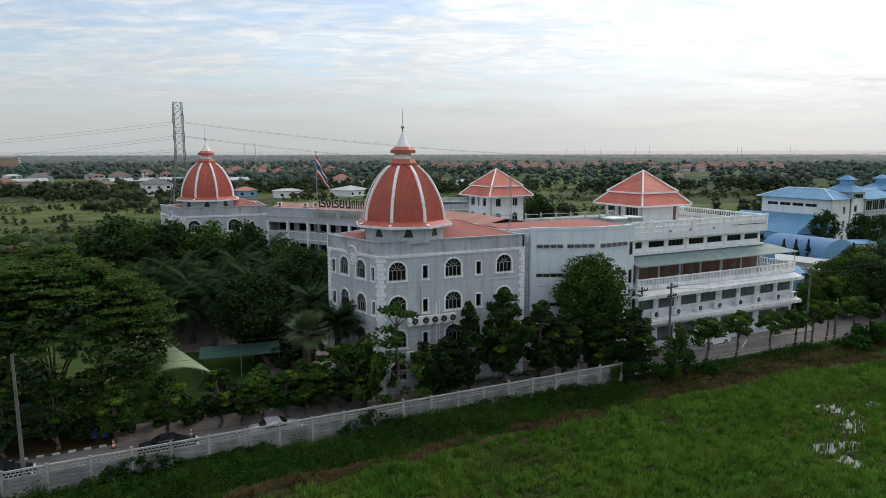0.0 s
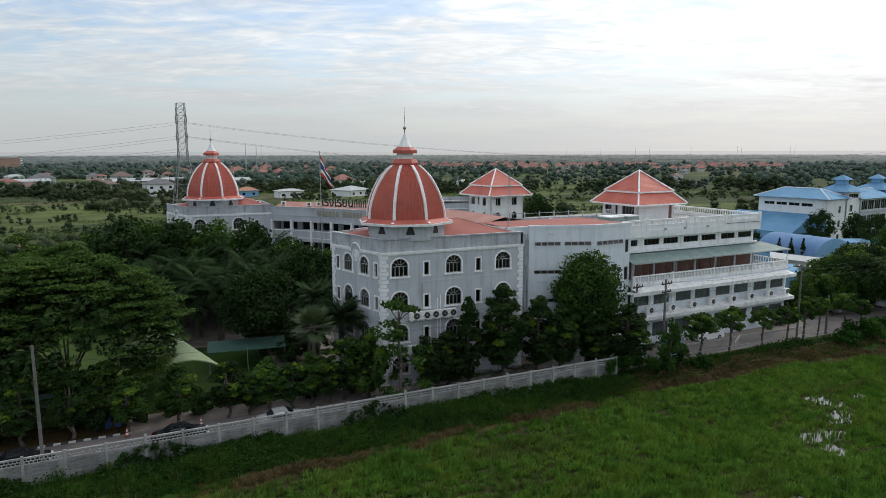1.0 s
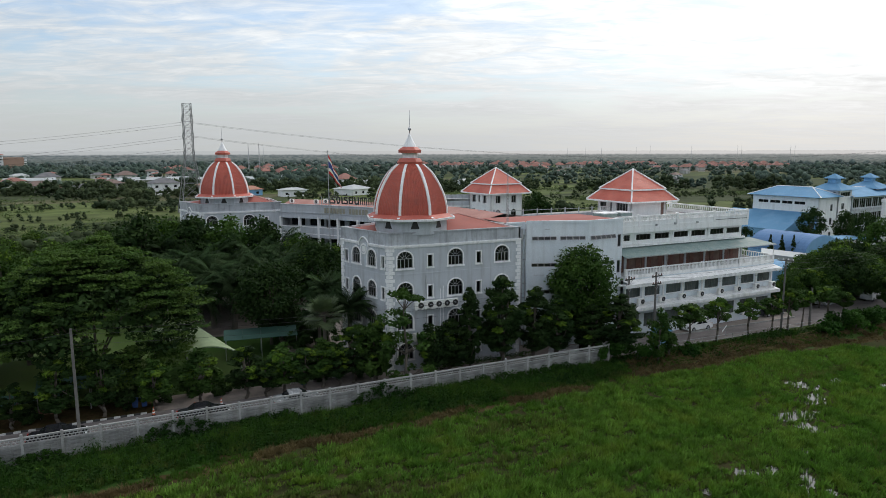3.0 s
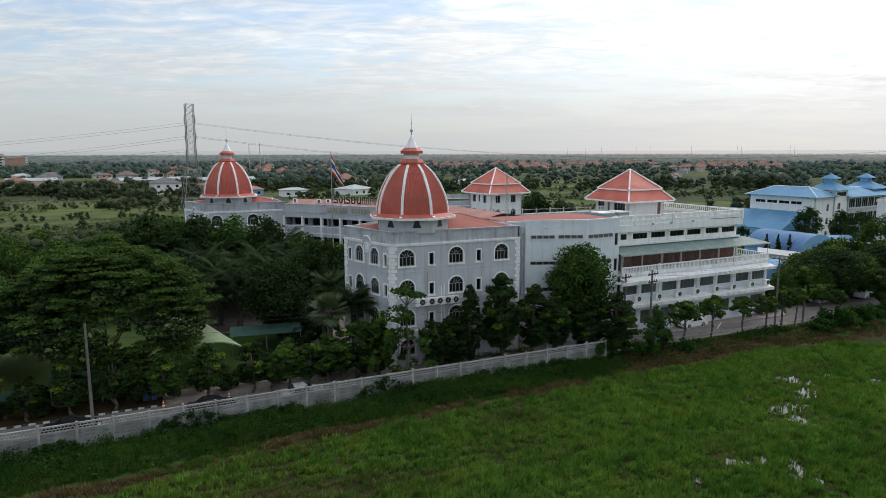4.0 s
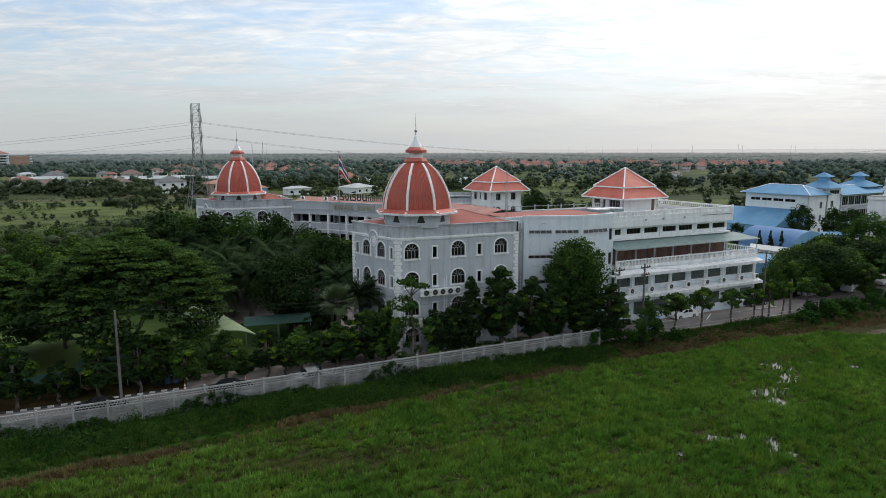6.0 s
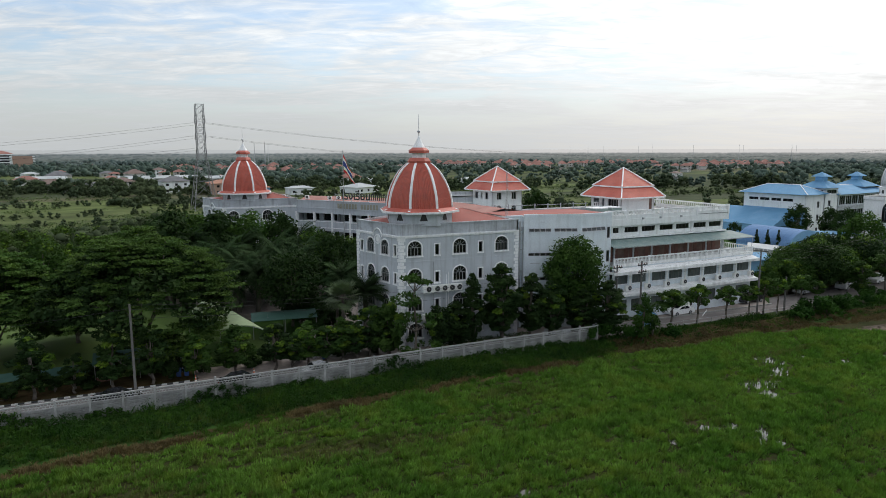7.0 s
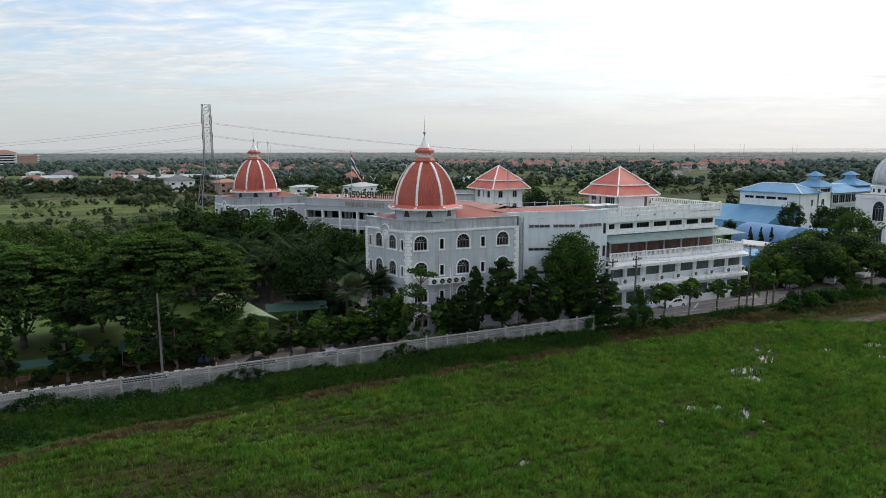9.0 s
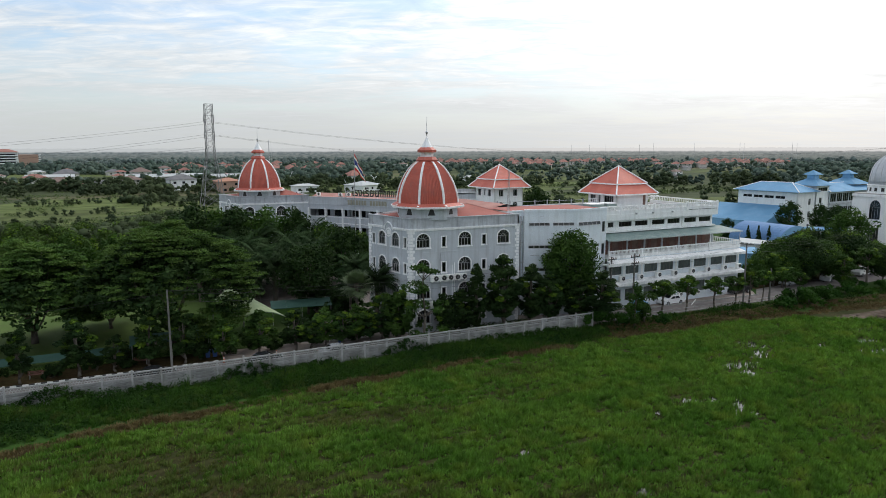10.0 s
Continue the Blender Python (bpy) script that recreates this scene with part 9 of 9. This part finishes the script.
def estate():
    rng = np.random.default_rng(301)
    protos = []
    for w, d, h in ((9, 8, 5.2), (11, 9, 5.4), (8, 7, 5.0)):
        protos.append(far_house(400, 600 + 40 * len(protos), w, d, h, 20, M["housewall"], M["roofred"], "pale two-storey estate house with a terracotta roof", 0.75, 2, "red-roofed estate houses"))
    # rows of houses facing the lanes, with a few gaps
    n = 0
    for r in (860, 905, 950, 1000, 1055, 1110, 1165, 1215):
        b = 20.5
        while b < 50.5:
            b += math.degrees(13.5 / r) * rng.uniform(0.95, 1.6)
            if noise.noise((b * 0.22, r * 0.006, 0)) < (0.16 if r < 940 else -0.12):
                continue
            copy_thing(protos[n % 3], pose(-25 + r * math.sin(radians(b)), -70 + r * math.cos(radians(b)), 0, 0, 0, 14 - b + 90 * rng.integers(0, 2) + rng.normal() * 3))
            n += 1
    for k in range(34):
        b, r = radians(rng.uniform(1, 15)), rng.uniform(640, 940)
        copy_thing(protos[k % 3], pose(-25 + r * math.sin(b), -70 + r * math.cos(b), 0, 0, 0, 20 + 90 * rng.integers(0, 4) + rng.normal() * 3))


estate()


# ---------------------------------------------------------------- woods and hedgerows to the horizon
def woods():
    rng = np.random.default_rng(401)
    near_c, near_r, mid_c, mid_r, far_c, far_r = [], [], [], [], [], []

    def tree(x, y, h, r):
        d = math.hypot(x + 25, y + 70)
        n = 9 if d < 300 else 5 if d < 470 else 3 if d < 1000 else 2
        # sorted by distance: the farther two lists get the haze-tinted leaf colours
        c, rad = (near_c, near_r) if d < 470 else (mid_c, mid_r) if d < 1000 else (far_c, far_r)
        for k in range(n):
            a, q, v = rng.uniform(0, 6.283), math.sqrt(rng.uniform(0, 1)), rng.uniform(0, 1)
            wide = 0.75 * r * (1 - 0.55 * v * v)
            c.append((x + wide * q * math.cos(a), y + wide * q * math.sin(a), h * (0.10 + 0.68 * v)))
            rad.append(r * rng.uniform(0.34, 0.55) * (1.0 if n == 9 else 1.22 if n == 5 else 1.34))
    # hedgerows between the near fields
    for (x0, y0), (x1, y1), n, h in (((-120, 196), (-20, 206), 70, 2.6), ((-40, 232), (30, 226), 60, 2.8), ((-130, 250), (0, 262), 90, 3.0), ((-110, 160), (-40, 170), 60, 2.6), ((-75, 128), (-25, 134), 40, 4.0), ((-30, 120), (20, 112), 30, 5.0), ((-140, 322), (40, 318), 170, 5.5), ((40, 275), (120, 262), 60, 5.0), ((80, 190), (175, 150), 44, 2.6), ((110, 240), (260, 190), 60, 2.8), ((190, 240), (330, 178), 50, 3.5), ((150, 330), (420, 225), 150, 6.0), ((140, 400), (440, 290), 160, 6.5)):
        for k in range(n):
            t = rng.uniform()
            if noise.noise((t * 9 + x0, y0 * 0.1, 0)) < -0.2:
                continue
            s = rng.uniform(0.6, 1.35)
            tree(x0 + (x1 - x0) * t + rng.normal() * 2.5, y0 + (y1 - y0) * t + rng.normal() * 2.5, h * s, h * 0.45 * s)
    # dark copses
    for cx, cy, a, b, n, h in ((58, 70, 6, 5, 9, 11), (66, 78, 5, 5, 7, 11), (250, 262, 40, 9, 50, 9), (330, 235, 40, 12, 60, 10), (-28, 268, 9, 6, 14, 8), (-60, 360, 30, 9, 40, 9), (-5, 372, 30, 8, 34, 8), (60, 345, 40, 12, 60, 8), (120, 300, 30, 14, 50, 9), (-110, 380, 26, 10, 30, 9), (-36, 345, 8, 6, 10, 9), (-20, 118, 12, 8, 14, 8), (-55, 95, 16, 9, 22, 8), (-85, 110, 16, 12, 22, 8), (-80, 75, 14, 10, 18, 8), (-40, 76, 12, 8, 14, 9), (160, 300, 50, 10, 50, 7), (205, 128, 14, 7, 12, 8), (250, 130, 30, 12, 36, 9), (320, 140, 40, 14, 50, 10), (-8, 225, 8, 6, 10, 6)):
        for k in range(n):
            s = rng.uniform(0.7, 1.25)
            tree(cx + rng.normal() * a * 0.6, cy + rng.normal() * b * 0.6, h * s, h * 0.4 * s)
    # general cover, thicker with distance
    n = 0
    while n < 19000:
        r = 250 + 1000 * rng.uniform() ** 0.75
        b = radians(rng.uniform(-22, 72))
        x, y = -25 + r * math.sin(b), -70 + r * math.cos(b)
        n += 1
        c = noise.noise((x * 0.007, y * 0.009, 4.0)) + 0.5 * noise.noise((x * 0.025, y * 0.03, 1.0))
        if r < 430:
            if c < (0.25 if b < 0.3 else 0.44):
                continue
        elif r < 640:
            if c < (0.06 if b < 0.33 else 0.34):
                continue
        elif c < -0.16:
            continue
        if 19 < math.degrees(b) < 51 and 660 < r < 1240 and rng.uniform() < 0.74:
            continue
        s = rng.uniform(0.5, 1.0) if rng.uniform() < 0.75 else rng.uniform(1.0, 1.6)
        tree(x, y, (3.4 if r < 430 else 5.5 if r < 560 else 6.6) * s, (2.8 if r < 430 else 3.8 if r < 560 else 4.8) * s)
    # rank low scrub over the rough pasture
    sc, sr = [], []
    for k in range(15000):
        r, b = 150 + 320 * rng.uniform() ** 0.8, radians(rng.uniform(-18, 66))
        x, y = -25 + r * math.sin(b), -70 + r * math.cos(b)
        c = noise.noise((x * 0.012, y * 0.04, 14.0)) + 0.5 * noise.noise((x * 0.05, y * 0.11, 6.0))
        if y < 66 or c < 0.10:
            continue
        w = rng.uniform(0.7, 1.5) * (1 + 1.2 * max(c - 0.25, 0))
        sc.append((x, y, 0.35 * w))
        sr.append(w)
    stuff("pasture_scrub", [leaves(sc, sr, 16, 0.26 * np.array(sr), 0.5, 0.6, rng)], [M["scrub"]], "low rank scrub and tussocks over rough pasture", "scrub")
    stuff("hedgerow_trees", [cores(near_c, 0.64 * np.array(near_r), 6, rng), leaves(near_c, 1.1 * np.array(near_r), 34, 0.165 * np.array(near_r), 0.85, 0.45, rng)], [M["fieldleaf"], M["fieldleaf"]], "scattered trees and hedgerows between far fields", "trees")
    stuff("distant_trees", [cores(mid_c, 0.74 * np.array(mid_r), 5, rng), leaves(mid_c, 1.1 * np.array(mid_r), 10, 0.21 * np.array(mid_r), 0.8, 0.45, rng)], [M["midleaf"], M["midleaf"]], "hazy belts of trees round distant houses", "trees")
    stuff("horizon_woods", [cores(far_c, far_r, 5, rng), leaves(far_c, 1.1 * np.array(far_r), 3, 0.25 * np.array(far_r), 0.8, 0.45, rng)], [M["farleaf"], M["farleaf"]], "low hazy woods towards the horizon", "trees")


woods()


# ---- the last distance, too far to shift: a glowing card painted with haze
def backdrop():
    mt = bpy.data.materials.new("painted_hazy_distance")
    mt.use_nodes = True
    nt = mt.node_tree
    N, K = nt.nodes.new, nt.links.new
    nt.nodes.remove(nt.nodes["Principled BSDF"])
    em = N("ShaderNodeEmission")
    geo, sep = N("ShaderNodeNewGeometry"), N("ShaderNodeSeparateXYZ")
    K(geo.outputs["Position"], sep.inputs[0])

    def grain(scale, stretch):
        mp, nz = N("ShaderNodeMapping"), N("ShaderNodeTexNoise")
        mp.inputs["Scale"].default_value = stretch
        nz.inputs["Scale"].default_value, nz.inputs["Detail"].default_value, nz.inputs["Roughness"].default_value = scale, 6.0, 0.7
        K(geo.outputs["Position"], mp.inputs[0])
        K(mp.outputs[0], nz.inputs["Vector"])
        return nz.outputs[0]

    def ramp(v, lo, hi, t0=0.0, t1=1.0):
        r = N("ShaderNodeMapRange")
        r.interpolation_type = "SMOOTHSTEP"
        for key, x in (("From Min", lo), ("From Max", hi), ("To Min", t0), ("To Max", t1)):
            r.inputs[key].default_value = x
        K(v, r.inputs["Value"])
        return r.outputs[0]

    def mixed(f, a, b):
        m = N("ShaderNodeMix")
        m.data_type = "RGBA"
        for key, v in (("Factor", f), ("A", a), ("B", b)):
            if isinstance(v, tuple):
                m.inputs[key].default_value = (*v, 1)
            else:
                K(v, m.inputs[key])
        return m.outputs["Result"]
    # painted belts of wood, one behind the other, paled upwards by haze; crowns within each belt
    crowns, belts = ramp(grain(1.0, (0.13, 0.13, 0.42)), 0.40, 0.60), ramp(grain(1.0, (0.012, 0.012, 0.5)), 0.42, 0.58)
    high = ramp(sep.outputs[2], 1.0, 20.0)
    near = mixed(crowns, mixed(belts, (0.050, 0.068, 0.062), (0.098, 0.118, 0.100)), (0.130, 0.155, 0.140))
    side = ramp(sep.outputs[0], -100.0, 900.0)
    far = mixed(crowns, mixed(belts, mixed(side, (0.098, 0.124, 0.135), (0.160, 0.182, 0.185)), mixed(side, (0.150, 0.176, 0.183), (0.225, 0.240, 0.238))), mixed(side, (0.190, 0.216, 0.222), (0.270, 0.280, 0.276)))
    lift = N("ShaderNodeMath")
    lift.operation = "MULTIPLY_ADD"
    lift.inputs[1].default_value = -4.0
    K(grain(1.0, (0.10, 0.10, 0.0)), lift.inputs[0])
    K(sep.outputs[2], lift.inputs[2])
    # the top fades to sky-coloured haze, painted brighter on the sun's side
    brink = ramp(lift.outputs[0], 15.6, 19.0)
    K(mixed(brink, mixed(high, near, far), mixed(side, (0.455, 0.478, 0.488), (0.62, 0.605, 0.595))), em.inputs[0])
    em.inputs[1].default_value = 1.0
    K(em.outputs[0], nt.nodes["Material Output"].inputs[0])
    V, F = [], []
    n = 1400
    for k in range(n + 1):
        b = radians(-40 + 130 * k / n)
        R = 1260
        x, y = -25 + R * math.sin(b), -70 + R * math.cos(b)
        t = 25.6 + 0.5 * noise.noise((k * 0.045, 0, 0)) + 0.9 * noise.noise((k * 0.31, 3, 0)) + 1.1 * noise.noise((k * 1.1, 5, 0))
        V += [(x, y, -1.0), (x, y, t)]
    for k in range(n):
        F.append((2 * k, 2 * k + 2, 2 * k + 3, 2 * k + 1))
    tagged(raw("backdrop", V, F, mt), "flat glowing card of painted woods and blue-grey haze along the horizon", "distance", kind="structure")


backdrop()


def far_mast(b, r, h, w, label):
    P = thing("far_mast", pose(-25 + r * math.sin(radians(b)), -70 + r * math.cos(radians(b)), 0), label, "mast", "masts on the horizon")
    for sx, sy in ((-1, -1), (1, -1), (0, 1)):
        bm = bmesh.new()
        tube(bm, (sx * w, sy * w, 0), (sx * w * 0.35, sy * w * 0.35, h), w * 0.22, w * 0.14, 4)
        part("leg", bm, M["palesteel"], P)
    for k in range(10):
        z0, z1 = h * k / 10, h * (k + 1) / 10
        a, c = w * (1 - 0.65 * k / 10), w * (1 - 0.65 * (k + 1) / 10)
        for sx in (-1, 1):
            bm = bmesh.new()
            tube(bm, (-sx * a, -a, z0), (sx * c, -c, z1), w * 0.1, seg=3)
            part("brace", bm, M["palesteel"], P)


for b, h in ((40.0, 38), (41.1, 40), (35.9, 37), (37.2, 37), (44.3, 39), (47.7, 40), (48.0, 39), (51.4, 40), (51.7, 39), (8.6, 40), (34.4, 37)):
    far_mast(b, 1225, h * 0.84, 0.36, "grey mast standing against the horizon haze")
far_mast(7.45, 690, 32.5, 0.6, "grey radio mast beyond the trees")
far_mast(8.3, 700, 33.5, 0.6, "grey radio mast beyond the trees")
